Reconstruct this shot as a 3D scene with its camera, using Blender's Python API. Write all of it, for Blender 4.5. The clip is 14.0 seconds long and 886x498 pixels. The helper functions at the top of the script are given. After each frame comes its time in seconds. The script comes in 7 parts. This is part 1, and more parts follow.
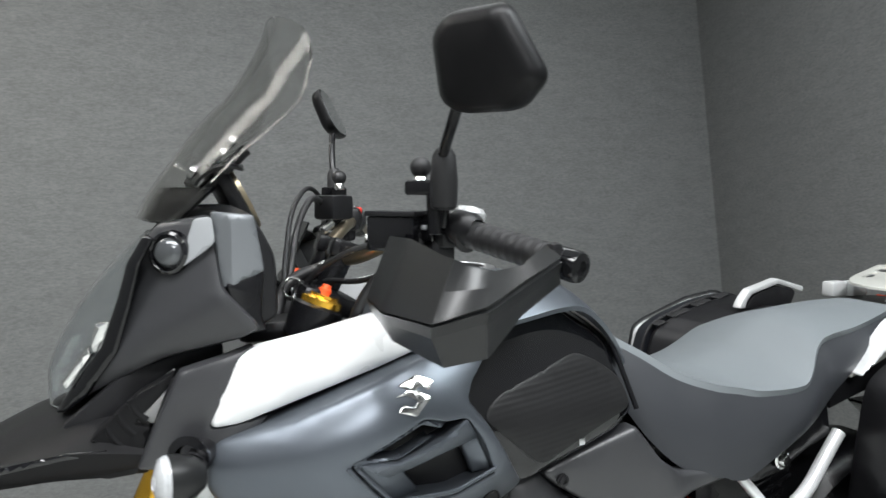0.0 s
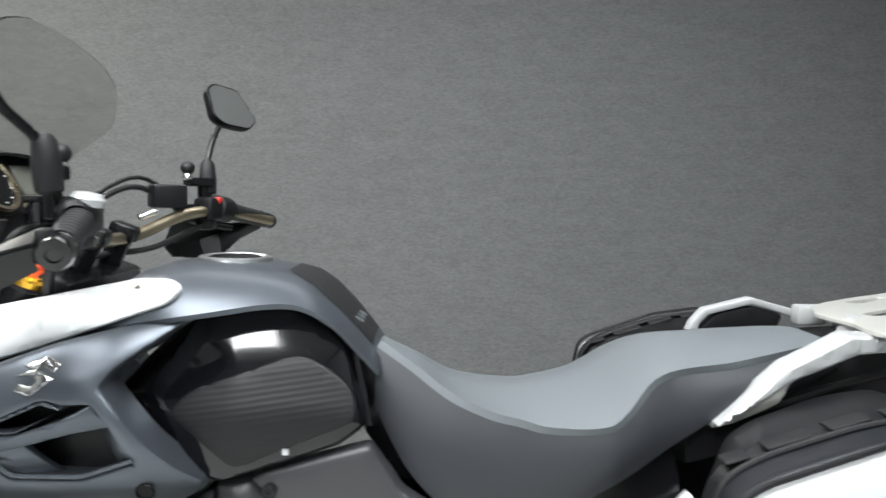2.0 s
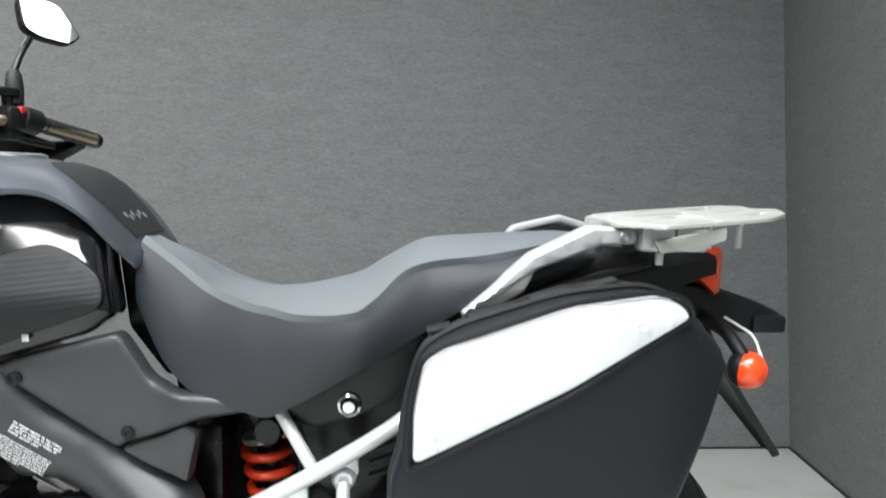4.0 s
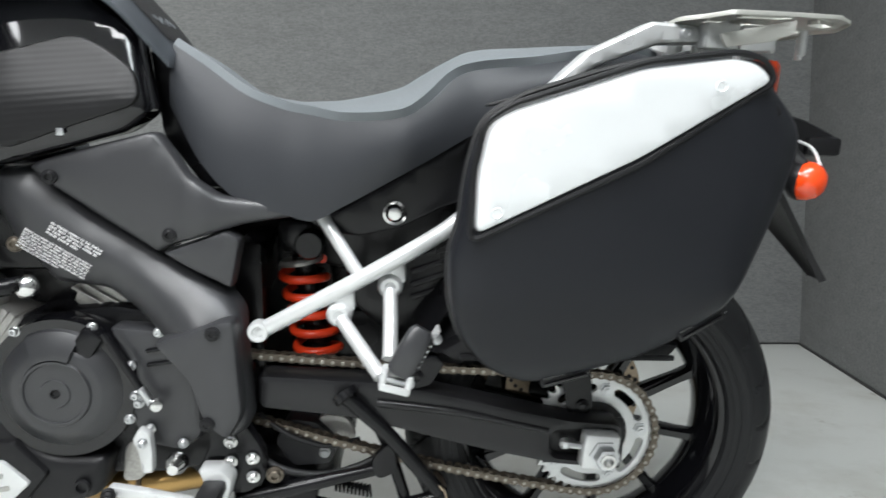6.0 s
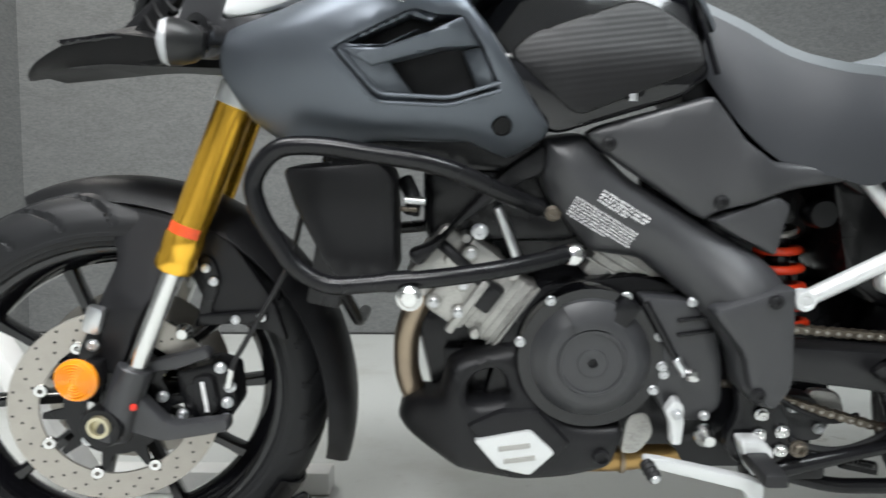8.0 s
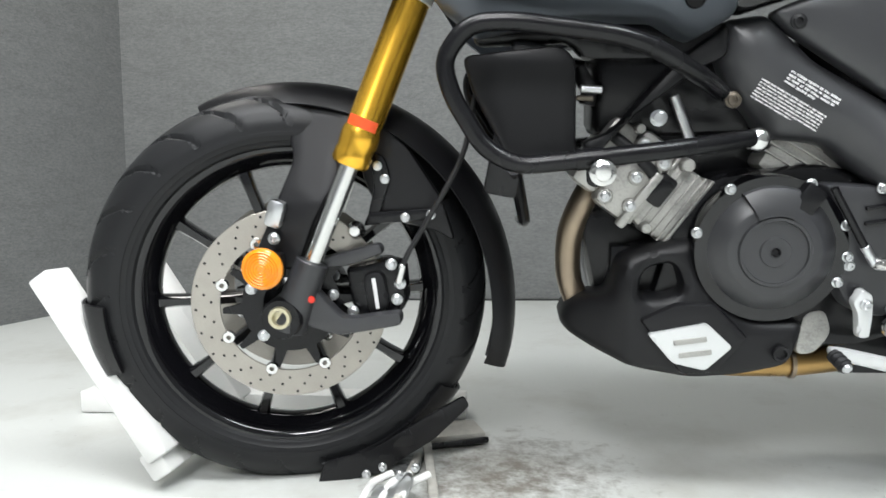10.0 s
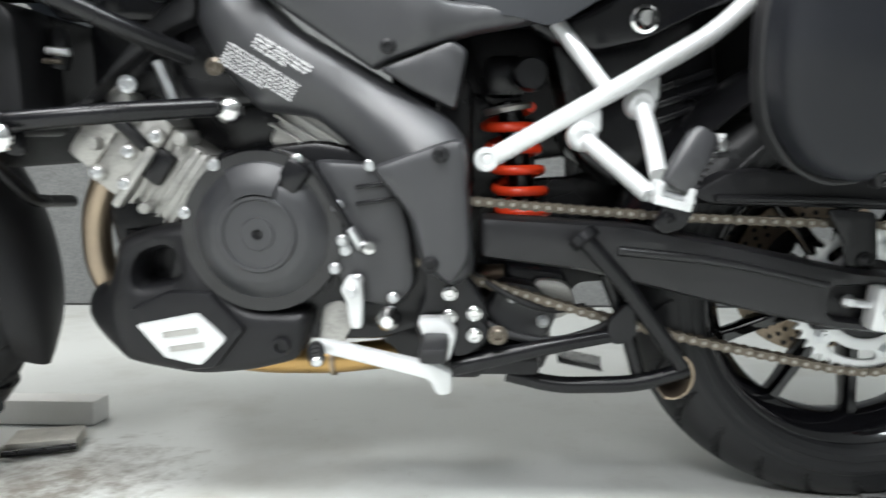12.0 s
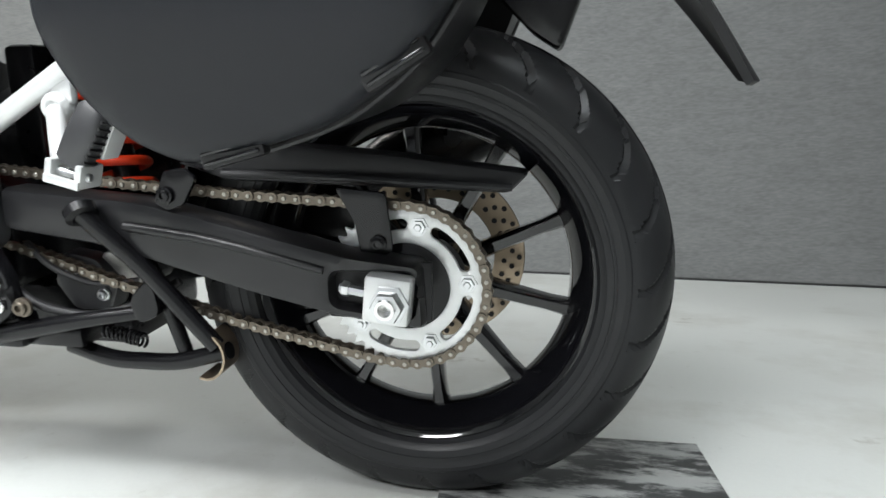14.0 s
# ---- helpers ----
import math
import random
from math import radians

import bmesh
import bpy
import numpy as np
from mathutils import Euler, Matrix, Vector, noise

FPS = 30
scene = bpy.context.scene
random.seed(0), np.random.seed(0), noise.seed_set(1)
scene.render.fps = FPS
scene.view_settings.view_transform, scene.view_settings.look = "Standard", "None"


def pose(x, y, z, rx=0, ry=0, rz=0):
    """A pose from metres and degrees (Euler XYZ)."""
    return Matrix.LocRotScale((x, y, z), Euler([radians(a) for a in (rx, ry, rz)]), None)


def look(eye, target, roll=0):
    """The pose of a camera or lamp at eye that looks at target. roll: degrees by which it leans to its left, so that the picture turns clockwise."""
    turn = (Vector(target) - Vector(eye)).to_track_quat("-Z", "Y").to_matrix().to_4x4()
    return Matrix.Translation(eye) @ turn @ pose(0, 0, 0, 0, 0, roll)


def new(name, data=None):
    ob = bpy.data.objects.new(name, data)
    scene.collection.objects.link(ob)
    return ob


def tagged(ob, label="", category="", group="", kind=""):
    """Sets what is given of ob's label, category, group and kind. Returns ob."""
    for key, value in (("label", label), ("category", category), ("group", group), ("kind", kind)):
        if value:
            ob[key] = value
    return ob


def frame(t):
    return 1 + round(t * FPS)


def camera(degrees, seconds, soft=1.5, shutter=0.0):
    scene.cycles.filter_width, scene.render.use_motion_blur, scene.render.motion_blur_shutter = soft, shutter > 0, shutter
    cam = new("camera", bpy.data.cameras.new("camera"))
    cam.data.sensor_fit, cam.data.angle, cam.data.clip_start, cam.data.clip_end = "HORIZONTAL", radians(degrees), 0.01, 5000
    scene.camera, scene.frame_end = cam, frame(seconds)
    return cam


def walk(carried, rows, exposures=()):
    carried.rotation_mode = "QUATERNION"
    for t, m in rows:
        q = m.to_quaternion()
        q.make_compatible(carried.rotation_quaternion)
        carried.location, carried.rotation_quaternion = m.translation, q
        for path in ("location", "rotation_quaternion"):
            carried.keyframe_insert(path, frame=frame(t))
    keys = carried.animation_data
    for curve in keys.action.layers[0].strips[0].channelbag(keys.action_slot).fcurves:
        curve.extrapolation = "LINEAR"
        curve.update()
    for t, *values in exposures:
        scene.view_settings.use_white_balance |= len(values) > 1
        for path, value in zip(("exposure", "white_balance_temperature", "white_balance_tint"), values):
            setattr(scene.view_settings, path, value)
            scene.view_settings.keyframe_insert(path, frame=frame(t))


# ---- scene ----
cam = camera(67.4, 14.0, soft=1.5, shutter=0.4)
# seconds, eye, and the yaw, pitch and lean to the right in degrees
PATH = [
    (0.00, 0.218, -1.208, 1.030, -20.51, 3.29, 3.76),
    (0.50, 0.428, -1.237, 1.017, -12.33, 3.95, 2.69),
    (1.00, 0.635, -1.261, 0.994, -3.61, 4.81, 1.09),
    (1.50, 0.827, -1.257, 0.998, 0.30, 4.41, 0.34),
    (2.00, 1.003, -1.263, 1.001, 0.23, 3.94, -0.02),
    (2.50, 1.169, -1.285, 1.009, -0.88, 3.64, -0.01),
    (3.00, 1.269, -1.295, 1.015, -1.97, 3.51, -0.10),
    (3.50, 1.305, -1.283, 0.964, -2.56, 3.20, -0.25),
    (4.00, 1.320, -1.269, 0.869, -2.79, 2.19, -0.32),
    (4.20, 1.325, -1.268, 0.828, -2.94, 1.43, -0.34),
    (5.25, 1.338, -1.258, 0.721, -3.40, -2.52, -0.57),
    (6.30, 1.152, -1.220, 0.665, -2.71, -3.85, -0.54),
    (6.50, 1.067, -1.216, 0.663, -3.15, -4.17, -0.38),
    (7.00, 0.890, -1.201, 0.660, -2.41, -4.44, -0.17),
    (7.50, 0.723, -1.209, 0.638, -0.17, -3.76, -0.04),
    (8.00, 0.541, -1.209, 0.627, 1.73, -3.59, 0.17),
    (8.50, 0.405, -1.220, 0.617, 2.91, -3.49, 0.52),
    (8.70, 0.371, -1.224, 0.613, 3.04, -3.80, 0.73),
    (9.75, 0.336, -1.238, 0.500, 5.57, -3.73, 0.91),
    (10.80, 0.576, -1.203, 0.415, 6.60, -3.22, 0.51),
    (11.00, 0.641, -1.193, 0.409, 5.98, -2.77, 0.42),
    (11.50, 0.817, -1.147, 0.410, 4.75, -2.32, 0.26),
    (12.00, 1.013, -1.095, 0.418, 2.64, -2.64, 0.09),
    (12.50, 1.185, -1.074, 0.435, -0.78, -3.16, -0.18),
    (13.00, 1.363, -1.057, 0.435, -2.19, -3.45, -0.41),
    (13.50, 1.562, -1.016, 0.436, -0.33, -4.82, -0.72),
    (14.00, 1.747, -0.968, 0.450, 10.26, -6.62, -0.93),
]
walk(cam, [(t, pose(x, y, z, 0, 0, yaw) @ pose(0, 0, 0, 90 + pitch) @ pose(0, 0, 0, 0, 0, -lean)) for t, x, y, z, yaw, pitch, lean in PATH],
     exposures=[(0, -0.1), (4, 0.1), (6.5, -0.1), (8.7, -0.05), (11, 0.2), (12.5, 0.36), (14, 0.36)])

# ---- light: unseen ceiling lamps set from highlights and tones, plus an added middle fill ----
world = bpy.data.worlds.new("room_air")
scene.world = world
world.use_nodes = True
world.node_tree.nodes["Background"].inputs["Color"].default_value = (0.75, 0.82, 0.9, 1)
world.node_tree.nodes["Background"].inputs["Strength"].default_value = 0.06


def area_lamp(name, place, target, sx, sy, power, colour):
    data = bpy.data.lights.new(name, "AREA")
    data.shape, data.size, data.size_y, data.energy, data.color = "RECTANGLE", sx, sy, power, colour
    ob = new(name, data)
    ob.matrix_world = look(place, target)
    return ob


area_lamp("ceiling_light_front", (0.1, -1.35, 2.92), (0.2, -0.8, 0), 2.8, 0.7, 118, (0.97, 0.985, 1.0))
area_lamp("ceiling_panel", (0.1, -3.55, 2.92), (0.1, -3.2, 0), 1.1, 1.1, 132, (0.97, 0.985, 1.0))
# added fill without a known source: lightens the upper back wall
area_lamp("fill_light_middle", (0.9, 0.75, 2.92), (0.9, 0.85, 0), 2.2, 0.4, 12, (0.98, 0.985, 1.0))
area_lamp("ceiling_light_side", (2.2, -1.4, 2.92), (2.0, -0.8, 0), 1.6, 0.7, 74, (0.90, 0.97, 1.0))
area_lamp("ceiling_light_left", (-1.3, 0.9, 2.92), (-1.0, 1.4, 1.0), 1.4, 0.4, 27, (1.0, 0.965, 0.91))

# ---- building tools ----
from mathutils.geometry import delaunay_2d_cdt

LEAN = Matrix.Rotation(radians(7.09), 4, "X")   # the motorcycle rests leaning to its left
CY = -0.03                                     # its middle plane
# stretch and shear that fit the upper bodywork to the camera's view
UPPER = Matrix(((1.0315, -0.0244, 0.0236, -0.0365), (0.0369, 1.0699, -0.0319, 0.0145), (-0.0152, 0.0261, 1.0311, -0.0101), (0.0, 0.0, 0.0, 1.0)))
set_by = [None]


def finish(name, bm, mat, parent=None, label="", sharp=38, matrix=None):
    bmesh.ops.remove_doubles(bm, verts=bm.verts, dist=1e-5)
    bmesh.ops.recalc_face_normals(bm, faces=bm.faces)
    me = bpy.data.meshes.new(name)
    bm.to_mesh(me)
    bm.free()
    me.polygons.foreach_set("use_smooth", [True] * len(me.polygons))
    me.set_sharp_from_angle(angle=radians(sharp))
    me.materials.append(mat)
    ob = new(name, me)
    if parent:
        ob.parent = parent
    if matrix is not None:
        ob.matrix_world = matrix
    return tagged(ob, label)


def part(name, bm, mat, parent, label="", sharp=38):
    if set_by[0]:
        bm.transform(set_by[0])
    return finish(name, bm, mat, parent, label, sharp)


def root(name, label, category, matrix=None, group=""):
    ob = new(name)
    ob.empty_display_size = 0.1
    ob.matrix_world = LEAN if matrix is None else matrix
    return tagged(ob, label, category, group)


def join(*bms):
    out = bmesh.new()
    for b in bms:
        me = bpy.data.meshes.new("tmp")
        b.to_mesh(me)
        b.free()
        out.from_mesh(me)
        bpy.data.meshes.remove(me)
    return out


def mirrored(bm, y=CY):
    for v in bm.verts:
        v.co.y = 2 * y - v.co.y
    bmesh.ops.reverse_faces(bm, faces=bm.faces)
    return bm


def moved(bm, m):
    bm.transform(m)
    return bm


def rounded(pts, r=0.02, steps=4, closed=True):
    """The polyline with its corners rounded."""
    pts = [Vector(p) for p in pts]
    out, n = [], len(pts)
    for i, p in enumerate(pts):
        if not closed and i in (0, n - 1):
            out.append(p)
            continue
        a, b = pts[i - 1] - p, pts[(i + 1) % n] - p
        k = min(r, a.length * 0.45, b.length * 0.45)
        p0, p1 = p + a.normalized() * k, p + b.normalized() * k
        for s in range(steps + 1):
            u = s / steps
            out.append(p0 * (1 - u) ** 2 + p * 2 * u * (1 - u) + p1 * u * u)
    return out


def dense(pts, step):
    out = []
    for a, b in zip(pts, pts[1:] + pts[:1]):
        n = max(1, int((b - a).length / step))
        out += [a.lerp(b, i / n) for i in range(n)]
    return out


def inside(q, loop):
    hit, x, y = False, q[0], q[1]
    for i in range(len(loop)):
        a, b = loop[i - 1], loop[i]
        if (a[1] > y) != (b[1] > y) and x < (b[0] - a[0]) * (y - a[1]) / (b[1] - a[1]) + a[0]:
            hit = not hit
    return hit


def dist_to(q, a, ab, l2):
    d = q - a
    t = np.clip((d * ab).sum(1) / l2, 0, 1)
    return np.sqrt((((d - ab * t[:, None])) ** 2).sum(1).min())


def panel(outline, y, thick=0.02, edge=0.008, grid=0.03, corner=0.015, holes=(), bulge=0.0, width=0.05, back=True, relief=None):
    """A moulded panel: outline in (x, z), outer face towards -y at y (a number or a function of x, z), rounded rims, real holes."""
    yf = y if callable(y) else (lambda x, z: y)
    loops = [dense(rounded([(p[0], p[1]) for p in o], corner), 0.012) for o in (outline, *holes)]
    segs_a = np.array([p for l in loops for p in l])
    segs_b = np.array([p for l in loops for p in l[1:] + l[:1]])
    ab = segs_b - segs_a
    l2 = np.maximum((ab ** 2).sum(1), 1e-12)
    verts, edges = [], []
    for l in loops:
        k = len(verts)
        verts += [Vector(p) for p in l]
        edges += [(k + i, k + (i + 1) % len(l)) for i in range(len(l))]
    free = []

    def ok(q):
        return inside(q, loops[0]) and not any(inside(q, h) for h in loops[1:])

    for l in loops:
        for off in (edge * 0.35, edge):
            for i in range(len(l)):
                t = l[(i + 1) % len(l)] - l[i - 1]
                if t.length < 1e-9:
                    continue
                nrm = Vector((-t.y, t.x)).normalized()
                for s in (1, -1):
                    q = l[i] + nrm * off * s
                    if ok(q) and dist_to(np.array(q), segs_a, ab, l2) > off * 0.93:
                        free.append(q)
    xs, zs = [p[0] for p in loops[0]], [p[1] for p in loops[0]]
    for gx in np.arange(min(xs) + grid / 2, max(xs), grid):
        for gz in np.arange(min(zs) + grid / 2, max(zs), grid):
            q = Vector((gx, gz))
            if ok(q) and dist_to(np.array(q), segs_a, ab, l2) > edge * 1.4:
                free.append(q)
    co, _, faces, *_ = delaunay_2d_cdt(verts + free, edges, [], 1, 1e-5)
    bm = bmesh.new()
    ring = []
    for q in co:
        d = dist_to(np.array(q), segs_a, ab, l2)
        u = 1 - min(d / edge, 1)
        w = 1 - min(d / width, 1)
        yy = yf(q.x, q.y) + edge * (1 - math.sqrt(max(0, 1 - u * u))) - bulge * (1 - w * w)
        if relief:
            yy += relief(q.x, q.y)
        ring.append(bm.verts.new((q.x, yy, q.y)))
    for f in faces:
        mid = sum((co[i] for i in f), Vector((0, 0))) / len(f)
        if any(inside(mid, h) for h in loops[1:]):
            continue
        try:
            bm.faces.new([ring[i] for i in f])
        except ValueError:
            pass
    lone = [v for v in bm.verts if not v.link_faces]
    bmesh.ops.delete(bm, geom=lone, context="VERTS")
    rim = [e for e in bm.edges if e.is_boundary]
    made = bmesh.ops.extrude_edge_only(bm, edges=rim)["geom"]
    for v in made:
        if isinstance(v, bmesh.types.BMVert):
            v.co.y = yf(v.co.x, v.co.z) + thick + (relief(v.co.x, v.co.z) if relief else 0.0)
    if back and not holes:
        bmesh.ops.holes_fill(bm, edges=[e for e in bm.edges if e.is_boundary], sides=0)
    return bm


def tube(pts, r, fillet=0.03, seg=12, closed=False, flat=1.0):
    path = rounded([Vector(p) for p in pts], fillet, 5, closed)
    clean = [path[0]]
    for p in path[1:]:
        if (p - clean[-1]).length > 1e-4:
            clean.append(p)
    path, n = clean, len(clean)
    bm, rings, up = bmesh.new(), [], None
    for i, p in enumerate(path):
        a = path[i - 1] if (i or closed) else p
        b = path[(i + 1) % n] if (i < n - 1 or closed) else p
        t = (b - a).normalized()
        if up is None:
            up = t.orthogonal().normalized() if abs(t.y) > 0.9 else Vector((0, 1, 0))
        up = (up - t * up.dot(t)).normalized()
        side = t.cross(up)
        rr = r(i / max(1, n - 1)) if callable(r) else r
        rings.append([bm.verts.new(p + (up * math.cos(2 * math.pi * k / seg) * flat + side * math.sin(2 * math.pi * k / seg)) * rr) for k in range(seg)])
    for i in range(n if closed else n - 1):
        p, q = rings[i], rings[(i + 1) % n]
        for k in range(seg):
            bm.faces.new((p[k], p[(k + 1) % seg], q[(k + 1) % seg], q[k]))
    if not closed:
        bm.faces.new(rings[0][::-1])
        bm.faces.new(rings[-1])
    return bm


def lathe(profile, at, axis=(0, 1, 0), seg=48, closed=False):
    """Turns (radius, offset along the axis) round the axis through at."""
    turn = Vector((0, 0, 1)).rotation_difference(Vector(axis).normalized()).to_matrix()
    bm, rings = bmesh.new(), []
    for r, a in profile:
        if r < 1e-6:
            rings.append([bm.verts.new(Vector(at) + turn @ Vector((0, 0, a)))])
        else:
            rings.append([bm.verts.new(Vector(at) + turn @ Vector((r * math.cos(2 * math.pi * k / seg), r * math.sin(2 * math.pi * k / seg), a))) for k in range(seg)])
    pairs = list(zip(rings, rings[1:])) + ([(rings[-1], rings[0])] if closed else [])
    for p, q in pairs:
        for k in range(seg):
            f = [p[k % len(p)], p[(k + 1) % len(p)], q[(k + 1) % len(q)], q[k % len(q)]]
            f = list(dict.fromkeys(f))
            if len(f) > 2:
                bm.faces.new(f)
    return bm


def rod(a, b, r0, r1=None, seg=16, bevel=0.0015):
    a, b = Vector(a), Vector(b)
    r1 = r0 if r1 is None else r1
    L = (b - a).length
    return lathe([(0, 0), (r0 - bevel, 0), (r0, bevel), (r1, L - bevel), (r1 - bevel, L), (0, L)], a, b - a, seg)


def block(size, at, bevel=0.004, turn=None, seg=2):
    bm = bmesh.new()
    bmesh.ops.create_cube(bm, size=1)
    for v in bm.verts:
        v.co = Vector((v.co.x * size[0], v.co.y * size[1], v.co.z * size[2]))
    if bevel:
        bmesh.ops.bevel(bm, geom=bm.edges[:], offset=bevel, segments=seg, affect="EDGES", profile=0.5)
    bm.transform(Matrix.Translation(at) @ (turn.to_4x4() if turn is not None else Matrix.Identity(4)))
    return bm


def hexbolt(at, r=0.008, h=0.006, axis=(0, -1, 0), washer=True):
    """A flanged bolt head that looks along the axis."""
    prof = [(0, -0.002), (r * 1.35, -0.002), (r * 1.35, h * 0.25), (r * 1.15, h * 0.35)] if washer else [(0, -0.002), (r, -0.002)]
    bm = lathe(prof + [(r, h * 0.4), (r, h * 0.85), (r * 0.85, h), (r * 0.5, h), (r * 0.45, h * 0.55), (0, h * 0.55)], at, axis, 12)
    return bm


def loft(rings, cap=True, closed=True):
    bm = bmesh.new()
    vs = [[bm.verts.new(p) for p in r] for r in rings]
    n = len(rings[0])
    for p, q in zip(vs, vs[1:]):
        for k in range(n if closed else n - 1):
            bm.faces.new((p[k], p[(k + 1) % n], q[(k + 1) % n], q[k]))
    if cap and closed:
        bm.faces.new(vs[0][::-1])
        bm.faces.new(vs[-1])
    return bm


def thicken(bm, t):
    bmesh.ops.recalc_face_normals(bm, faces=bm.faces)
    bmesh.ops.solidify(bm, geom=bm.faces[:], thickness=t)
    return bm


def spline(keys, x):
    """Smooth interpolation through rows (x, a, b, ...)."""
    n = len(keys)
    i = max(0, min(n - 2, next((k for k in range(n - 1) if x <= keys[k + 1][0]), n - 2)))
    k0, k1 = keys[i], keys[i + 1]
    km, kp = keys[max(0, i - 1)], keys[min(n - 1, i + 2)]
    h = k1[0] - k0[0]
    u = (x - k0[0]) / h
    out = []
    for c in range(1, len(k0)):
        m0 = (k1[c] - km[c]) / (k1[0] - km[0]) * h
        m1 = (kp[c] - k0[c]) / (kp[0] - k0[0]) * h
        out.append((2 * u ** 3 - 3 * u ** 2 + 1) * k0[c] + (u ** 3 - 2 * u ** 2 + u) * m0 + (3 * u ** 2 - 2 * u ** 3) * k1[c] + (u ** 3 - u ** 2) * m1)
    return out


# ---- materials ----
def material(name, colour, rough=0.5, metal=0.0, grain=0.0, grain_scale=300, vary=0.15, vary_scale=6, bump=0.0, coat=0.0, rough_vary=0.12, spec=0.5, tint=None):
    """A surface with two scales of variation: grain, and broad wear in tone and gloss."""
    m = bpy.data.materials.new(name)
    m.use_nodes = True
    nt = m.node_tree
    b = nt.nodes["Principled BSDF"]
    b.inputs["Metallic"].default_value = metal
    b.inputs["Coat Weight"].default_value = coat
    b.inputs["Coat Roughness"].default_value = 0.08
    b.inputs["Specular IOR Level"].default_value = spec
    co = nt.nodes.new("ShaderNodeTexCoord")

    def noise_node(scale, detail=4.0):
        n = nt.nodes.new("ShaderNodeTexNoise")
        n.inputs["Scale"].default_value, n.inputs["Detail"].default_value = scale, detail
        nt.links.new(co.outputs["Object"], n.inputs["Vector"])
        return n

    broad, fine = noise_node(vary_scale), noise_node(grain_scale, 2.0)
    mix = nt.nodes.new("ShaderNodeMix")
    mix.data_type = "RGBA"
    dark = tint or tuple(c * (1 - vary) for c in colour)
    light = tuple(min(1, c * (1 + vary)) for c in colour)
    mix.inputs["A"].default_value, mix.inputs["B"].default_value = (*dark, 1), (*light, 1)
    add = nt.nodes.new("ShaderNodeMath")
    add.operation = "MULTIPLY_ADD"
    nt.links.new(fine.outputs["Fac"], add.inputs[0])
    add.inputs[1].default_value = grain
    nt.links.new(broad.outputs["Fac"], add.inputs[2])
    nt.links.new(add.outputs[0], mix.inputs["Factor"])
    nt.links.new(mix.outputs["Result"], b.inputs["Base Color"])
    rr = nt.nodes.new("ShaderNodeMapRange")
    rr.inputs["To Min"].default_value, rr.inputs["To Max"].default_value = max(0.02, rough - rough_vary), min(1, rough + rough_vary)
    nt.links.new(broad.outputs["Fac"], rr.inputs["Value"])
    nt.links.new(rr.outputs["Result"], b.inputs["Roughness"])
    if bump:
        bp = nt.nodes.new("ShaderNodeBump")
        bp.inputs["Strength"].default_value, bp.inputs["Distance"].default_value = bump, 0.001
        nt.links.new(fine.outputs["Fac"], bp.inputs["Height"])
        nt.links.new(bp.outputs["Normal"], b.inputs["Normal"])
    return m


BLACK = material("textured_black_plastic", (0.008, 0.008, 0.009), 0.40, grain=0.4, grain_scale=900, bump=0.2, vary=0.25, rough_vary=0.08, spec=0.30)
GUARD = material("guard_plastic", (0.009, 0.0095, 0.010), 0.34, grain=0.4, grain_scale=900, bump=0.1, vary=0.2, spec=0.42)
SATIN_BLACK = material("satin_black_paint", (0.006, 0.006, 0.007), 0.26, grain_scale=1500, bump=0.05, vary=0.2, rough_vary=0.08, spec=0.32)
GLOSS_BLACK = material("gloss_black_paint", (0.004, 0.004, 0.005), 0.07, coat=0.35, rough_vary=0.04, spec=0.4)
GREY_PAINT = material("matt_grey_metallic_paint", (0.100, 0.112, 0.129), 0.36, metal=0.65, grain=0.5, grain_scale=2500, vary=0.12, rough_vary=0.04)
BEAK_BLACK = material("matt_black_nose_plastic", (0.006, 0.006, 0.0065), 0.38, grain=0.4, grain_scale=900, bump=0.15, vary=0.25, spec=0.15)
INLAY = material("silver_case_inlay", (0.80, 0.82, 0.83), 0.26, metal=0.15, grain=0.2, vary=0.04)
YELLOW_ZINC = material("yellow_passivated_steel", (0.62, 0.57, 0.40), 0.35, metal=0.7, vary=0.12, vary_scale=30)
COVER = material("satin_charcoal_cover", (0.026, 0.0265, 0.029), 0.40, grain=0.4, grain_scale=1200, bump=0.12, vary=0.2, rough_vary=0.06, spec=0.65)
FROST = material("ribbed_clear_lens", (0.40, 0.41, 0.42), 0.18, grain=0.6, grain_scale=160, vary=0.2, vary_scale=60, coat=0.5)
LAMP_LENS = material("smoked_lamp_lens", (0.10, 0.105, 0.11), 0.16, metal=0.5, vary=0.2, vary_scale=60)
CORNER_GREY = material("silver_grey_trim_paint", (0.155, 0.165, 0.175), 0.42, metal=0.3, grain=0.4, grain_scale=2000, vary=0.08)
LAMP_GREY = material("pale_grey_plastic", (0.26, 0.27, 0.28), 0.34, vary=0.08)
WHITE_PAINT = material("silver_white_paint", (0.85, 0.86, 0.86), 0.3, metal=0.1, vary=0.04)
ARM_BLACK = material("satin_black_swingarm_paint", (0.010, 0.010, 0.011), 0.34, grain=0.3, grain_scale=900, bump=0.08, vary=0.2, spec=0.40)
SEAT_TOP = material("grey_seat_vinyl", (0.135, 0.150, 0.160), 0.5, grain=0.5, grain_scale=700, bump=0.3, vary=0.08)
SEAT_SIDE = material("charcoal_seat_vinyl", (0.026, 0.028, 0.032), 0.45, grain=0.5, grain_scale=700, bump=0.3, vary=0.12, spec=0.35)
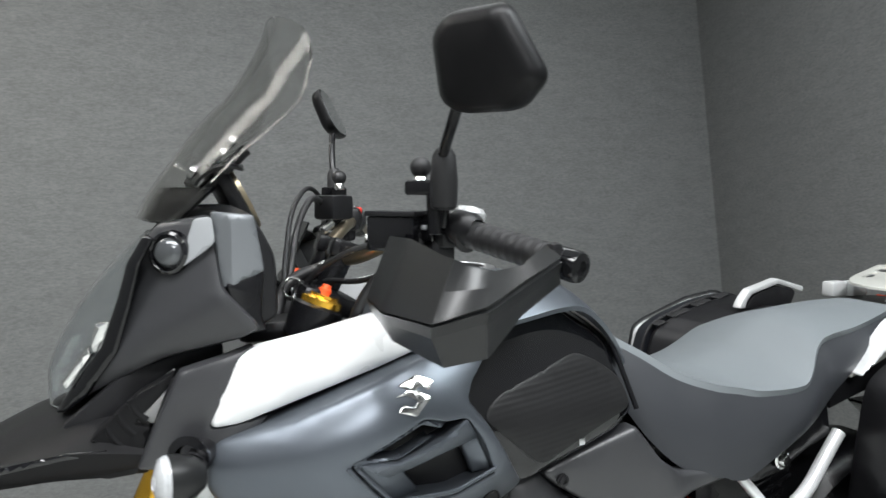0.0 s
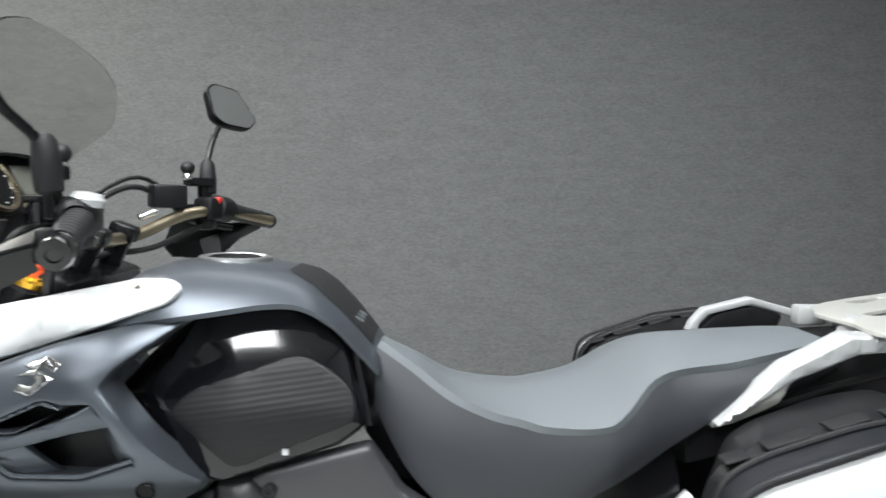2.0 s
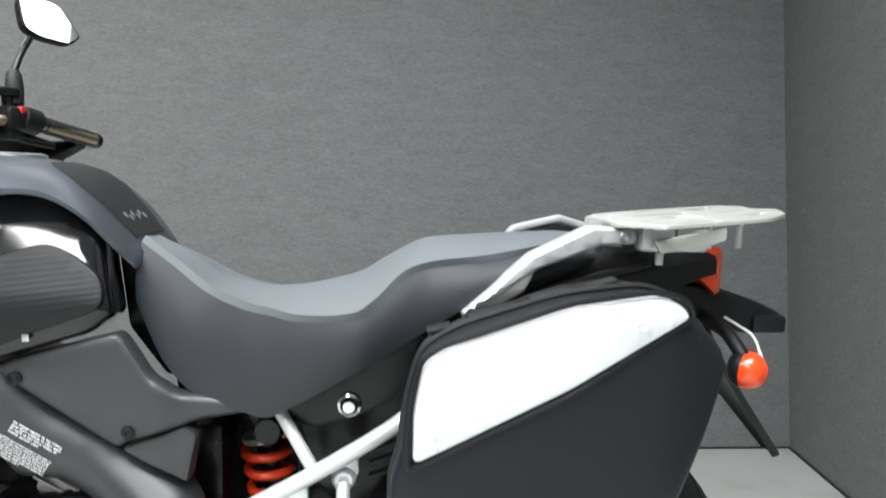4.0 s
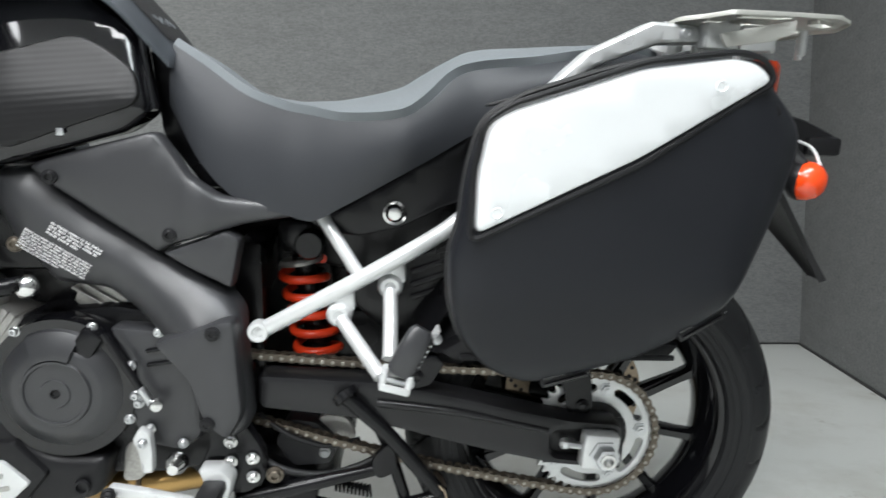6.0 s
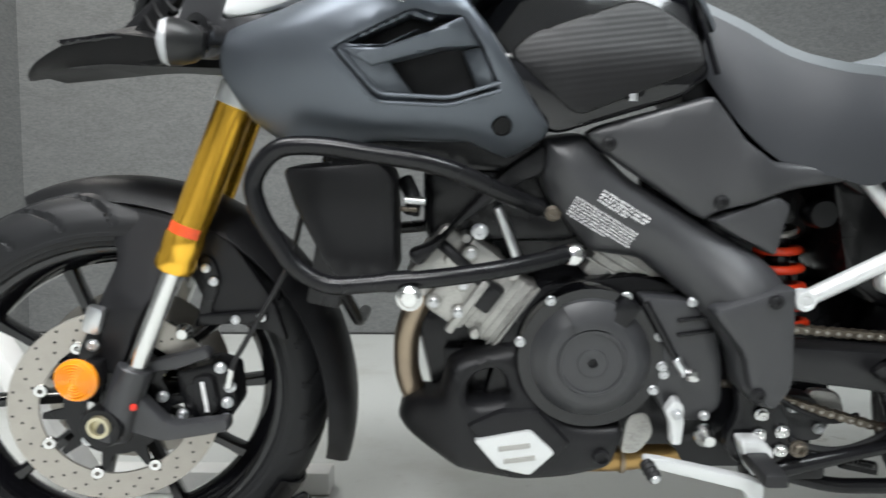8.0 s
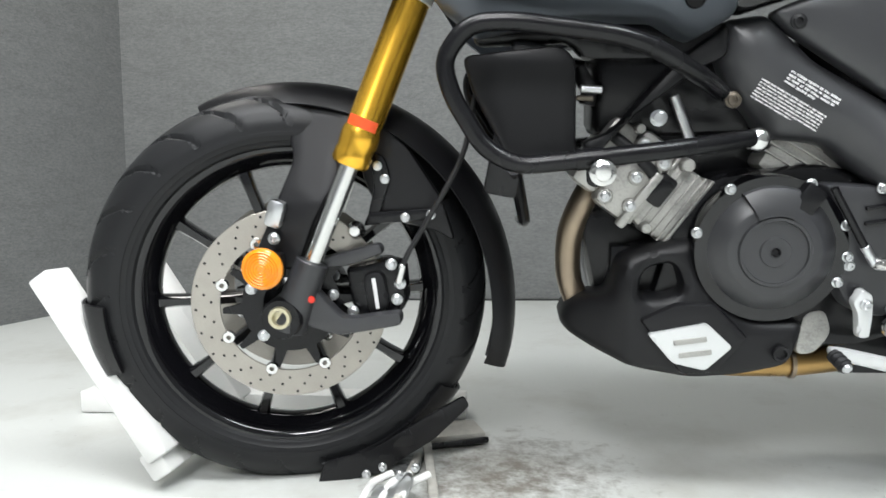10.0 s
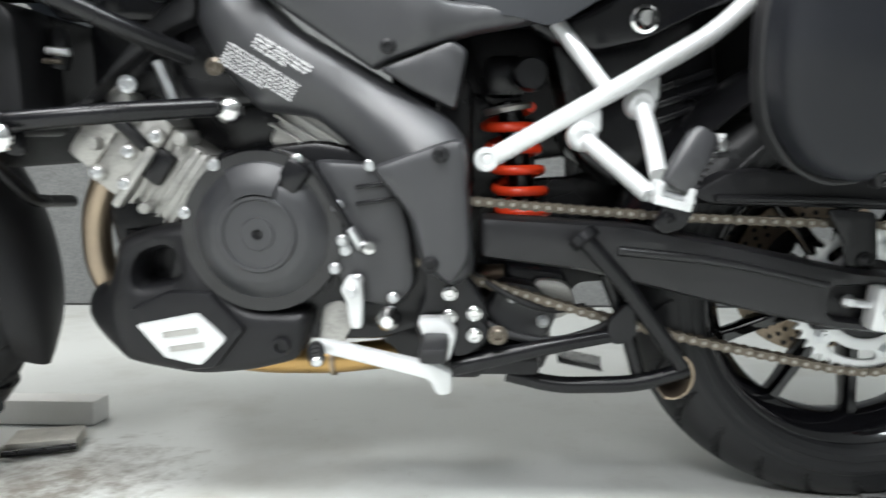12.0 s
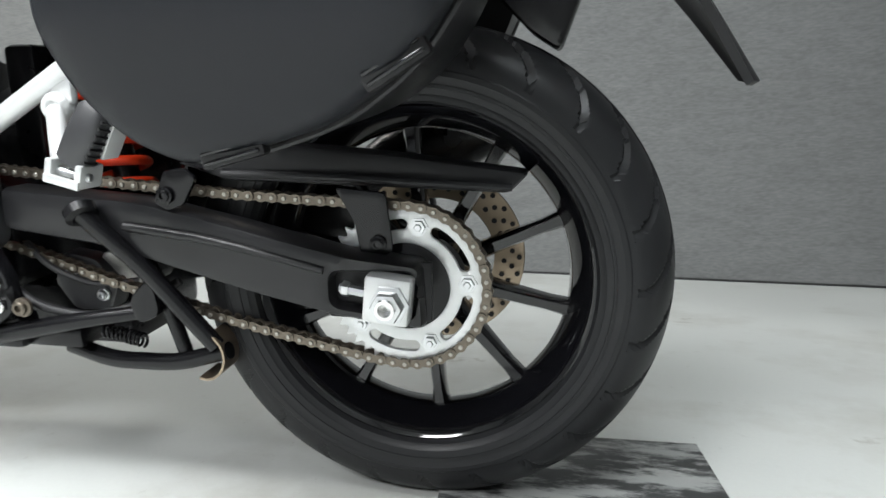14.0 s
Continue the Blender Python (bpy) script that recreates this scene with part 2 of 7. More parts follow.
RUBBER = material("tyre_rubber", (0.009, 0.0095, 0.0105), 0.42, grain=0.3, grain_scale=250, vary=0.35, vary_scale=9, bump=0.12, tint=(0.014, 0.014, 0.0145), spec=0.26)
GRIP_RUBBER = material("grip_rubber", (0.009, 0.009, 0.010), 0.55, grain_scale=900, bump=0.2)
GOLD = material("gold_anodised_aluminium", (0.95, 0.53, 0.06), 0.24, metal=0.9, vary=0.08, rough_vary=0.05)
CHROME = material("polished_steel", (0.72, 0.72, 0.71), 0.18, metal=1.0, vary=0.06)
STEEL = material("zinc_plated_steel", (0.60, 0.61, 0.62), 0.34, metal=1.0, grain=0.3, vary=0.12, vary_scale=40)
ALU = material("cast_aluminium", (0.30, 0.295, 0.28), 0.40, metal=0.7, grain=0.9, grain_scale=300, bump=0.5, vary=0.45, vary_scale=26, tint=(0.12, 0.115, 0.105))
ALU_BRIGHT = material("silver_painted_aluminium", (0.66, 0.67, 0.67), 0.32, metal=0.45, grain=0.3, vary=0.08)
RACK_ALU = material("bead_blasted_aluminium", (0.58, 0.58, 0.54), 0.45, metal=0.45, grain=0.4, grain_scale=900, vary=0.08)
DISC = material("ground_disc_steel", (0.36, 0.34, 0.305), 0.36, metal=0.6, grain=0.5, grain_scale=400, vary=0.15, vary_scale=30)
AMBER = material("amber_lens", (0.95, 0.30, 0.01), 0.2, vary=0.12, vary_scale=120, coat=0.4)
RED_LENS = material("orange_red_lens", (0.85, 0.07, 0.01), 0.2, vary=0.15, vary_scale=60, coat=0.5)
STICKER = material("orange_red_sticker", (0.80, 0.09, 0.02), 0.35, vary=0.25, vary_scale=90)
RED = material("red_plastic", (0.65, 0.03, 0.015), 0.4)
SPRING = material("red_spring_enamel", (0.75, 0.05, 0.012), 0.35, coat=0.3)
BRASS = material("chain_plate_steel", (0.105, 0.090, 0.072), 0.38, metal=0.8, grain=0.8, vary=0.5, vary_scale=90, tint=(0.04, 0.037, 0.033))
HEADER = material("heat_tinted_and_shaded_steel", (0.34, 0.27, 0.19), 0.32, metal=0.9, vary=0.35, vary_scale=12, tint=(0.16, 0.13, 0.11))
HEADER_GOLD = material("straw_tinted_steel", (0.46, 0.29, 0.11), 0.33, metal=0.9, vary=0.3, vary_scale=14)
BARE_BAR = material("champagne_anodised_bar", (0.42, 0.36, 0.26), 0.3, metal=0.95)
LABEL_WHITE = material("label_print_white", (0.75, 0.75, 0.75), 0.5, vary=0.03)


def ribbed_rubber():
    m = material("ribbed_pad_rubber", (0.009, 0.009, 0.0095), 0.42, spec=0.3, grain_scale=900, bump=0.2)
    nt = m.node_tree
    wave = nt.nodes.new("ShaderNodeTexWave")
    wave.bands_direction = "Z"
    wave.inputs["Scale"].default_value, wave.inputs["Distortion"].default_value = 38.0, 0.0
    turn = nt.nodes.new("ShaderNodeMapping")
    turn.inputs["Rotation"].default_value = (0, radians(6), 0)
    nt.links.new(nt.nodes["Texture Coordinate"].outputs["Object"], turn.inputs["Vector"])
    nt.links.new(turn.outputs["Vector"], wave.inputs["Vector"])
    bp = nt.nodes.new("ShaderNodeBump")
    bp.inputs["Strength"].default_value, bp.inputs["Distance"].default_value = 0.15, 0.001
    nt.links.new(wave.outputs["Fac"], bp.inputs["Height"])
    nt.links.new(bp.outputs["Normal"], nt.nodes["Principled BSDF"].inputs["Normal"])
    return m


def woven_wall():
    """Grey carpet-like covering: short horizontal fibres, light and dark flecks, broad mottling."""
    m = material("woven_wall_covering", (0.165, 0.170, 0.168), 0.88, vary=0.05, vary_scale=0.8, spec=0.25)
    nt = m.node_tree
    b = nt.nodes["Principled BSDF"]
    co = nt.nodes["Texture Coordinate"]
    old = b.inputs["Base Color"].links[0].from_socket
    mp = nt.nodes.new("ShaderNodeMapping")
    mp.inputs["Scale"].default_value = (0.8, 0.8, 2.3)
    nt.links.new(co.outputs["Object"], mp.inputs["Vector"])
    last = None
    for scale, lo, hi, amount in ((9.0, 0.34, 0.68, 0.06), (58.0, 0.34, 0.68, 0.14), (190.0, 0.30, 0.72, 0.20)):
        n = nt.nodes.new("ShaderNodeTexNoise")
        n.inputs["Scale"].default_value, n.inputs["Detail"].default_value, n.inputs["Roughness"].default_value = scale, 3, 0.6
        nt.links.new(mp.outputs["Vector"], n.inputs["Vector"])
        r = nt.nodes.new("ShaderNodeMapRange")
        r.inputs["From Min"].default_value, r.inputs["From Max"].default_value = lo, hi
        r.inputs["To Min"].default_value, r.inputs["To Max"].default_value = 1 - amount, 1 + amount
        nt.links.new(n.outputs["Fac"], r.inputs["Value"])
        mx = nt.nodes.new("ShaderNodeMix")
        mx.data_type, mx.blend_type = "RGBA", "MULTIPLY"
        mx.inputs["Factor"].default_value = 1.0
        nt.links.new(old, mx.inputs["A"])
        nt.links.new(r.outputs["Result"], mx.inputs["B"])
        old, last = mx.outputs["Result"], last or n
    nt.links.new(old, b.inputs["Base Color"])
    bp = nt.nodes.new("ShaderNodeBump")
    bp.inputs["Strength"].default_value, bp.inputs["Distance"].default_value = 0.3, 0.0015
    nt.links.new(last.outputs["Fac"], bp.inputs["Height"])
    nt.links.new(bp.outputs["Normal"], b.inputs["Normal"])
    return m


RIBBED = ribbed_rubber()
WALL = woven_wall()
CEIL = material("ceiling_paint", (0.75, 0.76, 0.76), 0.8, vary=0.05)


def glass(name, colour, rough=0.03):
    m = material(name, colour, rough, vary=0.05, rough_vary=0.01)
    b = m.node_tree.nodes["Principled BSDF"]
    b.inputs["Transmission Weight"].default_value = 1.0
    b.inputs["IOR"].default_value = 1.08
    b.inputs["Specular IOR Level"].default_value = 0.3
    return m


SMOKE = glass("smoked_screen", (0.80, 0.80, 0.79))
CLEAR = glass("clear_lens", (0.9, 0.92, 0.93))
MIRROR = material("mirror_glass", (0.85, 0.86, 0.87), 0.03, metal=1.0, vary=0.01, rough_vary=0.01)


def floor_material():
    m = material("painted_concrete", (0.545, 0.56, 0.54), 0.40, grain=0.35, grain_scale=120, vary=0.09, vary_scale=1.6, bump=0.1)
    nt = m.node_tree
    b = nt.nodes["Principled BSDF"]
    co = nt.nodes["Texture Coordinate"]
    old = b.inputs["Base Color"].links[0].from_socket
    for scale, lo, hi, tone in ((2.2, 0.50, 0.80, (0.33, 0.32, 0.28)), (5.5, 0.66, 0.74, (0.20, 0.18, 0.14)), (38.0, 0.70, 0.74, (0.10, 0.09, 0.08))):
        n = nt.nodes.new("ShaderNodeTexNoise")
        n.inputs["Scale"].default_value, n.inputs["Detail"].default_value, n.inputs["Roughness"].default_value = scale, 8, 0.65
        nt.links.new(co.outputs["Object"], n.inputs["Vector"])
        ramp = nt.nodes.new("ShaderNodeMapRange")
        ramp.inputs["From Min"].default_value, ramp.inputs["From Max"].default_value = lo, hi
        ramp.inputs["To Max"].default_value = 0.75
        nt.links.new(n.outputs["Fac"], ramp.inputs["Value"])
        mx = nt.nodes.new("ShaderNodeMix")
        mx.data_type = "RGBA"
        nt.links.new(ramp.outputs["Result"], mx.inputs["Factor"])
        nt.links.new(old, mx.inputs["A"])
        mx.inputs["B"].default_value = (*tone, 1)
        old = mx.outputs["Result"]
    # a dirty oil-stained patch by the wheel chock
    far = nt.nodes.new("ShaderNodeVectorMath")
    far.operation = "DISTANCE"
    nt.links.new(co.outputs["Object"], far.inputs[0])
    far.inputs[1].default_value = (0.33, -0.10, 0.0)
    near = nt.nodes.new("ShaderNodeMapRange")
    near.inputs["From Min"].default_value, near.inputs["From Max"].default_value = 0.05, 0.32
    near.inputs["To Min"].default_value, near.inputs["To Max"].default_value = 0.30, 0.0
    nt.links.new(far.outputs["Value"], near.inputs["Value"])
    rough = nt.nodes.new("ShaderNodeTexNoise")
    rough.inputs["Scale"].default_value, rough.inputs["Detail"].default_value, rough.inputs["Roughness"].default_value = 24.0, 10.0, 0.8
    nt.links.new(co.outputs["Object"], rough.inputs["Vector"])
    plus = nt.nodes.new("ShaderNodeMath")
    plus.operation = "ADD"
    nt.links.new(rough.outputs["Fac"], plus.inputs[0])
    nt.links.new(near.outputs["Result"], plus.inputs[1])
    edge = nt.nodes.new("ShaderNodeMapRange")
    edge.inputs["From Min"].default_value, edge.inputs["From Max"].default_value = 0.60, 0.86
    edge.inputs["To Max"].default_value = 0.9
    nt.links.new(plus.outputs[0], edge.inputs["Value"])
    dirt = nt.nodes.new("ShaderNodeMix")
    dirt.data_type = "RGBA"
    nt.links.new(edge.outputs["Result"], dirt.inputs["Factor"])
    nt.links.new(old, dirt.inputs["A"])
    dirt.inputs["B"].default_value = (0.13, 0.11, 0.085, 1)
    nt.links.new(dirt.outputs["Result"], b.inputs["Base Color"])
    return m


FLOOR = floor_material()

# ---- the room ----
def slab(name, pts, z0, z1, mat, label="", kind="structure"):
    bm = bmesh.new()
    low = [bm.verts.new((x, y, z0)) for x, y in pts]
    top = [bm.verts.new((x, y, z1)) for x, y in pts]
    n = len(pts)
    bm.faces.new(low[::-1])
    bm.faces.new(top)
    for i in range(n):
        bm.faces.new((low[i], low[(i + 1) % n], top[(i + 1) % n], top[i]))
    return tagged(finish(name, bm, mat), label, kind=kind)


def wall_line(a, b, t):
    a, b = Vector(a), Vector(b)
    d = (b - a).normalized()
    nrm = Vector((-d.y, d.x)) * t
    return [tuple(a), tuple(b), tuple(b + nrm), tuple(a + nrm)]


PALE = material("grey_wall_paint", (0.22, 0.23, 0.25), 0.7, vary=0.06)
CORNER, CORNER_LEFT, BACK_Y = (3.245, 2.04), (-1.64, 2.04), 2.04
slab("floor", [(-3.4, -5.2), (4.4, -5.2), (4.4, 4.2), (-3.4, 4.2)], -0.12, 0.0, FLOOR, "pale grey painted concrete floor with scuffs and stains")
slab("wall_back", wall_line(CORNER, CORNER_LEFT, -0.12), 0.0, 3.0, WALL, "dark grey woven wall covering behind the motorcycle")
slab("wall_right", wall_line((1.36, -5.0), CORNER, -0.12), 0.0, 3.0, WALL, "dark grey woven side wall")
slab("wall_left", wall_line(CORNER_LEFT, (-2.75, -5.0), -0.12), 0.0, 3.0, WALL, "dark grey woven side wall")
# unseen front wall and ceiling are added; their tones set the reflections
slab("wall_front", wall_line((-2.75, -5.0), (1.36, -5.0), -0.12), 0.0, 3.0, PALE, "unseen wall added behind the viewer, grey set for reflections")
slab("ceiling", [(-3.4, -5.2), (4.4, -5.2), (4.4, 4.2), (-3.4, 4.2)], 3.0, 3.1, CEIL, "unseen pale ceiling added to close the room")
BASE = material("dark_joint_strip", (0.02, 0.02, 0.02), 0.6)
slab("baseboard", wall_line((3.241, BACK_Y), CORNER_LEFT, 0.006), 0.0, 0.009, BASE, "thin dark joint strip along the wall foot")
slab("trim", wall_line((1.36, -5.0), (3.239, BACK_Y - 0.01), 0.006), 0.0, 0.009, BASE, "thin dark joint strip along the wall foot")

# ---- the motorcycle: x runs from nose to tail, -y is its left side ----
bike = root("motorcycle", "matt grey and black adventure motorcycle with gold fork and silver trim", "motorcycle")
FA, RA = (0.0, 0.328), (1.555, 0.324)
FWY, RWY = -0.055, -0.044


def tyre_mesh(cx, cz, cy, R, bead, half, pitch=0.085):
    """Tyre body with slanted grooves pressed into the tread."""
    prof = [(bead, half * 0.72), (bead + 0.006, half * 0.86), (bead + 0.012, half * 0.90), (bead + 0.014, half * 0.93), (bead + 0.022, half * 0.965), (bead + 0.0225, half * 0.985), (bead + 0.026, half * 0.988), (bead + 0.0265, half * 0.972), (bead + 0.034, half * 0.985), (R - 0.066, half), (R - 0.060, half * 0.995), (R - 0.058, half * 0.975)]
    prof += [(R - 0.050 * (1 - math.cos(math.asin(min(1, v)))) - 0.006 * v, half * 0.97 * v) for v in np.sin(np.linspace(math.pi / 2, 0, 22))]
    prof = prof + [(r, -a) for r, a in prof[-2::-1]]
    seg = 480
    bm, rings = bmesh.new(), []
    for r, off in prof:
        ring = []
        for k in range(seg):
            a = 2 * math.pi * k / seg
            lat = off / half
            rr = r
            if abs(lat) < 0.966 and r > R - 0.055:
                s = (a * R / pitch + 1.1 * abs(lat) + (0.5 if lat > 0 else 0)) % 1.0
                if s < 0.11 and abs(lat) > 0.2:
                    rr -= 0.007
                elif abs(abs(lat) - 0.12) < 0.03:
                    rr -= 0.005
            ring.append(bm.verts.new((cx + rr * math.cos(a), cy + off, cz + rr * math.sin(a))))
        rings.append(ring)
    for p, q in zip(rings, rings[1:]):
        for k in range(seg):
            bm.faces.new((p[k], p[(k + 1) % seg], q[(k + 1) % seg], q[k]))
    return bm


def rim_mesh(cx, cz, cy, bead, half):
    prof = [(bead + 0.008, half * 0.70), (bead + 0.008, half * 0.76), (bead, half * 0.78), (bead - 0.008, half * 0.70), (bead - 0.014, half * 0.5), (bead - 0.026, half * 0.3),
            (bead - 0.030, 0)]
    prof = prof + [(r, -a) for r, a in prof[-2::-1]] + [(bead + 0.002, -half * 0.6), (bead - 0.012, 0), (bead + 0.002, half * 0.6)]
    return lathe(prof, (cx, cy, cz), (0, 1, 0), 96, closed=True)


def spoke_mesh(cx, cz, cy, r0, r1, ang, w0, w1, d0, d1, sweep=0.0):
    rings = []
    for u in (0, 0.12, 0.35, 0.6, 0.82, 1.0):
        r = r0 + (r1 - r0) * u
        a = ang + sweep * u
        flare = 1 + 0.35 * max(0, (u - 0.78) / 0.22) ** 2 + 0.7 * max(0, (0.15 - u) / 0.15) ** 2
        w, d = (w0 + (w1 - w0) * u) * flare, d0 + (d1 - d0) * u
        c, e = Vector((math.cos(a), 0, math.sin(a))), Vector((-math.sin(a), 0, math.cos(a)))
        base = Vector((cx, cy, cz)) + c * r
        rings.append([base + e * w * p + Vector((0, d * q, 0)) for p, q in ((-0.5, -0.3), (-0.3, -0.5), (0.3, -0.5), (0.5, -0.3), (0.5, 0.3), (0.3, 0.5), (-0.3, 0.5), (-0.5, 0.3))])
    return loft(rings)


def wheel(name, ax, cy, R, bead, half, spokes, first, hub_r, parent):
    cx, cz = ax
    rim = part(name, rim_mesh(cx, cz, cy, bead, half), GLOSS_BLACK, parent, "gloss black cast wheel rim")
    part("tyre", tyre_mesh(cx, cz, cy, R, bead, half), RUBBER, rim, "black road tyre with worn tread", sharp=24)
    part("hub", lathe([(0, -0.055), (hub_r * 0.7, -0.055), (hub_r, -0.04), (hub_r, 0.04), (hub_r * 0.7, 0.055), (0, 0.055)], (cx, cy, cz), (0, 1, 0), 32), GLOSS_BLACK, rim)
    for k in range(spokes):
        a = first + 2 * math.pi * k / spokes
        part("spoke", spoke_mesh(cx, cz, cy, hub_r * 0.8, bead - 0.026, a, 0.022, 0.016, 0.05, 0.03), GLOSS_BLACK, rim)
    return rim


front_wheel = wheel("front_wheel", FA, FWY, 0.335, 0.247, 0.056, 10, 0.0, 0.045, bike)
front_wheel.matrix_local = Matrix.Translation((-0.018, -0.088, 0.338)) @ Matrix.Rotation(radians(14), 4, "Z") @ Matrix.Translation((0, -FWY, -FA[1]))   # turned and shifted to fit the camera's view, apart from the bars
rear_wheel = wheel("rear_wheel", (RA[0] + 0.011, RA[1]), RWY, 0.324, 0.222, 0.073, 10, 0.41, 0.06, bike)

# front mudguard: a curved skin that follows the tyre
def arc_skin(cx, cz, cy, a0, a1, n, rf, wf, crown, t):
    rings = []
    for i in range(n + 1):
        u = i / n
        a = a0 + (a1 - a0) * u
        r, w = rf(u), wf(u)
        ring = []
        for k in range(-6, 7):
            v = k / 6
            rr = r - crown * abs(v) ** 2.6
            ring.append(Vector((cx + rr * math.cos(a), cy + w * v, cz + rr * math.sin(a))))
        rings.append(ring)
    return thicken(loft(rings, cap=False, closed=False), t)


def fender_r(u):
    return spline([(0, 0.372), (0.2, 0.362), (0.5, 0.358), (0.8, 0.356), (1, 0.362)], u)[0]


def fender_w(u):
    return spline([(0, 0.012), (0.05, 0.035), (0.18, 0.062), (0.4, 0.075), (0.7, 0.075), (0.90, 0.066), (0.96, 0.045), (1, 0.018)], u)[0]


fender = part("front_mudguard", arc_skin(FA[0], FA[1], FWY, radians(118), radians(-21), 40, fender_r, fender_w, 0.035, -0.003), BLACK, bike, "black plastic front mudguard")
part("side_shield", panel([(-0.012, 0.652), (0.10, 0.655), (0.118, 0.60), (0.10, 0.56), (0.05, 0.47), (0.022, 0.40), (-0.022, 0.40), (-0.046, 0.43), (-0.016, 0.485), (0.016, 0.57), (0.0, 0.62)], lambda x, z: -0.184 + max(0, z - 0.50) * 0.45, 0.02, 0.008), BLACK, fender)
part("side_wing", panel([(0.13, 0.64), (0.19, 0.588), (0.245, 0.50), (0.265, 0.43), (0.235, 0.45), (0.15, 0.47), (0.12, 0.53), (0.11, 0.60)], lambda x, z: -0.125, 0.012, 0.006), BLACK, fender)

# fork legs: gold upper tube, bright lower tube, black foot
for side in (-1, 1):
    y = FWY + side * 0.105
    d = Vector((0.43, 0.085 if side < 0 else 0, 1.0)).normalized()
    foot = Vector((0.012 if side < 0 else -0.03, y - (0.026 if side < 0 else 0), 0.335))

    def at(s):
        return foot + d * s
    leg = part("fork_leg", lathe([(0, 0.245), (0.026, 0.245), (0.0295, 0.25), (0.0295, 0.265), (0.028, 0.27), (0.0295, 0.285), (0.0295, 0.30), (0.027, 0.305), (0.027, 0.515), (0, 0.515)], foot, d, 28), GOLD, bike, "gold anodised fork tube")
    part("slider", rod(at(0.06), at(0.25), 0.0155, seg=24), CHROME, leg, "bright steel fork slider")
    part("foot", rod(at(-0.03), at(0.085), 0.031, 0.026, seg=20), COVER, leg, "black fork foot")
    part("axle_clamp", lathe([(0.014, -0.03), (0.03, -0.03), (0.033, -0.022), (0.033, 0.022), (0.03, 0.03)], (FA[0], foot.y, FA[1]), (0, 1, 0), 24), SATIN_BLACK, leg)
    part("axle_end", lathe([(0, -0.028), (0.011, -0.028), (0.012, -0.036), (0.017, -0.036), (0.018, -0.03), (0.018, 0.0)], (FA[0], foot.y, FA[1] + 0.004), (0, 1, 0), 18), YELLOW_ZINC, leg, "hollow steel axle end")
    part("lower_clamp", rod(at(0.505), at(0.535), 0.030, seg=24), ALU_BRIGHT, leg, "silver lower fork clamp")
    across = d.cross(Vector((0, side, 0))).normalized()
    out = across.cross(d).normalized() * (1 if across.cross(d).y * side > 0 else -1)
    part("warning_sticker", thicken(loft([[at(s0) + (out * math.cos(a) + across * math.sin(a)) * 0.0275 for a in np.linspace(-0.95, 0.95, 13)] for s0 in (0.296, 0.320)], cap=False, closed=False), 0.0004), STICKER, leg, "orange-red warning sticker")

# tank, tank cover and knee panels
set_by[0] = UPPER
TANK = [(0.455, 0.985, 0.150, 0.945), (0.50, 1.03, 0.160, 0.972), (0.53, 1.050, 0.165, 0.982), (0.60, 1.060, 0.168, 0.994), (0.67, 1.058, 0.160, 1.004), (0.73, 1.050, 0.152, 1.012),
        (0.776, 1.036, 0.142, 1.008), (0.82, 0.998, 0.130, 0.980), (0.86, 0.952, 0.120, 0.935), (0.884, 0.922, 0.105, 0.905)]
rings = []
for i in range(33):
    x = 0.455 + (0.884 - 0.455) * i / 32
    zc, w, ze = spline(TANK, x)
    ring = []
    for k in range(-12, 13):
        v = k / 12
        ring.append(Vector((x, CY + w * math.copysign(abs(v) ** 0.85, v), ze + (zc - ze) * (1 - abs(v) ** 3.0))))
    ring.append(Vector((x, CY + w * 0.97, ze - 0.008)))
    ring.append(Vector((x, CY - w * 0.97, ze - 0.008)))
    rings.append(ring)
tank = part("fuel_tank", loft(rings), GREY_PAINT, bike, "matt grey painted fuel tank cover", sharp=50)
part("cap_centre", lathe([(0, 0.007), (0.036, 0.006), (0.046, 0.002)], (0.638, CY + 0.02, 1.058), (0.02, 0, 1), 40), SATIN_BLACK, tank, "dark filler cap centre")
part("filler_cap", lathe([(0.0, 0.001), (0.046, 0.001), (0.050, 0.006), (0.058, 0.004), (0.060, -0.004), (0.060, -0.02), (0, -0.02)], (0.638, CY + 0.02, 1.058), (0.02, 0, 1), 40), STEEL, tank, "bright fuel filler cap ring")
set_by[0] = None
def knee_y(x, z):
    return -0.190 + 0.40 * max(0, z - 0.85) + 0.9 * max(0, z - 0.95) ** 2 + 0.12 * max(0, x - 0.7)


knee = part("knee_panel", panel([(0.512, 0.880), (0.552, 0.930), (0.616, 0.992), (0.664, 1.006), (0.728, 1.015), (0.776, 1.010), (0.824, 0.978), (0.857, 0.948), (0.868, 0.902), (0.886, 0.835), (0.850, 0.806), (0.671, 0.756), (0.63, 0.772)],
          knee_y, 0.05, 0.012, 0.02, 0.012, bulge=0.006, width=0.06), GLOSS_BLACK, bike, "gloss black knee panel below the tank")
part("knee_seal", tube([(x, knee_y(x, z) - 0.001, z) for x, z in ((0.545, 0.935), (0.610, 0.994), (0.664, 1.010), (0.728, 1.019), (0.780, 1.014), (0.830, 0.982), (0.864, 0.952), (0.876, 0.902), (0.892, 0.836))], 0.0045, 0.03, 8), GLOSS_BLACK, knee, "dark rim round the knee panel")
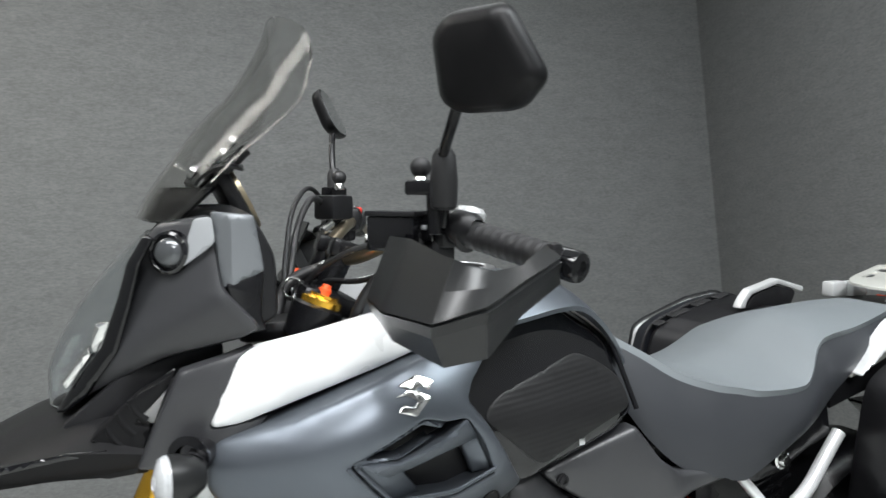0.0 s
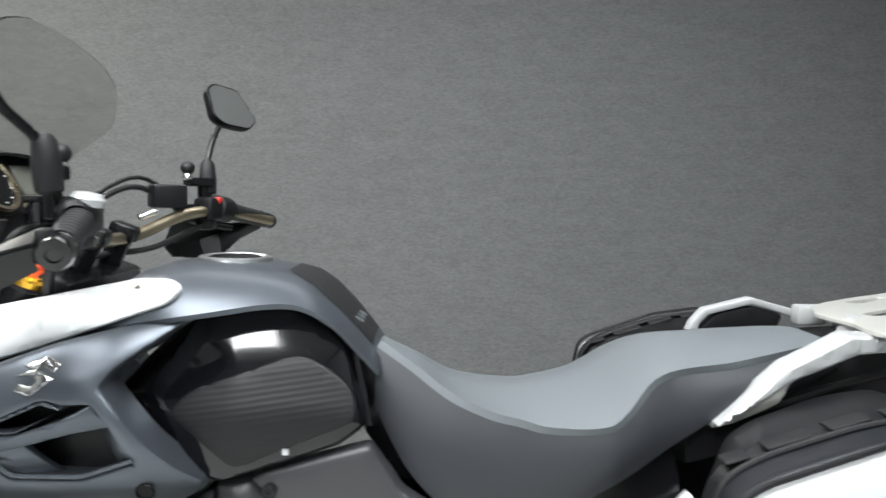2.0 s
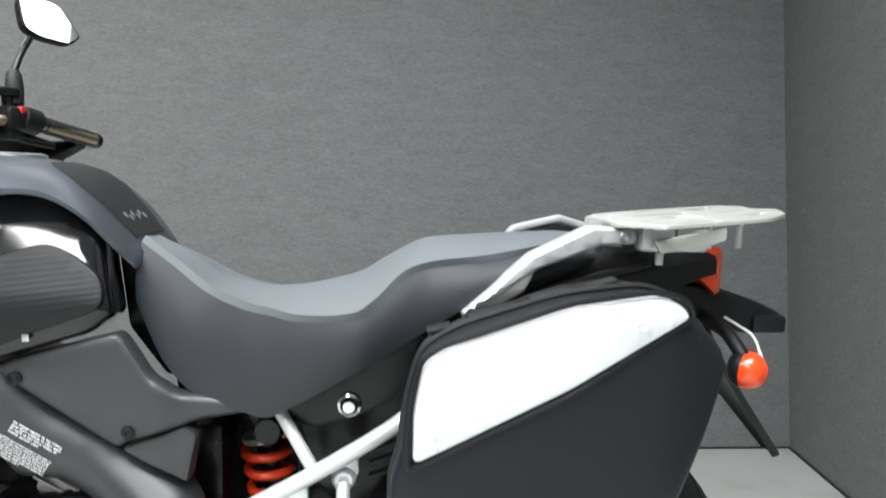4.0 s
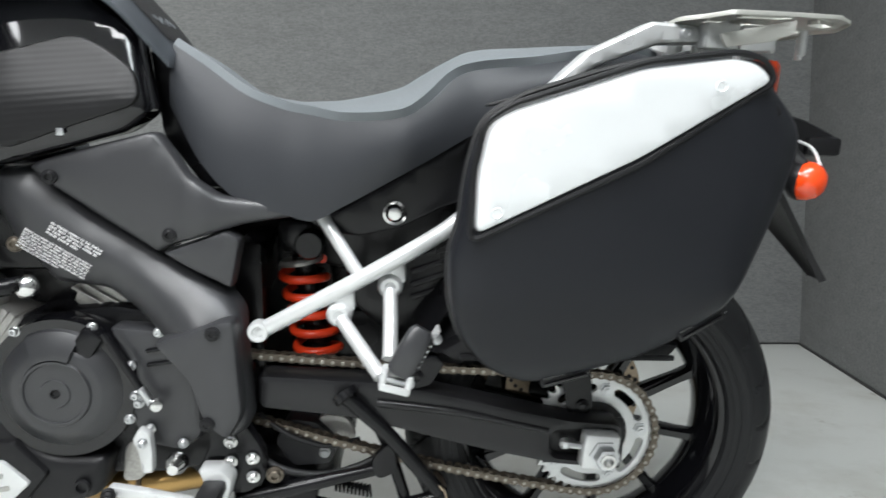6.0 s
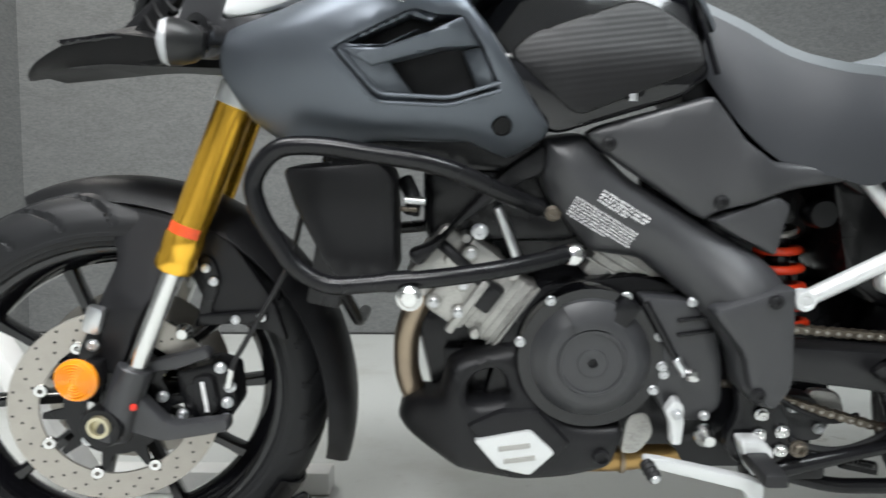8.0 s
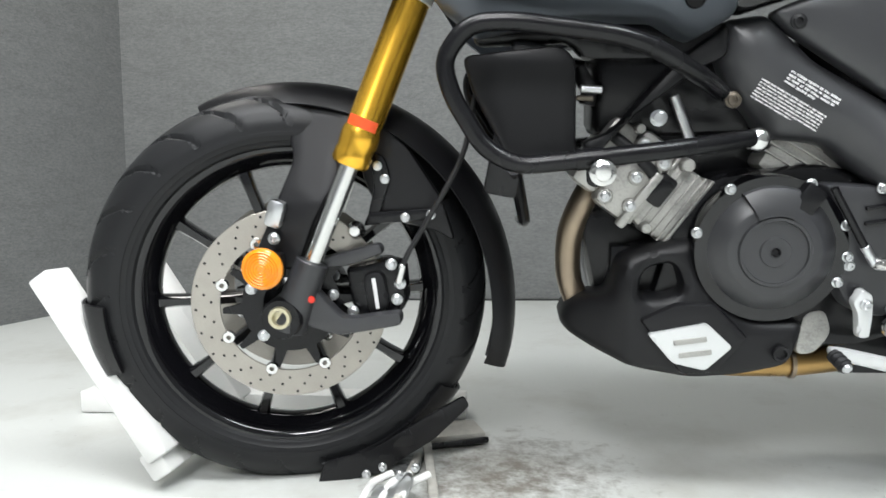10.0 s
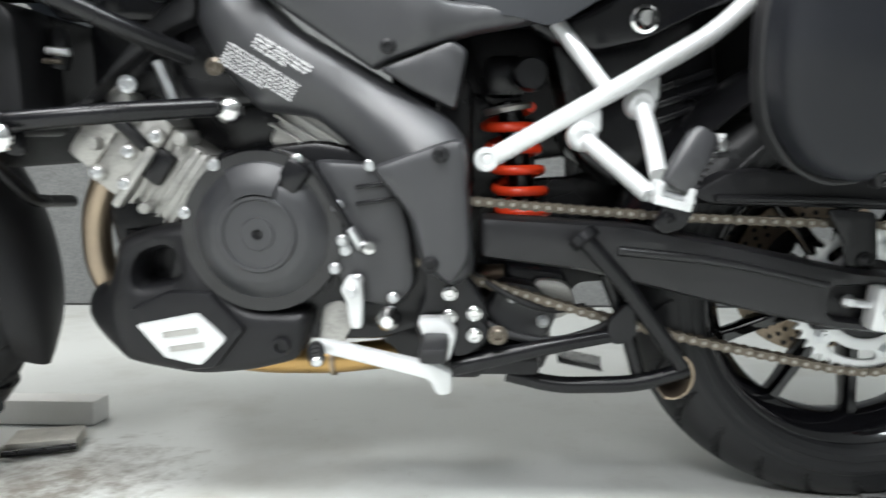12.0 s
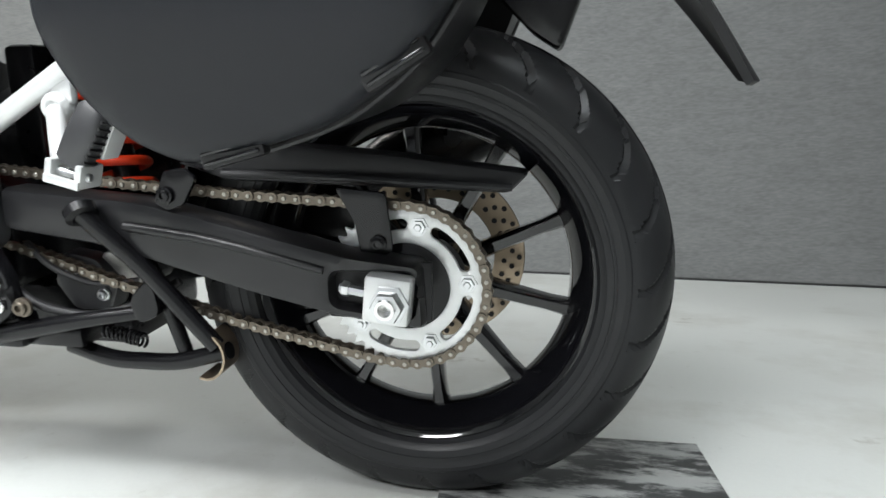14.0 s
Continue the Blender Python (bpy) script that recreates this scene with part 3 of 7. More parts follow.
part("grip_pad", panel([(0.602, 0.865), (0.634, 0.893), (0.784, 0.940), (0.824, 0.922), (0.866, 0.890), (0.876, 0.845), (0.777, 0.810), (0.697, 0.779)], lambda x, z: knee_y(x, z) - 0.008, 0.012, 0.003, 0.02, 0.02), RIBBED, knee, "ribbed rubber knee grip pad")

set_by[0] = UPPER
# seat
SEAT = [(0.878, 0.938, 0.060, 0.932, 0.085, 0.845), (0.93, 0.910, 0.085, 0.902, 0.125, 0.765), (0.99, 0.870, 0.112, 0.864, 0.150, 0.715), (1.05, 0.857, 0.138, 0.844, 0.165, 0.702), (1.09, 0.858, 0.150, 0.838, 0.170, 0.693), (1.13, 0.862, 0.162, 0.832, 0.175, 0.713),
        (1.215, 0.884, 0.178, 0.840, 0.180, 0.762), (1.25, 0.905, 0.166, 0.862, 0.176, 0.782), (1.285, 0.926, 0.146, 0.895, 0.168, 0.803), (1.32, 0.942, 0.134, 0.908, 0.160, 0.823), (1.40, 0.950, 0.128, 0.918, 0.152, 0.866),
        (1.47, 0.955, 0.120, 0.930, 0.142, 0.88), (1.56, 0.957, 0.100, 0.942, 0.12, 0.915), (1.60, 0.940, 0.07, 0.935, 0.08, 0.92)]
tops, left, right = [], [], []
for i in range(73):
    x = 0.878 + (1.60 - 0.878) * i / 72
    zc, we, ze, wb, zb = spline(SEAT, x)
    tops.append([Vector((x, CY + we * k / 10, ze - 0.022 * max(0, k / 10) + (zc - 0.012 - ze) * (1 - abs(k / 10) ** 2.4))) for k in range(-10, 11)])
    for side, store in ((-1, left), (1, right)):
        store.append([Vector((x, CY + side * (we + (wb - we) * u + 0.010 * math.sin(math.pi * u)), ze - (0.022 if side > 0 else 0) + (zb - ze) * u)) for u in (0, 0.06, 0.15, 0.3, 0.5, 0.7, 0.85, 0.95, 1.0)])
seat = part("seat", thicken(loft(tops, cap=False, closed=False), -0.012), SEAT_TOP, bike, "two-tone stepped vinyl seat, grey top")
for store in (left, right):
    part("seat_side", thicken(loft(store, cap=False, closed=False), 0.012), SEAT_SIDE, seat, "charcoal vinyl seat flank")

set_by[0] = None
# added filler: keeps the gap between tank and seat dark
part("seat_front_infill", panel([(0.858, 0.930), (0.885, 0.925), (0.925, 0.870), (0.985, 0.800), (1.0, 0.72), (0.93, 0.72), (0.872, 0.80)], -0.085, 0.15, 0.006, 0.03, 0.01), SATIN_BLACK, bike, "black filler closing the see-through gap under the seat nose")

# side fairing with its air vent, both sides
FAIR = [(0.220, 0.838), (0.222, 0.872), (0.234, 0.895), (0.310, 0.915), (0.410, 0.950), (0.470, 0.971), (0.550, 0.990), (0.600, 0.998), (0.640, 0.998), (0.620, 0.985), (0.560, 0.940), (0.548, 0.920), (0.575, 0.885), (0.602, 0.845), (0.630, 0.803), (0.660, 0.766), (0.654, 0.750), (0.604, 0.722), (0.548, 0.747), (0.438, 0.750), (0.304, 0.738), (0.256, 0.778)]
VENT = [[(0.383, 0.862), (0.482, 0.907), (0.510, 0.899), (0.541, 0.899), (0.564, 0.866), (0.586, 0.815), (0.524, 0.798), (0.432, 0.802)]]
SLIT = [(0.402, 0.868), (0.478, 0.901), (0.506, 0.892), (0.446, 0.866)]


def fair_fold(x, z):
    """A crease along the shoulder of the fairing nose: above it the skin leans in."""
    return 0.5 * max(0.0, z - 0.870 - 0.18 * (x - 0.229)) * min(1.0, max(0.0, (0.42 - x) / 0.12))


def fair_y(x, z):
    return -0.300 + 4.2 * (z - 0.865) ** 2 + 1.3 * (x - 0.45) ** 2


for side in (-1, 1):
    bm = panel(FAIR, fair_y, 0.06, 0.006, 0.012, 0.008, holes=VENT, bulge=0.003, width=0.05, relief=fair_fold)
    fairing = part("side_fairing", bm if side < 0 else mirrored(bm), GREY_PAINT, bike, "matt grey side fairing with an air vent", sharp=30)
    if side < 0:
        part("vent_backing", panel([(0.37, 0.905), (0.37, 0.785), (0.575, 0.785), (0.555, 0.87), (0.53, 0.905)], -0.232, 0.01, 0.003), BLACK, fairing)
        part("vent_frame", panel([(0.381, 0.863), (0.482, 0.909), (0.512, 0.900), (0.500, 0.890), (0.446, 0.864), (0.400, 0.860)], lambda x, z: fair_y(x, z) + 0.004, 0.03, 0.003, 0.02, 0.004, holes=[SLIT]), GREY_PAINT, fairing)
        part("vent_blade", panel([(0.396, 0.863), (0.446, 0.862), (0.505, 0.881), (0.541, 0.899), (0.564, 0.866), (0.515, 0.862), (0.430, 0.841)], lambda x, z: fair_y(x, z) - 0.004 + 0.55 * max(0, 0.862 + 0.30 * (x - 0.45) - z) + 0.10 * max(0, x - 0.52), 0.04, 0.003, 0.012, 0.003), GREY_PAINT, fairing, sharp=20)
        part("vent_ramp", panel([(0.386, 0.862), (0.400, 0.866), (0.452, 0.846), (0.486, 0.797), (0.431, 0.801)], lambda x, z: fair_y(x, z) + 0.004 + 0.35 * max(0, x - 0.41), 0.01, 0.003, 0.02, 0.003), GREY_PAINT, fairing)
        part("vent_wall", panel([(0.564, 0.866), (0.586, 0.815), (0.560, 0.812), (0.540, 0.862)], lambda x, z: fair_y(x, z) + 0.010 + 0.8 * max(0, 0.575 - x), 0.01, 0.003, 0.02, 0.004), GREY_PAINT, fairing)
        for off in (0.0, 0.009):
            part("vent_lip", tube([(x, fair_y(x, z) - 0.002, z) for x, z in ((0.380 + off * 1.3, 0.862 - off * 0.2), (0.432 + off * 0.6, 0.799 + off), (0.524, 0.794 + off), (0.588, 0.812 + off))], 0.0028, 0.012, 8), GREY_PAINT, fairing)
        # black dish proud of the skin: the mounting hole's shade as colour
        part("hole_shade_dish", lathe([(0, 0.001), (0.011, 0.001), (0.0125, 0.004), (0.0135, 0.001)], (0.592, fair_y(0.592, 0.768) - 0.007, 0.768), (0.05, -1, -0.35), 24), BEAK_BLACK, fairing)
part("inner_cowl", panel([(0.155, 0.900), (0.184, 0.972), (0.262, 0.986), (0.35, 1.0), (0.46, 1.0), (0.60, 1.02), (0.60, 0.97), (0.45, 0.93), (0.30, 0.88), (0.24, 0.85)], -0.194, 0.004, 0.002, 0.03, 0.006), BLACK, bike, "black inner cowl behind the trim")

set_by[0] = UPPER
# pale upper trim and the black nose panel below it
trim = part("upper_trim", panel([(0.228, 0.901), (0.240, 0.932), (0.264, 0.984), (0.282, 0.994), (0.349, 1.004), (0.43, 1.020), (0.548, 1.044), (0.592, 1.043), (0.613, 1.030), (0.600, 1.012), (0.53, 0.988), (0.438, 0.955), (0.329, 0.922), (0.262, 0.902)],
     lambda x, z: -0.208 + 0.6 * max(0, z - 0.985), 0.02, 0.008, 0.02, 0.012, bulge=0.004), WHITE_PAINT, bike, "silver-white upper fairing trim")
part("upper_trim", mirrored(panel([(0.208, 0.893), (0.229, 0.930), (0.262, 0.988), (0.349, 1.004), (0.548, 1.044), (0.613, 1.030), (0.53, 0.988), (0.438, 0.955), (0.329, 0.922)], lambda x, z: -0.208 + 0.6 * max(0, z - 0.985), 0.02, 0.008)), WHITE_PAINT, bike)

set_by[0] = None
# ---- engine, frame covers, crash bar ----
def bolt(at, parent, r=0.008, h=0.007, mat=None, axis=(0, -1, 0)):
    return part("bolt", hexbolt(at, r, h, axis), mat or STEEL, parent, "bright hexagon bolt")


part("engine_front", block((0.12, 0.16, 0.17), (0.535, 0.0, 0.40), 0.02, Matrix.Rotation(radians(-12), 3, "Y")), SATIN_BLACK, bike, "dark engine front behind the header pipes")
engine = part("engine", panel([(0.60, 0.45), (0.66, 0.53), (0.80, 0.545), (0.93, 0.52), (1.0, 0.42), (1.0, 0.30), (0.88, 0.262), (0.64, 0.262), (0.57, 0.34)], -0.13, 0.26, 0.012, 0.05), SATIN_BLACK, bike, "black crankcase of a V-twin engine")
part("cover_ring", lathe([(0, 0.02), (0.108, 0.02), (0.110, 0.012), (0.110, -0.02), (0, -0.02)], (0.731, -0.150, 0.424), (0, -1, 0), 64), GLOSS_BLACK, engine)
clutch = part("clutch_cover", lathe([(0, 0.030), (0.006, 0.030), (0.007, 0.0335), (0.021, 0.0335), (0.022, 0.0315), (0.045, 0.031), (0.046, 0.034), (0.050, 0.034), (0.052, 0.030), (0.064, 0.029), (0.067, 0.0275), (0.090, 0.013), (0.0945, 0.006), (0.095, -0.02)], (0.731, -0.157, 0.424), (0, -1, 0), 72), COVER, engine, "round satin black clutch cover")
part("cover_boss", block((0.034, 0.022, 0.05), (0.775, -0.172, 0.495), 0.006, Matrix.Rotation(radians(35), 3, "Y")), SATIN_BLACK, clutch)
part("cover_sector", loft([[Vector((0.731 + r * math.cos(a), -0.157 - d, 0.424 + r * math.sin(a))) for a in np.linspace(radians(66), radians(118), 12)] for r, d in ((0.051, 0.030), (0.0525, 0.035), (0.066, 0.0345), (0.092, 0.020), (0.096, 0.008))], cap=False, closed=False), COVER, clutch)
part("cover_dimple", lathe([(0, 0.0), (0.004, 0.0), (0.006, 0.004), (0.007, 0.004)], (0.731, -0.188, 0.424), (0, -1, 0), 16), BLACK, clutch)
for a in (-27, -6, 19, 62, 124, 166):
    bolt((0.731 + 0.108 * math.cos(radians(a)), -0.168, 0.424 + 0.108 * math.sin(radians(a))), engine, 0.006, 0.008)
part("sprocket_cover", panel([(0.80, 0.520), (0.882, 0.515), (0.918, 0.47), (0.930, 0.42), (0.935, 0.345), (0.90, 0.318), (0.85, 0.33), (0.82, 0.38), (0.84, 0.44)], -0.166, 0.05, 0.01, 0.02), COVER, engine, "satin black sprocket cover")
for k in range(2):
    part("cover_rib", block((0.055, 0.008, 0.006), (0.885, -0.168, 0.487 - 0.022 * k), 0.002, Matrix.Rotation(radians(-8), 3, "Y")), SATIN_BLACK, engine)
for p in ((0.878, -0.168, 0.512), (0.858, -0.172, 0.36), (0.905, -0.17, 0.335), (0.842, -0.168, 0.40)):
    bolt(p, engine, 0.006)

# front cylinder: stacked castings along its axis
ax_f = Vector((-0.80, 0, 0.60)).normalized()
turn_f = Matrix.Rotation(math.atan2(ax_f.x, ax_f.z), 3, "Y")
base_f = Vector((0.63, -0.06, 0.465))
cyl = part("front_cylinder", block((0.115, 0.13, 0.075), base_f + ax_f * 0.035, 0.010, turn_f), ALU, engine, "bare cast aluminium cylinder")
part("cylinder_head", block((0.135, 0.15, 0.065), base_f + ax_f * 0.11, 0.012, turn_f), ALU, cyl)
part("cam_cover", block((0.12, 0.14, 0.05), base_f + ax_f * 0.165, 0.014, turn_f), ALU, cyl)
for k in range(2):
    part("fin", block((0.125, 0.142, 0.006), base_f + ax_f * (0.012 + 0.062 * k), 0.002, turn_f), ALU, cyl)
for k, (a, b) in enumerate(((0.04, 0.09), (-0.04, 0.09), (0.045, 0.13), (-0.05, 0.13), (0.0, 0.11))):
    side = turn_f @ Vector((a, 0, 0))
    part("casting_boss", rod(base_f + ax_f * b + side + Vector((0, -0.05, 0)), base_f + ax_f * b + side + Vector((0, -0.082, 0)), 0.014, 0.012), ALU, cyl)
    bolt(base_f + ax_f * b + side + Vector((0, -0.083, 0)), cyl, 0.006)
for k in range(5):
    part("fin", block((0.118 - 0.004 * k, 0.136, 0.0035), base_f + ax_f * (0.022 + 0.012 * k), 0.001, turn_f), ALU, cyl)
for a, b, r in ((0.058, 0.06, 0.012), (-0.052, 0.05, 0.010), (0.02, 0.145, 0.016), (-0.02, 0.155, 0.011), (0.06, 0.15, 0.009)):
    q = base_f + ax_f * b + turn_f @ Vector((a, 0, 0))
    part("casting_lug", rod(q + Vector((0, -0.04, 0)), q + Vector((0, -0.086, 0)), r, r * 0.8), ALU, cyl)
# black block on the casting, a recess's shade put into colour
part("recess_shade_block", block((0.05, 0.02, 0.03), base_f + ax_f * 0.075 + Vector((0.01, -0.068, 0.0)), 0.006, turn_f), SATIN_BLACK, cyl)
# added dark block that stops the wall showing through above the crankcase
part("engine_gap_filler", block((0.26, 0.16, 0.12), (0.70, 0.02, 0.575), 0.02, Matrix.Rotation(radians(8), 3, "Y")), SATIN_BLACK, engine)
part("spark_lead", tube([(0.50, -0.13, 0.60), (0.53, -0.145, 0.575), (0.56, -0.14, 0.545), (0.575, -0.13, 0.525)], 0.009, 0.02), BLACK, cyl)
part("cover_bar", block((0.10, 0.02, 0.014), base_f + ax_f * 0.085 + Vector((-0.015, -0.075, -0.02)), 0.004, turn_f), ALU, cyl)
rear_cyl = part("rear_cylinder", block((0.12, 0.10, 0.08), (0.795, -0.06, 0.545), 0.012, Matrix.Rotation(radians(32), 3, "Y")), ALU, engine, "bare cast aluminium rear cylinder")
for k in range(4):
    part("fin", block((0.125, 0.115, 0.004), Vector((0.785, -0.06, 0.535)) + Vector((0.53, 0, 0.85)) * 0.014 * k, 0.001, Matrix.Rotation(radians(32), 3, "Y")), ALU, rear_cyl)

# radiator side box, struts and the things behind it
part("radiator_shroud", panel([(0.285, 0.712), (0.424, 0.722), (0.446, 0.70), (0.446, 0.552), (0.363, 0.552), (0.345, 0.575), (0.30, 0.66)], lambda x, z: -0.205 + 0.25 * max(0, 0.34 - x), 0.09, 0.008, 0.025), BLACK, bike, "black plastic radiator side shroud")
part("radiator", block((0.05, 0.34, 0.22), (0.36, CY, 0.62), 0.006, Matrix.Rotation(radians(12), 3, "Y")), SATIN_BLACK, bike, "black finned radiator")
part("strut_cover", panel([(0.455, 0.585), (0.50, 0.60), (0.60, 0.705), (0.66, 0.745), (0.66, 0.70), (0.62, 0.685), (0.53, 0.62), (0.475, 0.56)], -0.165, 0.03, 0.008, 0.02), BLACK, bike, "black frame strut cover")
part("upper_frame", panel([(0.30, 0.76), (0.66, 0.76), (0.66, 0.70), (0.60, 0.70), (0.46, 0.705), (0.44, 0.73), (0.30, 0.73)], -0.14, 0.02, 0.008, 0.03), SATIN_BLACK, bike)
part("inner_block", block((0.24, 0.16, 0.16), (0.60, CY, 0.67), 0.02), SATIN_BLACK, bike, "dark airbox between the frame rails")
part("coolant_pipe", tube([(0.455, -0.13, 0.69), (0.47, -0.15, 0.66), (0.465, -0.15, 0.64)], 0.012, 0.02), BLACK, bike)
part("pipe_clip", rod((0.455, -0.16, 0.663), (0.487, -0.16, 0.660), 0.006), STEEL, bike)
part("pipe_clip", rod((0.449, -0.16, 0.650), (0.475, -0.16, 0.648), 0.004), BRASS, bike)
bolt((0.565, -0.172, 0.618), bike, 0.009)
bolt((0.673, -0.15, 0.641), bike, 0.009, mat=BRASS)
part("stay", rod((0.592, -0.14, 0.65), (0.622, -0.14, 0.575), 0.008, seg=12), STEEL, bike)

# crash bar, left and right, with its tube sleeve
BAR = [(0.685, -0.195, 0.587), (0.60, -0.25, 0.580), (0.512, -0.272, 0.572), (0.363, -0.272, 0.560), (0.318, -0.272, 0.585), (0.277, -0.272, 0.655), (0.266, -0.272, 0.700), (0.300, -0.272, 0.745), (0.357, -0.272, 0.746), (0.515, -0.268, 0.720), (0.60, -0.23, 0.676), (0.65, -0.17, 0.652)]
for side in (-1, 1):
    bm = tube(BAR, 0.0125, 0.05, 16)
    bar = part("crash_bar", bm if side < 0 else mirrored(bm), SATIN_BLACK, bike, "black tubular crash bar")
    if side < 0:
        part("sleeve", tube([(0.44, -0.272, 0.5665), (0.475, -0.272, 0.569)], 0.0145, 0), SATIN_BLACK, bar)
        part("bar_end", rod((0.66, -0.205, 0.585), (0.70, -0.165, 0.588), 0.012), SATIN_BLACK, bar)
        part("acorn_bolt", lathe([(0, 0.016), (0.010, 0.014), (0.016, 0.008), (0.018, 0.0), (0.0, 0.0)], (0.700, -0.178, 0.584), (0, -1, 0), 24), CHROME, bar, "large bright bolt head")
        part("lower_bolt", lathe([(0, 0.014), (0.010, 0.013), (0.014, 0.008), (0.017, 0.007), (0.017, 0.0), (0.0, 0.0)], (0.472, -0.290, 0.551), (0, -1, 0), 24), CHROME, bar, "large bright bolt head")
        part("bracket", panel([(0.454, 0.560), (0.480, 0.560), (0.482, 0.535), (0.470, 0.528), (0.456, 0.532)], -0.262, 0.006, 0.002), SATIN_BLACK, bar)
        part("cross_stay", tube([(0.36, -0.2, 0.55), (0.375, -0.1, 0.46), (0.37, 0.0, 0.45)], 0.010, 0.02), SATIN_BLACK, bar)

# frame cover: the long sloping black cover with the warning label
frame_cover = part("frame_cover", panel([(0.655, 0.752), (0.714, 0.758), (0.784, 0.690), (0.890, 0.628), (0.925, 0.607), (0.978, 0.575), (1.004, 0.545), (1.014, 0.372), (0.985, 0.352), (0.945, 0.382), (0.930, 0.445), (0.880, 0.51), (0.803, 0.574), (0.728, 0.583), (0.670, 0.655), (0.650, 0.70)],
     lambda x, z: -0.152 - 0.045 * max(0, min(1, (0.62 - z) / 0.1)) * max(0, min(1, (x - 0.84) / 0.1)), 0.05, 0.012, 0.018, 0.014, bulge=0.022, width=0.055), COVER, bike, "black textured plastic frame cover")
part("lower_step", panel([(0.885, 0.512), (0.985, 0.545), (1.003, 0.545), (1.010, 0.40), (0.985, 0.36), (0.95, 0.39), (0.936, 0.45)], -0.222, 0.03, 0.01, 0.02), COVER, frame_cover)
part("side_triangle", panel([(0.892, 0.634), (0.985, 0.668), (1.006, 0.655), (0.990, 0.58), (0.93, 0.61)], -0.178, 0.03, 0.008, 0.02, 0.008), COVER, bike, "black plastic infill cover")
side_panel = part("side_panel", panel([(0.712, 0.757), (0.735, 0.768), (0.890, 0.808), (0.908, 0.785), (0.936, 0.745), (0.976, 0.716), (1.06, 0.708), (1.10, 0.690), (1.015, 0.677), (0.906, 0.645), (0.886, 0.632), (0.80, 0.69), (0.734, 0.735)],
     lambda x, z: -0.172 - 0.012 * max(0, 1 - abs(x - 0.95) / 0.05), 0.03, 0.008, 0.022, 0.01, bulge=0.006), COVER, bike, "black plastic side panel under the seat")
for x, z, par in ((0.745, 0.742, side_panel), (0.906, 0.660, side_panel), (0.973, 0.527, frame_cover), (0.959, 0.390, frame_cover)):
    part("screw", hexbolt((x, -0.178 if par is side_panel else -0.224, z), 0.008, 0.005), BLACK, par, "recessed black screw")

# printed warning label: rows of plain bars
rng = random.Random(4)
along_text, down_text = Vector((0.851, 0, -0.525)), Vector((-0.525, 0, -0.851))
for first, rows, pitch, length, tall in ((Vector((0.741, -0.1755, 0.677)), 4, 0.0052, 0.080, 0.0036), (Vector((0.703, -0.1745, 0.668)), 7, 0.0045, 0.104, 0.0027)):
    for row in range(rows):
        s, strokes = 0.0, []
        end = length * (1 if row < rows - 1 else rng.uniform(0.55, 0.8))
        while s < end - 0.002:
            for letter in range(rng.randint(2, 7)):
                wide = tall * rng.uniform(0.35, 0.62)
                if s + wide > end:
                    break
                at = first + down_text * (pitch * row + tall * rng.uniform(-0.1, 0.1)) + along_text * (s + wide / 2)
                strokes.append(block((wide, 0.0008, tall * rng.uniform(0.6, 1.0)), at, 0, Matrix.Rotation(radians(31.7), 3, "Y")))
                s += wide + tall * 0.28
            s += tall * 0.55
        part("label_print", join(*strokes), LABEL_WHITE, frame_cover, "row of illegible white print")

# exhaust headers and belly cover
part("header_pipe", tube([(0.50, -0.06, 0.53), (0.475, -0.07, 0.50), (0.448, -0.07, 0.44), (0.445, -0.07, 0.36), (0.475, -0.06, 0.29), (0.56, -0.05, 0.235)], 0.021, 0.06, 18), HEADER, bike, "heat-tinted steel exhaust header")
part("header_pipe", tube([(0.60, -0.06, 0.222), (0.70, -0.085, 0.219), (0.80, -0.085, 0.219), (0.93, -0.05, 0.222)], 0.022, 0.03, 18), HEADER_GOLD, bike, "straw-tinted lower exhaust pipe")
part("pipe_joint", lathe([(0.0225, 0), (0.0245, 0.001), (0.0245, 0.007), (0.0225, 0.008)], (0.80, -0.085, 0.219), (1, 0, 0), 24), HEADER, bike)
part("header_clamp", block((0.03, 0.05, 0.02), (0.497, -0.10, 0.522), 0.003, turn_f), BRASS, bike, "header flange")
part("silencer_box", block((0.26, 0.20, 0.10), (1.0, 0.02, 0.24), 0.03), SATIN_BLACK, bike, "dark catalyst box under the engine")
belly = part("belly_cover", panel([(0.430, 0.290), (0.440, 0.322), (0.466, 0.340), (0.505, 0.347), (0.516, 0.408), (0.545, 0.422), (0.630, 0.440), (0.640, 0.378), (0.665, 0.345), (0.704, 0.316), (0.792, 0.314), (0.772, 0.243), (0.70, 0.226), (0.628, 0.220), (0.55, 0.234), (0.480, 0.256), (0.446, 0.272)],
     lambda x, z: -0.168 + 0.8 * max(0, 0.53 - x) + 0.25 * max(0, z - 0.36), 0.07, 0.014, 0.02, 0.02, holes=[[(0.545, 0.345), (0.552, 0.392), (0.600, 0.404), (0.612, 0.36), (0.59, 0.352)]], bulge=0.006), BLACK, bike, "black plastic belly cover")
part("belly_back", block((0.14, 0.02, 0.10), (0.58, -0.10, 0.37), 0.004), SATIN_BLACK, belly)
part("belly_ridge", panel([(0.545, 0.320), (0.60, 0.345), (0.655, 0.345), (0.705, 0.292), (0.66, 0.236), (0.61, 0.232)], -0.182, 0.02, 0.008, 0.02, 0.008), BLACK, belly)
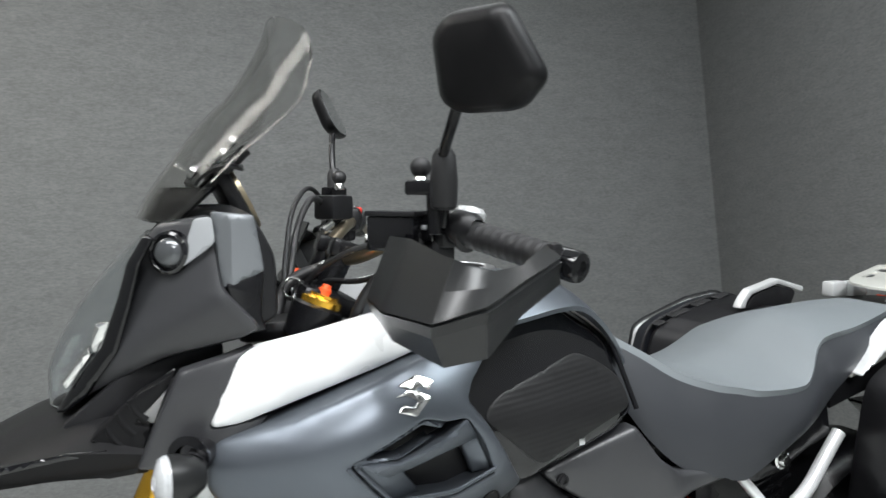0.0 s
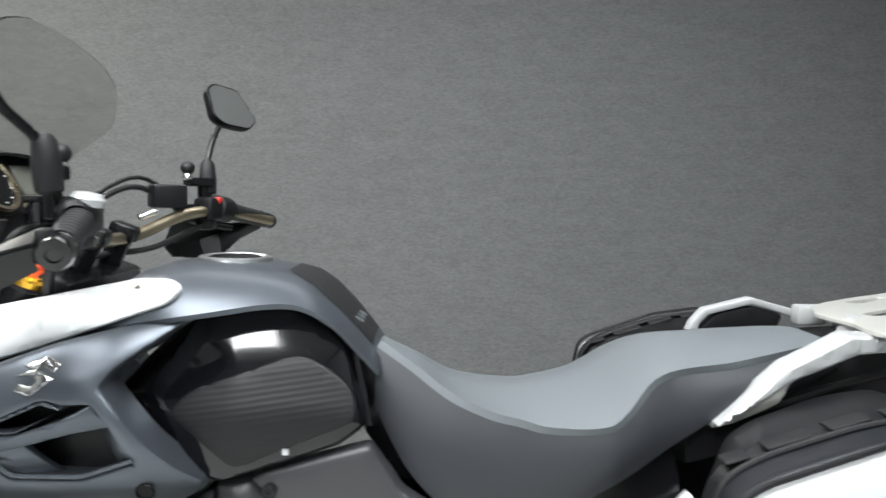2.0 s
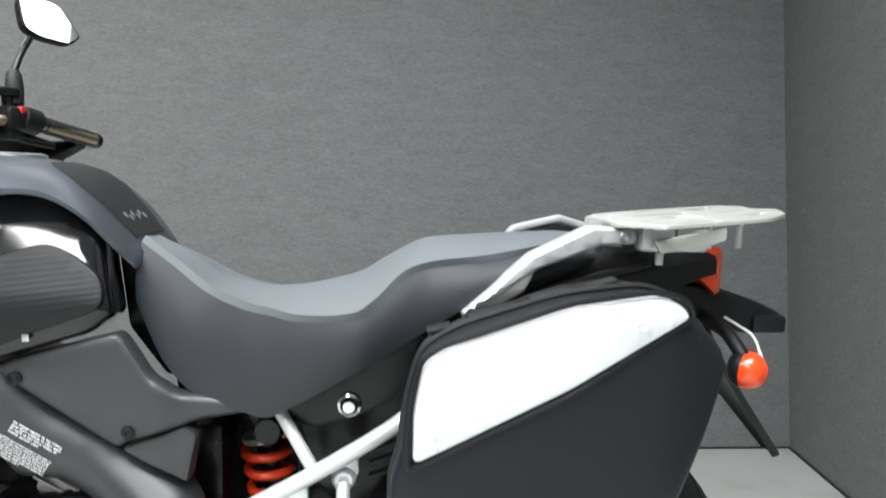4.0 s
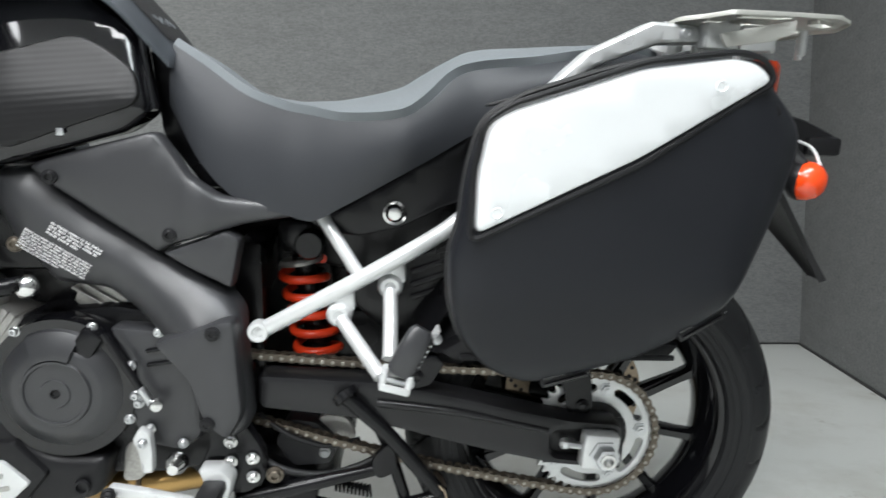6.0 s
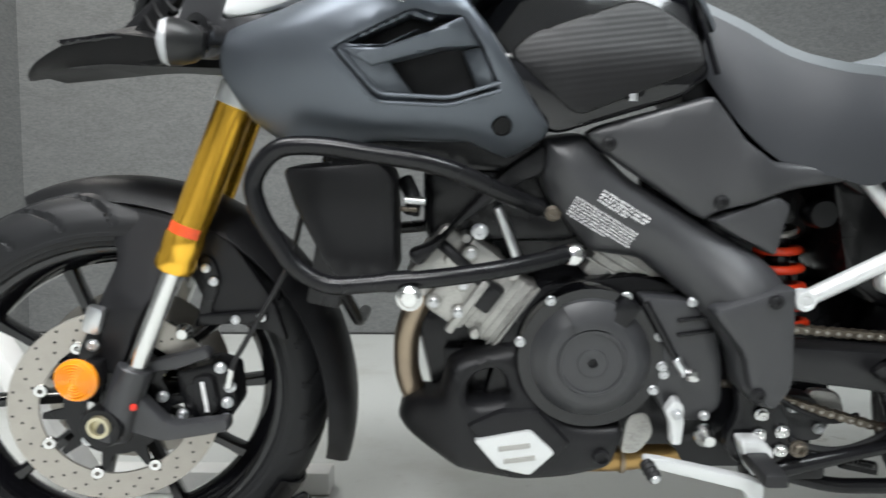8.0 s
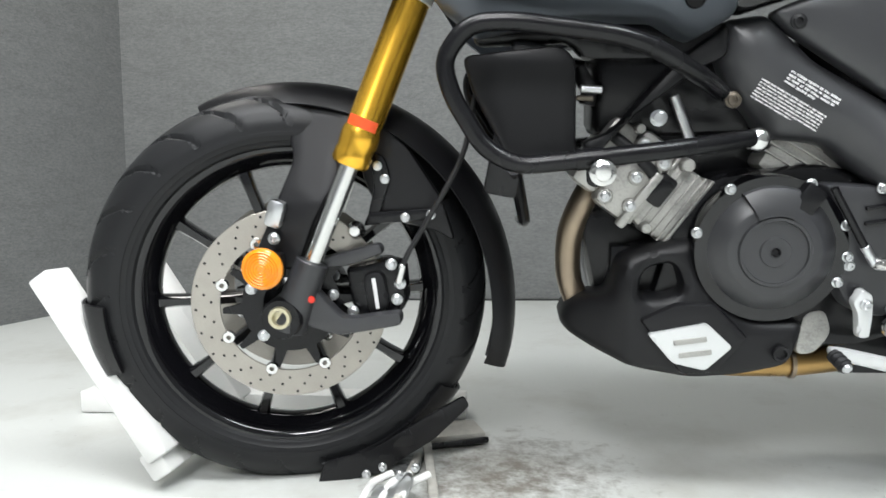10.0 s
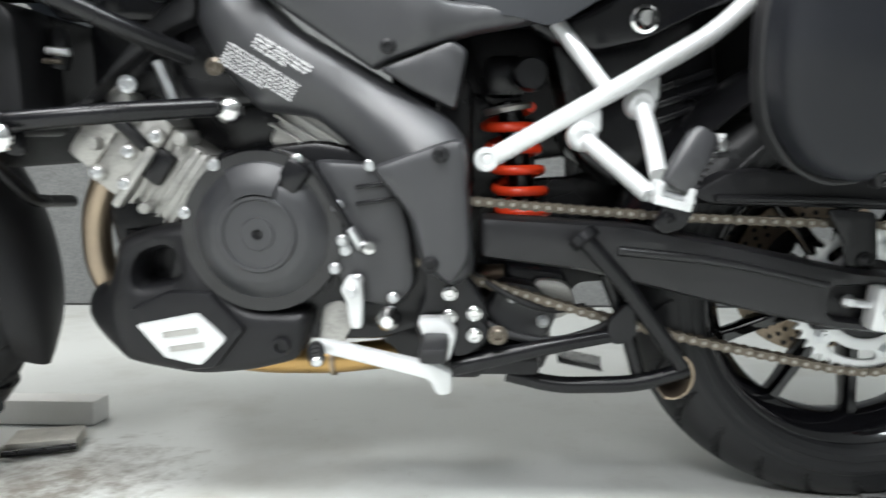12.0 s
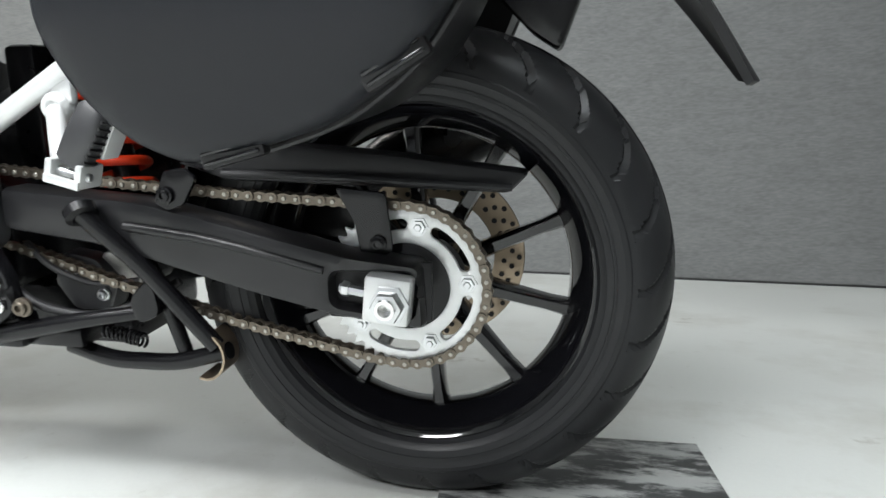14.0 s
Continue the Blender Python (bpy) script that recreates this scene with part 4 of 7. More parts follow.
part("belly_plate", panel([(0.556, 0.300), (0.642, 0.317), (0.680, 0.280), (0.642, 0.243), (0.594, 0.254)], -0.188, 0.01, 0.002, 0.02, 0.006), ALU_BRIGHT, belly, "silver belly emblem plate")
for k in range(2):
    part("plate_groove", block((0.048, 0.003, 0.008), (0.618 + 0.008 * k, -0.1885, 0.290 - 0.020 * k), 0.001, Matrix.Rotation(radians(-8), 3, "Y")), ALU, belly)
part("screw", lathe([(0, -0.002), (0.007, -0.002), (0.008, 0.003), (0.012, 0.003), (0.013, -0.002)], (0.752, -0.180, 0.268), (0, -1, 0), 20), BLACK, belly)
part("engine_lug", panel([(0.80, 0.318), (0.832, 0.325), (0.845, 0.285), (0.82, 0.25), (0.79, 0.25)], -0.132, 0.03, 0.005, 0.02), ALU, engine, "bare cast sump edge")

# gear linkage, lever, footrest and its hanger
part("shift_rod", tube([(0.805, -0.185, 0.515), (0.853, -0.185, 0.430)], 0.0055, 0), SATIN_BLACK, bike, "black gear linkage rod")
link = part("rod_end", rod((0.852, -0.185, 0.432), (0.869, -0.185, 0.404), 0.0065, seg=10), STEEL, bike)
part("ball_joint", lathe([(0, 0.012), (0.008, 0.010), (0.0105, 0.004), (0.0105, -0.006), (0, -0.006)], (0.875, -0.188, 0.406), (0.35, -0.9, 0.1), 16), CHROME, link)
arm = part("shift_arm", panel([(0.838, 0.352), (0.850, 0.372), (0.866, 0.362), (0.868, 0.330), (0.866, 0.298), (0.850, 0.298), (0.846, 0.335)], -0.196, 0.014, 0.004, 0.01, 0.006), ALU_BRIGHT, bike, "silver gear shift arm")
bolt((0.855, -0.199, 0.349), arm, 0.006)
part("arm_pivot", lathe([(0, 0.016), (0.008, 0.016), (0.010, 0.012), (0.013, 0.004), (0.016, 0.0), (0.016, -0.012), (0, -0.012)], (0.901, -0.195, 0.312), (0, -1, 0), 24), CHROME, bike, "bright pivot bolt")
lever = part("shift_lever", panel([(0.806, 0.289), (0.83, 0.286), (0.965, 0.256), (0.985, 0.246), (0.984, 0.216), (0.965, 0.214), (0.955, 0.236), (0.82, 0.270), (0.806, 0.276)], -0.215, 0.014, 0.004, 0.014, 0.008), ALU_BRIGHT, bike, "silver gear lever")
toe = part("toe_peg", tube([(0.808, -0.215, 0.281), (0.816, -0.242, 0.270)], 0.0095, 0), GRIP_RUBBER, lever, "ribbed rubber toe peg")
for k in range(3):
    u = 0.12 + 0.16 * k
    part("rib", lathe([(0.009, -0.0015), (0.011, -0.001), (0.011, 0.001), (0.009, 0.0015)], (0.808 + 0.014 * u, -0.215 - 0.047 * u, 0.281 - 0.019 * u), (0.014, -0.047, -0.019), 14), GRIP_RUBBER, toe)
part("peg_tip", lathe([(0, 0.003), (0.006, 0.002), (0.008, -0.002), (0, -0.002)], (0.816, -0.243, 0.2697), (0.014, -0.047, -0.019), 14), STEEL, toe)
hanger = part("footrest_hanger", panel([(0.945, 0.395), (0.99, 0.395), (1.03, 0.33), (1.035, 0.28), (1.0, 0.255), (0.95, 0.265), (0.93, 0.30), (0.95, 0.34)], -0.185, 0.02, 0.006, 0.02), SATIN_BLACK, bike, "black footrest hanger plate")
for x, z in ((0.982, 0.346), (1.014, 0.319), (0.981, 0.314), (1.014, 0.289)):
    part("hanger_bolt", hexbolt((x, -0.188, z), 0.0075, 0.009), CHROME, hanger)
part("hanger_bolt", hexbolt((1.045, -0.18, 0.287), 0.010, 0.010), BRASS, hanger)
peg = part("footrest", block((0.034, 0.085, 0.020), (0.965, -0.245, 0.292), 0.006), GRIP_RUBBER, hanger, "folding footrest with rubber top")
part("footrest_mount", panel([(0.940, 0.318), (0.975, 0.318), (0.992, 0.300), (0.982, 0.262), (0.962, 0.262), (0.950, 0.29)], -0.222, 0.03, 0.006, 0.02, 0.008), ALU_BRIGHT, hanger, "silver footrest bracket")
part("side_stand", tube([(0.985, -0.17, 0.240), (1.04, -0.17, 0.252), (1.12, -0.165, 0.268), (1.21, -0.15, 0.280)], lambda u: 0.014 - 0.004 * u, 0.03, 12), SATIN_BLACK, bike, "folded black side stand")
part("stand_foot", panel([(1.19, 0.30), (1.225, 0.335), (1.235, 0.28), (1.20, 0.265)], -0.165, 0.012, 0.003), SATIN_BLACK, bike)
part("stand_hinge", block((0.05, 0.04, 0.05), (1.0, -0.15, 0.245), 0.01), SATIN_BLACK, bike)

# ---- drive and rear end ----
swing = part("swingarm", panel([(1.02, 0.445), (1.221, 0.432), (1.36, 0.405), (1.50, 0.374), (1.585, 0.366), (1.59, 0.285), (1.481, 0.296), (1.334, 0.328), (1.156, 0.371), (1.02, 0.388)], lambda x, z: -0.168 - 0.012 * max(0, min(1, (x - 1.2) / 0.2)), 0.045, 0.012, 0.022, 0.012,
     holes=[[(1.475, 0.352), (1.475, 0.312), (1.576, 0.300), (1.576, 0.355)]]), ARM_BLACK, bike, "satin black box-section swingarm")
part("arm_rib", tube([(1.202, -0.169, 0.399), (1.335, -0.180, 0.387), (1.468, -0.181, 0.356)], lambda u: 0.0065 * (1 - 0.3 * u), 0.05, 10), ARM_BLACK, swing)
part("right_arm", block((0.52, 0.04, 0.07), (1.30, 0.09, 0.36), 0.015, Matrix.Rotation(radians(10), 3, "Y")), SATIN_BLACK, swing)
# added dark sheet: blocks the bright wall between chain guard and swingarm
part("arm_gap_filler", panel([(1.05, 0.475), (1.30, 0.488), (1.50, 0.452), (1.555, 0.40), (1.54, 0.352), (1.30, 0.362), (1.05, 0.39)], 0.065, 0.03, 0.008, 0.03, 0.012), SATIN_BLACK, swing)
part("slot_back", block((0.13, 0.01, 0.075), (1.53, -0.155, 0.328), 0.003), BLACK, swing)
adj = part("chain_adjuster", block((0.056, 0.03, 0.058), (1.548, -0.183, 0.326), 0.005, Matrix.Rotation(radians(6), 3, "Y")), ALU_BRIGHT, swing, "silver chain adjuster block")
part("axle_nut", lathe([(0.011, 0.006), (0.011, 0.020), (0.013, 0.022), (0.018, 0.021), (0.0195, 0.017), (0.0195, 0.007), (0.024, 0.006), (0.024, 0.0), (0, 0.0)], (1.553, -0.197, 0.324), (0, -1, 0), 6), STEEL, adj, "hexagon axle nut")
part("axle", lathe([(0.0, 0.012), (0.007, 0.012), (0.008, 0.026), (0.0115, 0.026), (0.0115, 0.0)], (1.553, -0.197, 0.324), (0, -1, 0), 20), CHROME, adj)
part("adjuster_bolt", rod((1.487, -0.18, 0.336), (1.522, -0.182, 0.331), 0.006, seg=8), STEEL, swing)
part("lock_nut", rod((1.490, -0.18, 0.3355), (1.500, -0.18, 0.334), 0.0095, seg=6), STEEL, swing)

# silencer on the far side, seen between the rear spokes
rings = []
for u, r in ((0.0, 0.030), (0.06, 0.046), (0.25, 0.058), (0.8, 0.062), (0.96, 0.058), (1.0, 0.040)):
    c = Vector((1.40, 0.165, 0.405)).lerp(Vector((1.70, 0.20, 0.565)), u)
    rings.append([c + Vector((-0.47 * math.sin(a) * r, 0.8 * math.cos(a) * r, 0.88 * math.sin(a) * r)) for a in np.linspace(0, 2 * math.pi, 28, endpoint=False)])
silencer = part("silencer", loft(rings), SATIN_BLACK, bike, "dark exhaust silencer behind the rear wheel")
part("link_pipe", tube([(1.02, 0.12, 0.30), (1.18, 0.15, 0.31), (1.32, 0.16, 0.36), (1.41, 0.166, 0.41)], 0.024, 0.06, 16), HEADER, silencer, "heat-tinted exhaust link pipe")

# chain guard and its brackets
guard = part("chain_guard", panel([(1.262, 0.478), (1.30, 0.474), (1.345, 0.500), (1.39, 0.504), (1.55, 0.487), (1.705, 0.466), (1.68, 0.440), (1.48, 0.450), (1.33, 0.456)], lambda x, z: -0.145 + 0.05 * max(0, (x - 1.35) / 0.35), 0.04, 0.008, 0.02, 0.008), BLACK, bike, "black plastic chain guard")
part("guard_lip", tube([(1.33, -0.148, 0.466), (1.48, -0.140, 0.462), (1.685, -0.112, 0.450)], 0.005, 0.02, 8), BLACK, guard)
part("rear_bracket", panel([(1.474, 0.452), (1.538, 0.446), (1.546, 0.375), (1.529, 0.366), (1.505, 0.370), (1.498, 0.41)], -0.150, 0.004, 0.0015, 0.02, 0.008), SATIN_BLACK, guard)
part("front_bracket", panel([(1.245, 0.430), (1.262, 0.470), (1.29, 0.474), (1.305, 0.462), (1.285, 0.428), (1.262, 0.42)], -0.168, 0.006, 0.002, 0.02, 0.006), SATIN_BLACK, guard)
for p in ((1.528, -0.153, 0.384), (1.263, -0.171, 0.440)):
    part("screw", hexbolt(p, 0.008, 0.006), SATIN_BLACK, guard)

# sprocket and chain
CHY, SR = -0.122, 0.101
sp = [(SR + (0.006 if k % 3 == 1 else -0.003)) for k in range(129)]
outer = [(RA[0] + r * math.cos(2 * math.pi * k / 129), RA[1] + r * math.sin(2 * math.pi * k / 129)) for k, r in enumerate(sp)]
slots = []
for k in range(5):
    mid, half = radians(41 + 72 * k), radians(20)
    arc = [(0.0865, a) for a in np.linspace(mid - half, mid + half, 12)] + [(0.0795 + 0.007 * math.cos(b), mid + half + 0.085 * math.sin(b)) for b in np.linspace(0.4, 2.74, 6)] + [(0.0725, a) for a in np.linspace(mid + half, mid - half, 12)] + [(0.0795 - 0.007 * math.cos(b), mid - half - 0.085 * math.sin(b)) for b in np.linspace(0.4, 2.74, 6)]
    slots.append([(RA[0] + r * math.cos(a), RA[1] + r * math.sin(a)) for r, a in arc])
bore = [(RA[0] + 0.056 * math.cos(a), RA[1] + 0.056 * math.sin(a)) for a in np.linspace(0, 2 * math.pi, 60, endpoint=False)]
sprocket = part("rear_sprocket", panel(outer, CHY - 0.003, 0.006, 0.0012, 0.012, 0.0004, holes=[bore, *slots]), ALU_BRIGHT, bike, "bright steel rear sprocket with slots", sharp=30)
part("sprocket_carrier", lathe([(0, 0.018), (0.025, 0.018), (0.035, 0.010), (0.058, 0.006), (0.060, -0.02), (0, -0.03)], (RA[0], CHY + 0.006, RA[1]), (0, -1, 0), 40), SATIN_BLACK, sprocket)
for k in range(5):
    a = radians(5 + 72 * k)
    part("sprocket_nut", lathe([(0, 0.009), (0.004, 0.009), (0.005, 0.007), (0.0085, 0.007), (0.009, 0.002), (0.0125, 0.002), (0.0125, 0.0)], (RA[0] + 0.079 * math.cos(a), CHY - 0.003, RA[1] + 0.079 * math.sin(a)), (0, -1, 0), 6), STEEL, sprocket)


def chain_path():
    """Chain line round both sprockets, by length."""
    fr, f = 0.048, Vector((0.955, 0, 0.418))
    r = Vector((RA[0], 0, RA[1]))
    R = SR + 0.002
    top0, top1 = f + Vector((0, 0, fr)), r + Vector((0.01, 0, R))
    bot0, bot1 = r + Vector((-0.02, 0, -R)), f + Vector((0, 0, -fr))
    pts = [top0.lerp(top1, u) + Vector((0, 0, 0.006 * math.sin(math.pi * u) * -1)) for u in np.linspace(0, 1, 30)]
    pts += [r + Vector((R * math.sin(a), 0, R * math.cos(a))) for a in np.linspace(0.12, math.pi + 0.2, 40)]
    pts += [bot0.lerp(bot1, u) + Vector((0, 0, -0.012 * math.sin(math.pi * u))) for u in np.linspace(0.03, 1, 30)]
    pts += [f + Vector((-fr * math.sin(a), 0, -fr * math.cos(a))) for a in np.linspace(0.1, math.pi - 0.1, 12)]
    return pts


def link_mesh(wide):
    """One chain link, lying along x, pins at both ends."""
    p, half = 0.0159, 0.0075 if wide else 0.0052
    bms = []
    for s in (-1, 1):
        prof = [(-p / 2 + 0.0068 * math.cos(a), 0.0068 * math.sin(a)) for a in np.linspace(math.pi * 0.5, math.pi * 1.5, 7)] + [(0, -0.0048)] + [(p / 2 + 0.0068 * math.cos(a), 0.0068 * math.sin(a)) for a in np.linspace(-math.pi * 0.5, math.pi * 0.5, 7)] + [(0, 0.0048)]
        b = bmesh.new()
        lo = [b.verts.new((x, s * half, z)) for x, z in prof]
        hi = [b.verts.new((x, s * (half + 0.0018), z)) for x, z in prof]
        b.faces.new(lo)
        b.faces.new(hi[::-1])
        for k in range(len(prof)):
            j = (k + 1) % len(prof)
            b.faces.new((lo[k], lo[j], hi[j], hi[k]))
        bms.append(b)
    if wide:
        for s in (-1, 1):
            bms.append(pin := rod((s * p / 2, -0.0112, 0), (s * p / 2, 0.0112, 0), 0.0030, seg=8, bevel=0.0006))
            for f in pin.faces:
                f.material_index = 1
    else:
        for s in (-1, 1):
            bms.append(rod((s * p / 2, -0.005, 0), (s * p / 2, 0.005, 0), 0.0051, seg=8, bevel=0.0004))
    bm = join(*bms)
    bmesh.ops.recalc_face_normals(bm, faces=bm.faces)
    me = bpy.data.meshes.new("link")
    bm.to_mesh(me)
    bm.free()
    me.materials.append(BRASS)
    me.materials.append(DISC)
    return me


pts = chain_path()
cum = [0.0]
for a, b in zip(pts, pts[1:] + pts[:1]):
    cum.append(cum[-1] + (b - a).length)
count = int(cum[-1] / 0.0159) // 2 * 2
step = cum[-1] / count
links = (link_mesh(True), link_mesh(False))
chain = part("drive_chain", lathe([(0.028, -0.004), (0.036, -0.003), (0.036, 0.003), (0.028, 0.004)], (0.955, CHY, 0.418), (0, 1, 0), 24), STEEL, bike, "greasy brass-coloured drive chain on its front sprocket")


def along(s):
    s %= cum[-1]
    k = next(i for i in range(len(pts)) if cum[i + 1] >= s)
    return pts[k].lerp(pts[(k + 1) % len(pts)], (s - cum[k]) / max(1e-9, cum[k + 1] - cum[k]))


for k in range(count):
    a, b = along(k * step), along((k + 1) * step)
    d = b - a
    ob = new("link", links[k % 2])
    ob.parent = chain
    ob.matrix_local = Matrix.Translation((a + b) / 2 + Vector((0, CHY, 0))) @ Matrix.Rotation(-math.atan2(d.z, d.x), 4, "Y")


def disc_mesh(c, y, r0, r1, t, holes, seg=120):
    return lathe([(r0, -t / 2), (r1 - 0.001, -t / 2), (r1, -t / 2 + 0.0008), (r1, t / 2 - 0.0008), (r1 - 0.001, t / 2), (r0, t / 2)], (c[0], y, c[1]), (0, 1, 0), seg, closed=True)


def drill(c, y, rows, parent, r=0.0035):
    """Dark discs laid on the face: the shade inside drilled holes, put into colour."""
    bms = []
    for radius, n, ph in rows:
        for k in range(n):
            a = 2 * math.pi * (k + ph) / n
            bms.append(lathe([(0, 0.0028), (r * 0.9, 0.0028), (r, 0.0031), (r * 1.15, 0.0026)], (c[0] + radius * math.cos(a), y, c[1] + radius * math.sin(a)), (0, -1, 0), 8))
    tagged(part("hole_shade_discs", join(*bms), BLACK, parent), kind="stuff")


# front brake discs with floating buttons
for side in (-1, 1):
    y = FWY + side * 0.072
    disc = part("brake_disc", disc_mesh(FA, y, 0.112, 0.156, 0.005, 60), DISC, front_wheel, "drilled steel brake disc")
    if side < 0:
        drill(FA, y, ((0.149, 24, 0.0), (0.137, 24, 0.33), (0.125, 24, 0.66)), disc, 0.0020)
    spider = bmesh.new()
    n = 80
    for yy in (y - 0.003, y + 0.003):
        ring_o = [spider.verts.new((FA[0] + (0.108 if (k % 8) in (0, 1) else 0.078) * math.cos(2 * math.pi * k / n), yy, FA[1] + (0.108 if (k % 8) in (0, 1) else 0.078) * math.sin(2 * math.pi * k / n))) for k in range(n)]
        ring_i = [spider.verts.new((FA[0] + 0.045 * math.cos(2 * math.pi * k / n), yy, FA[1] + 0.045 * math.sin(2 * math.pi * k / n))) for k in range(n)]
        for k in range(n):
            spider.faces.new((ring_o[k], ring_o[(k + 1) % n], ring_i[(k + 1) % n], ring_i[k]))
    part("disc_carrier", spider, SATIN_BLACK, front_wheel)
    for k in range(8):
        a = radians(25 + 45 * k)
        part("disc_button", lathe([(0.004, 0.002), (0.004, 0.006), (0.009, 0.006), (0.0105, 0.004), (0.0105, 0.0)], (FA[0] + 0.112 * math.cos(a), y - 0.002, FA[1] + 0.112 * math.sin(a)), (0, -1, 0), 16), CHROME, front_wheel)
        if k % 2 == 0:
            a = radians(10 + 72 * k / 2)
            part("disc_bolt", hexbolt((FA[0] + 0.068 * math.cos(a), y - 0.004, FA[1] + 0.068 * math.sin(a)), 0.007, 0.006), STEEL, front_wheel)
# browner than the front discs: the far side's shadow is in its colour
rdisc = part("brake_disc", disc_mesh((RA[0] + 0.008, RA[1]), RWY + 0.095, 0.085, 0.130, 0.005, 40), HEADER, rear_wheel, "drilled rear brake disc")
drill((RA[0] + 0.008, RA[1]), RWY + 0.092, ((0.122, 30, 0.0), (0.112, 30, 0.4), (0.100, 30, 0.7)), rdisc, 0.0035)
part("valve", tube([(RA[0] + 0.135, RWY, RA[1] - 0.135), (RA[0] + 0.118, RWY - 0.01, RA[1] - 0.112)], 0.0045, 0, 8), BLACK, rear_wheel)

# front caliper and carrier arms
cal = part("brake_caliper", panel([(0.088, 0.395), (0.150, 0.408), (0.182, 0.398), (0.186, 0.335), (0.155, 0.292), (0.110, 0.30), (0.095, 0.34)], -0.150, 0.05, 0.008, 0.02, 0.01), SATIN_BLACK, bike, "black four-piston brake caliper")
part("caliper_rib", panel([(0.118, 0.388), (0.152, 0.392), (0.160, 0.33), (0.126, 0.318)], -0.160, 0.012, 0.005, 0.02), BLACK, cal)
part("caliper_mark", block((0.006, 0.0012, 0.05), (0.139, -0.1612, 0.356), 0, Matrix.Rotation(radians(-6), 3, "Y")), LABEL_WHITE, cal, "illegible maker's lettering")
for x, z in ((0.169, 0.318), (0.100, 0.325), (0.178, 0.371), (0.165, 0.402), (0.172, 0.345)):
    bolt((x, -0.155, z), cal, 0.007, 0.008)
part("carrier_arm", panel([(0.030, 0.395), (0.045, 0.412), (0.150, 0.438), (0.156, 0.422), (0.10, 0.402)], -0.168, 0.02, 0.005, 0.015), COVER, cal)
part("carrier_arm", panel([(-0.02, 0.345), (0.035, 0.372), (0.052, 0.368), (0.092, 0.322), (0.184, 0.334), (0.184, 0.312), (0.082, 0.294), (0.02, 0.314)], -0.192, 0.022, 0.006, 0.015), COVER, cal)
part("sensor", lathe([(0, 0.004), (0.005, 0.003), (0.006, 0)], (0.047, -0.202, 0.357), (0, -1, 0), 12), RED, cal, "small red plug")
part("brake_hose", tube([(0.180, -0.155, 0.372), (0.187, -0.165, 0.41), (0.205, -0.16, 0.44), (0.255, -0.16, 0.52), (0.285, -0.15, 0.575), (0.30, -0.12, 0.66)], 0.0042, 0.03, 8), GRIP_RUBBER, cal)
part("hose_union", rod((0.176, -0.16, 0.372), (0.186, -0.165, 0.405), 0.006, seg=10), CHROME, cal)
part("fender_bracket", panel([(0.118, 0.460), (0.128, 0.482), (0.232, 0.488), (0.236, 0.470), (0.15, 0.464)], -0.135, 0.012, 0.003, 0.02, 0.005), SATIN_BLACK, fender, "flat metal mudguard stay")
for x, z in ((0.146, 0.556), (0.157, 0.535), (0.187, 0.474), (0.228, 0.478)):
    bolt((x, -0.138, z), fender, 0.0055, 0.005)
part("stay_plate", panel([(0.128, 0.580), (0.156, 0.572), (0.165, 0.535), (0.142, 0.475), (0.125, 0.475), (0.140, 0.53)], -0.132, 0.006, 0.002), SATIN_BLACK, fender)
part("lower_bolt", lathe([(0, 0.014), (0.008, 0.013), (0.011, 0.009), (0.013, 0.003), (0.015, 0.0), (0, -0.004)], (0.109, -0.145, 0.456), (0, -1, 0), 20), CHROME, fender, "bright round bolt")
part("bolt_pad", block((0.028, 0.02, 0.045), (-0.005, -0.190, 0.49), 0.008, Matrix.Rotation(radians(18), 3, "Y")), STEEL, fender, "bright mudguard mount plate")
bolt((-0.008, -0.196, 0.452), fender, 0.007)
refl = part("reflector", lathe([(0, 0.010), (0.026, 0.009), (0.031, 0.006), (0.032, 0.0), (0.030, -0.004), (0, -0.004)], (-0.014, -0.234, 0.413), (0, -1, 0), 40), AMBER, bike, "round amber side reflector")
for k in range(6):
    part("facet_ring", lathe([(0.004 + 0.0042 * k, 0.0098), (0.0055 + 0.0042 * k, 0.0112), (0.007 + 0.0042 * k, 0.0098)], (-0.014, -0.234, 0.413), (0, -1, 0), 32), AMBER, refl)
part("reflector_arm", block((0.03, 0.05, 0.04), (-0.010, -0.208, 0.410), 0.006), BLACK, refl)

# rear shock with its red spring
shock = part("shock_absorber", rod((1.066, 0.0, 0.60), (1.099, 0.0, 0.40), 0.019), SATIN_BLACK, bike, "rear shock absorber with a red spring")
coil = []
for k in range(150):
    u = k / 149
    a = u * 2 * math.pi * 5.2
    c = Vector((1.064, 0.0, 0.585)).lerp(Vector((1.092, 0.0, 0.42)), u)
    coil.append(c + Vector((0.036 * math.cos(a), 0.036 * math.sin(a), 0.006 * math.cos(a))))
part("spring", tube(coil, 0.0077, 0.0, 10), SPRING, shock, "bright red coil spring")
part("spring_seat", lathe([(0.018, -0.004), (0.036, -0.004), (0.038, 0.0), (0.036, 0.006), (0.018, 0.006)], (1.064, 0.0, 0.590), (0.165, 0, -1), 32), ALU, shock)
part("top_mount", block((0.06, 0.06, 0.06), (1.059, 0.0, 0.635), 0.012), SATIN_BLACK, shock)
part("preload_knob", lathe([(0, 0.012), (0.020, 0.012), (0.024, 0.006), (0.024, -0.02), (0, -0.02)], (1.092, -0.09, 0.632), (0, -1, 0), 24), SATIN_BLACK, shock, "round black preload knob")
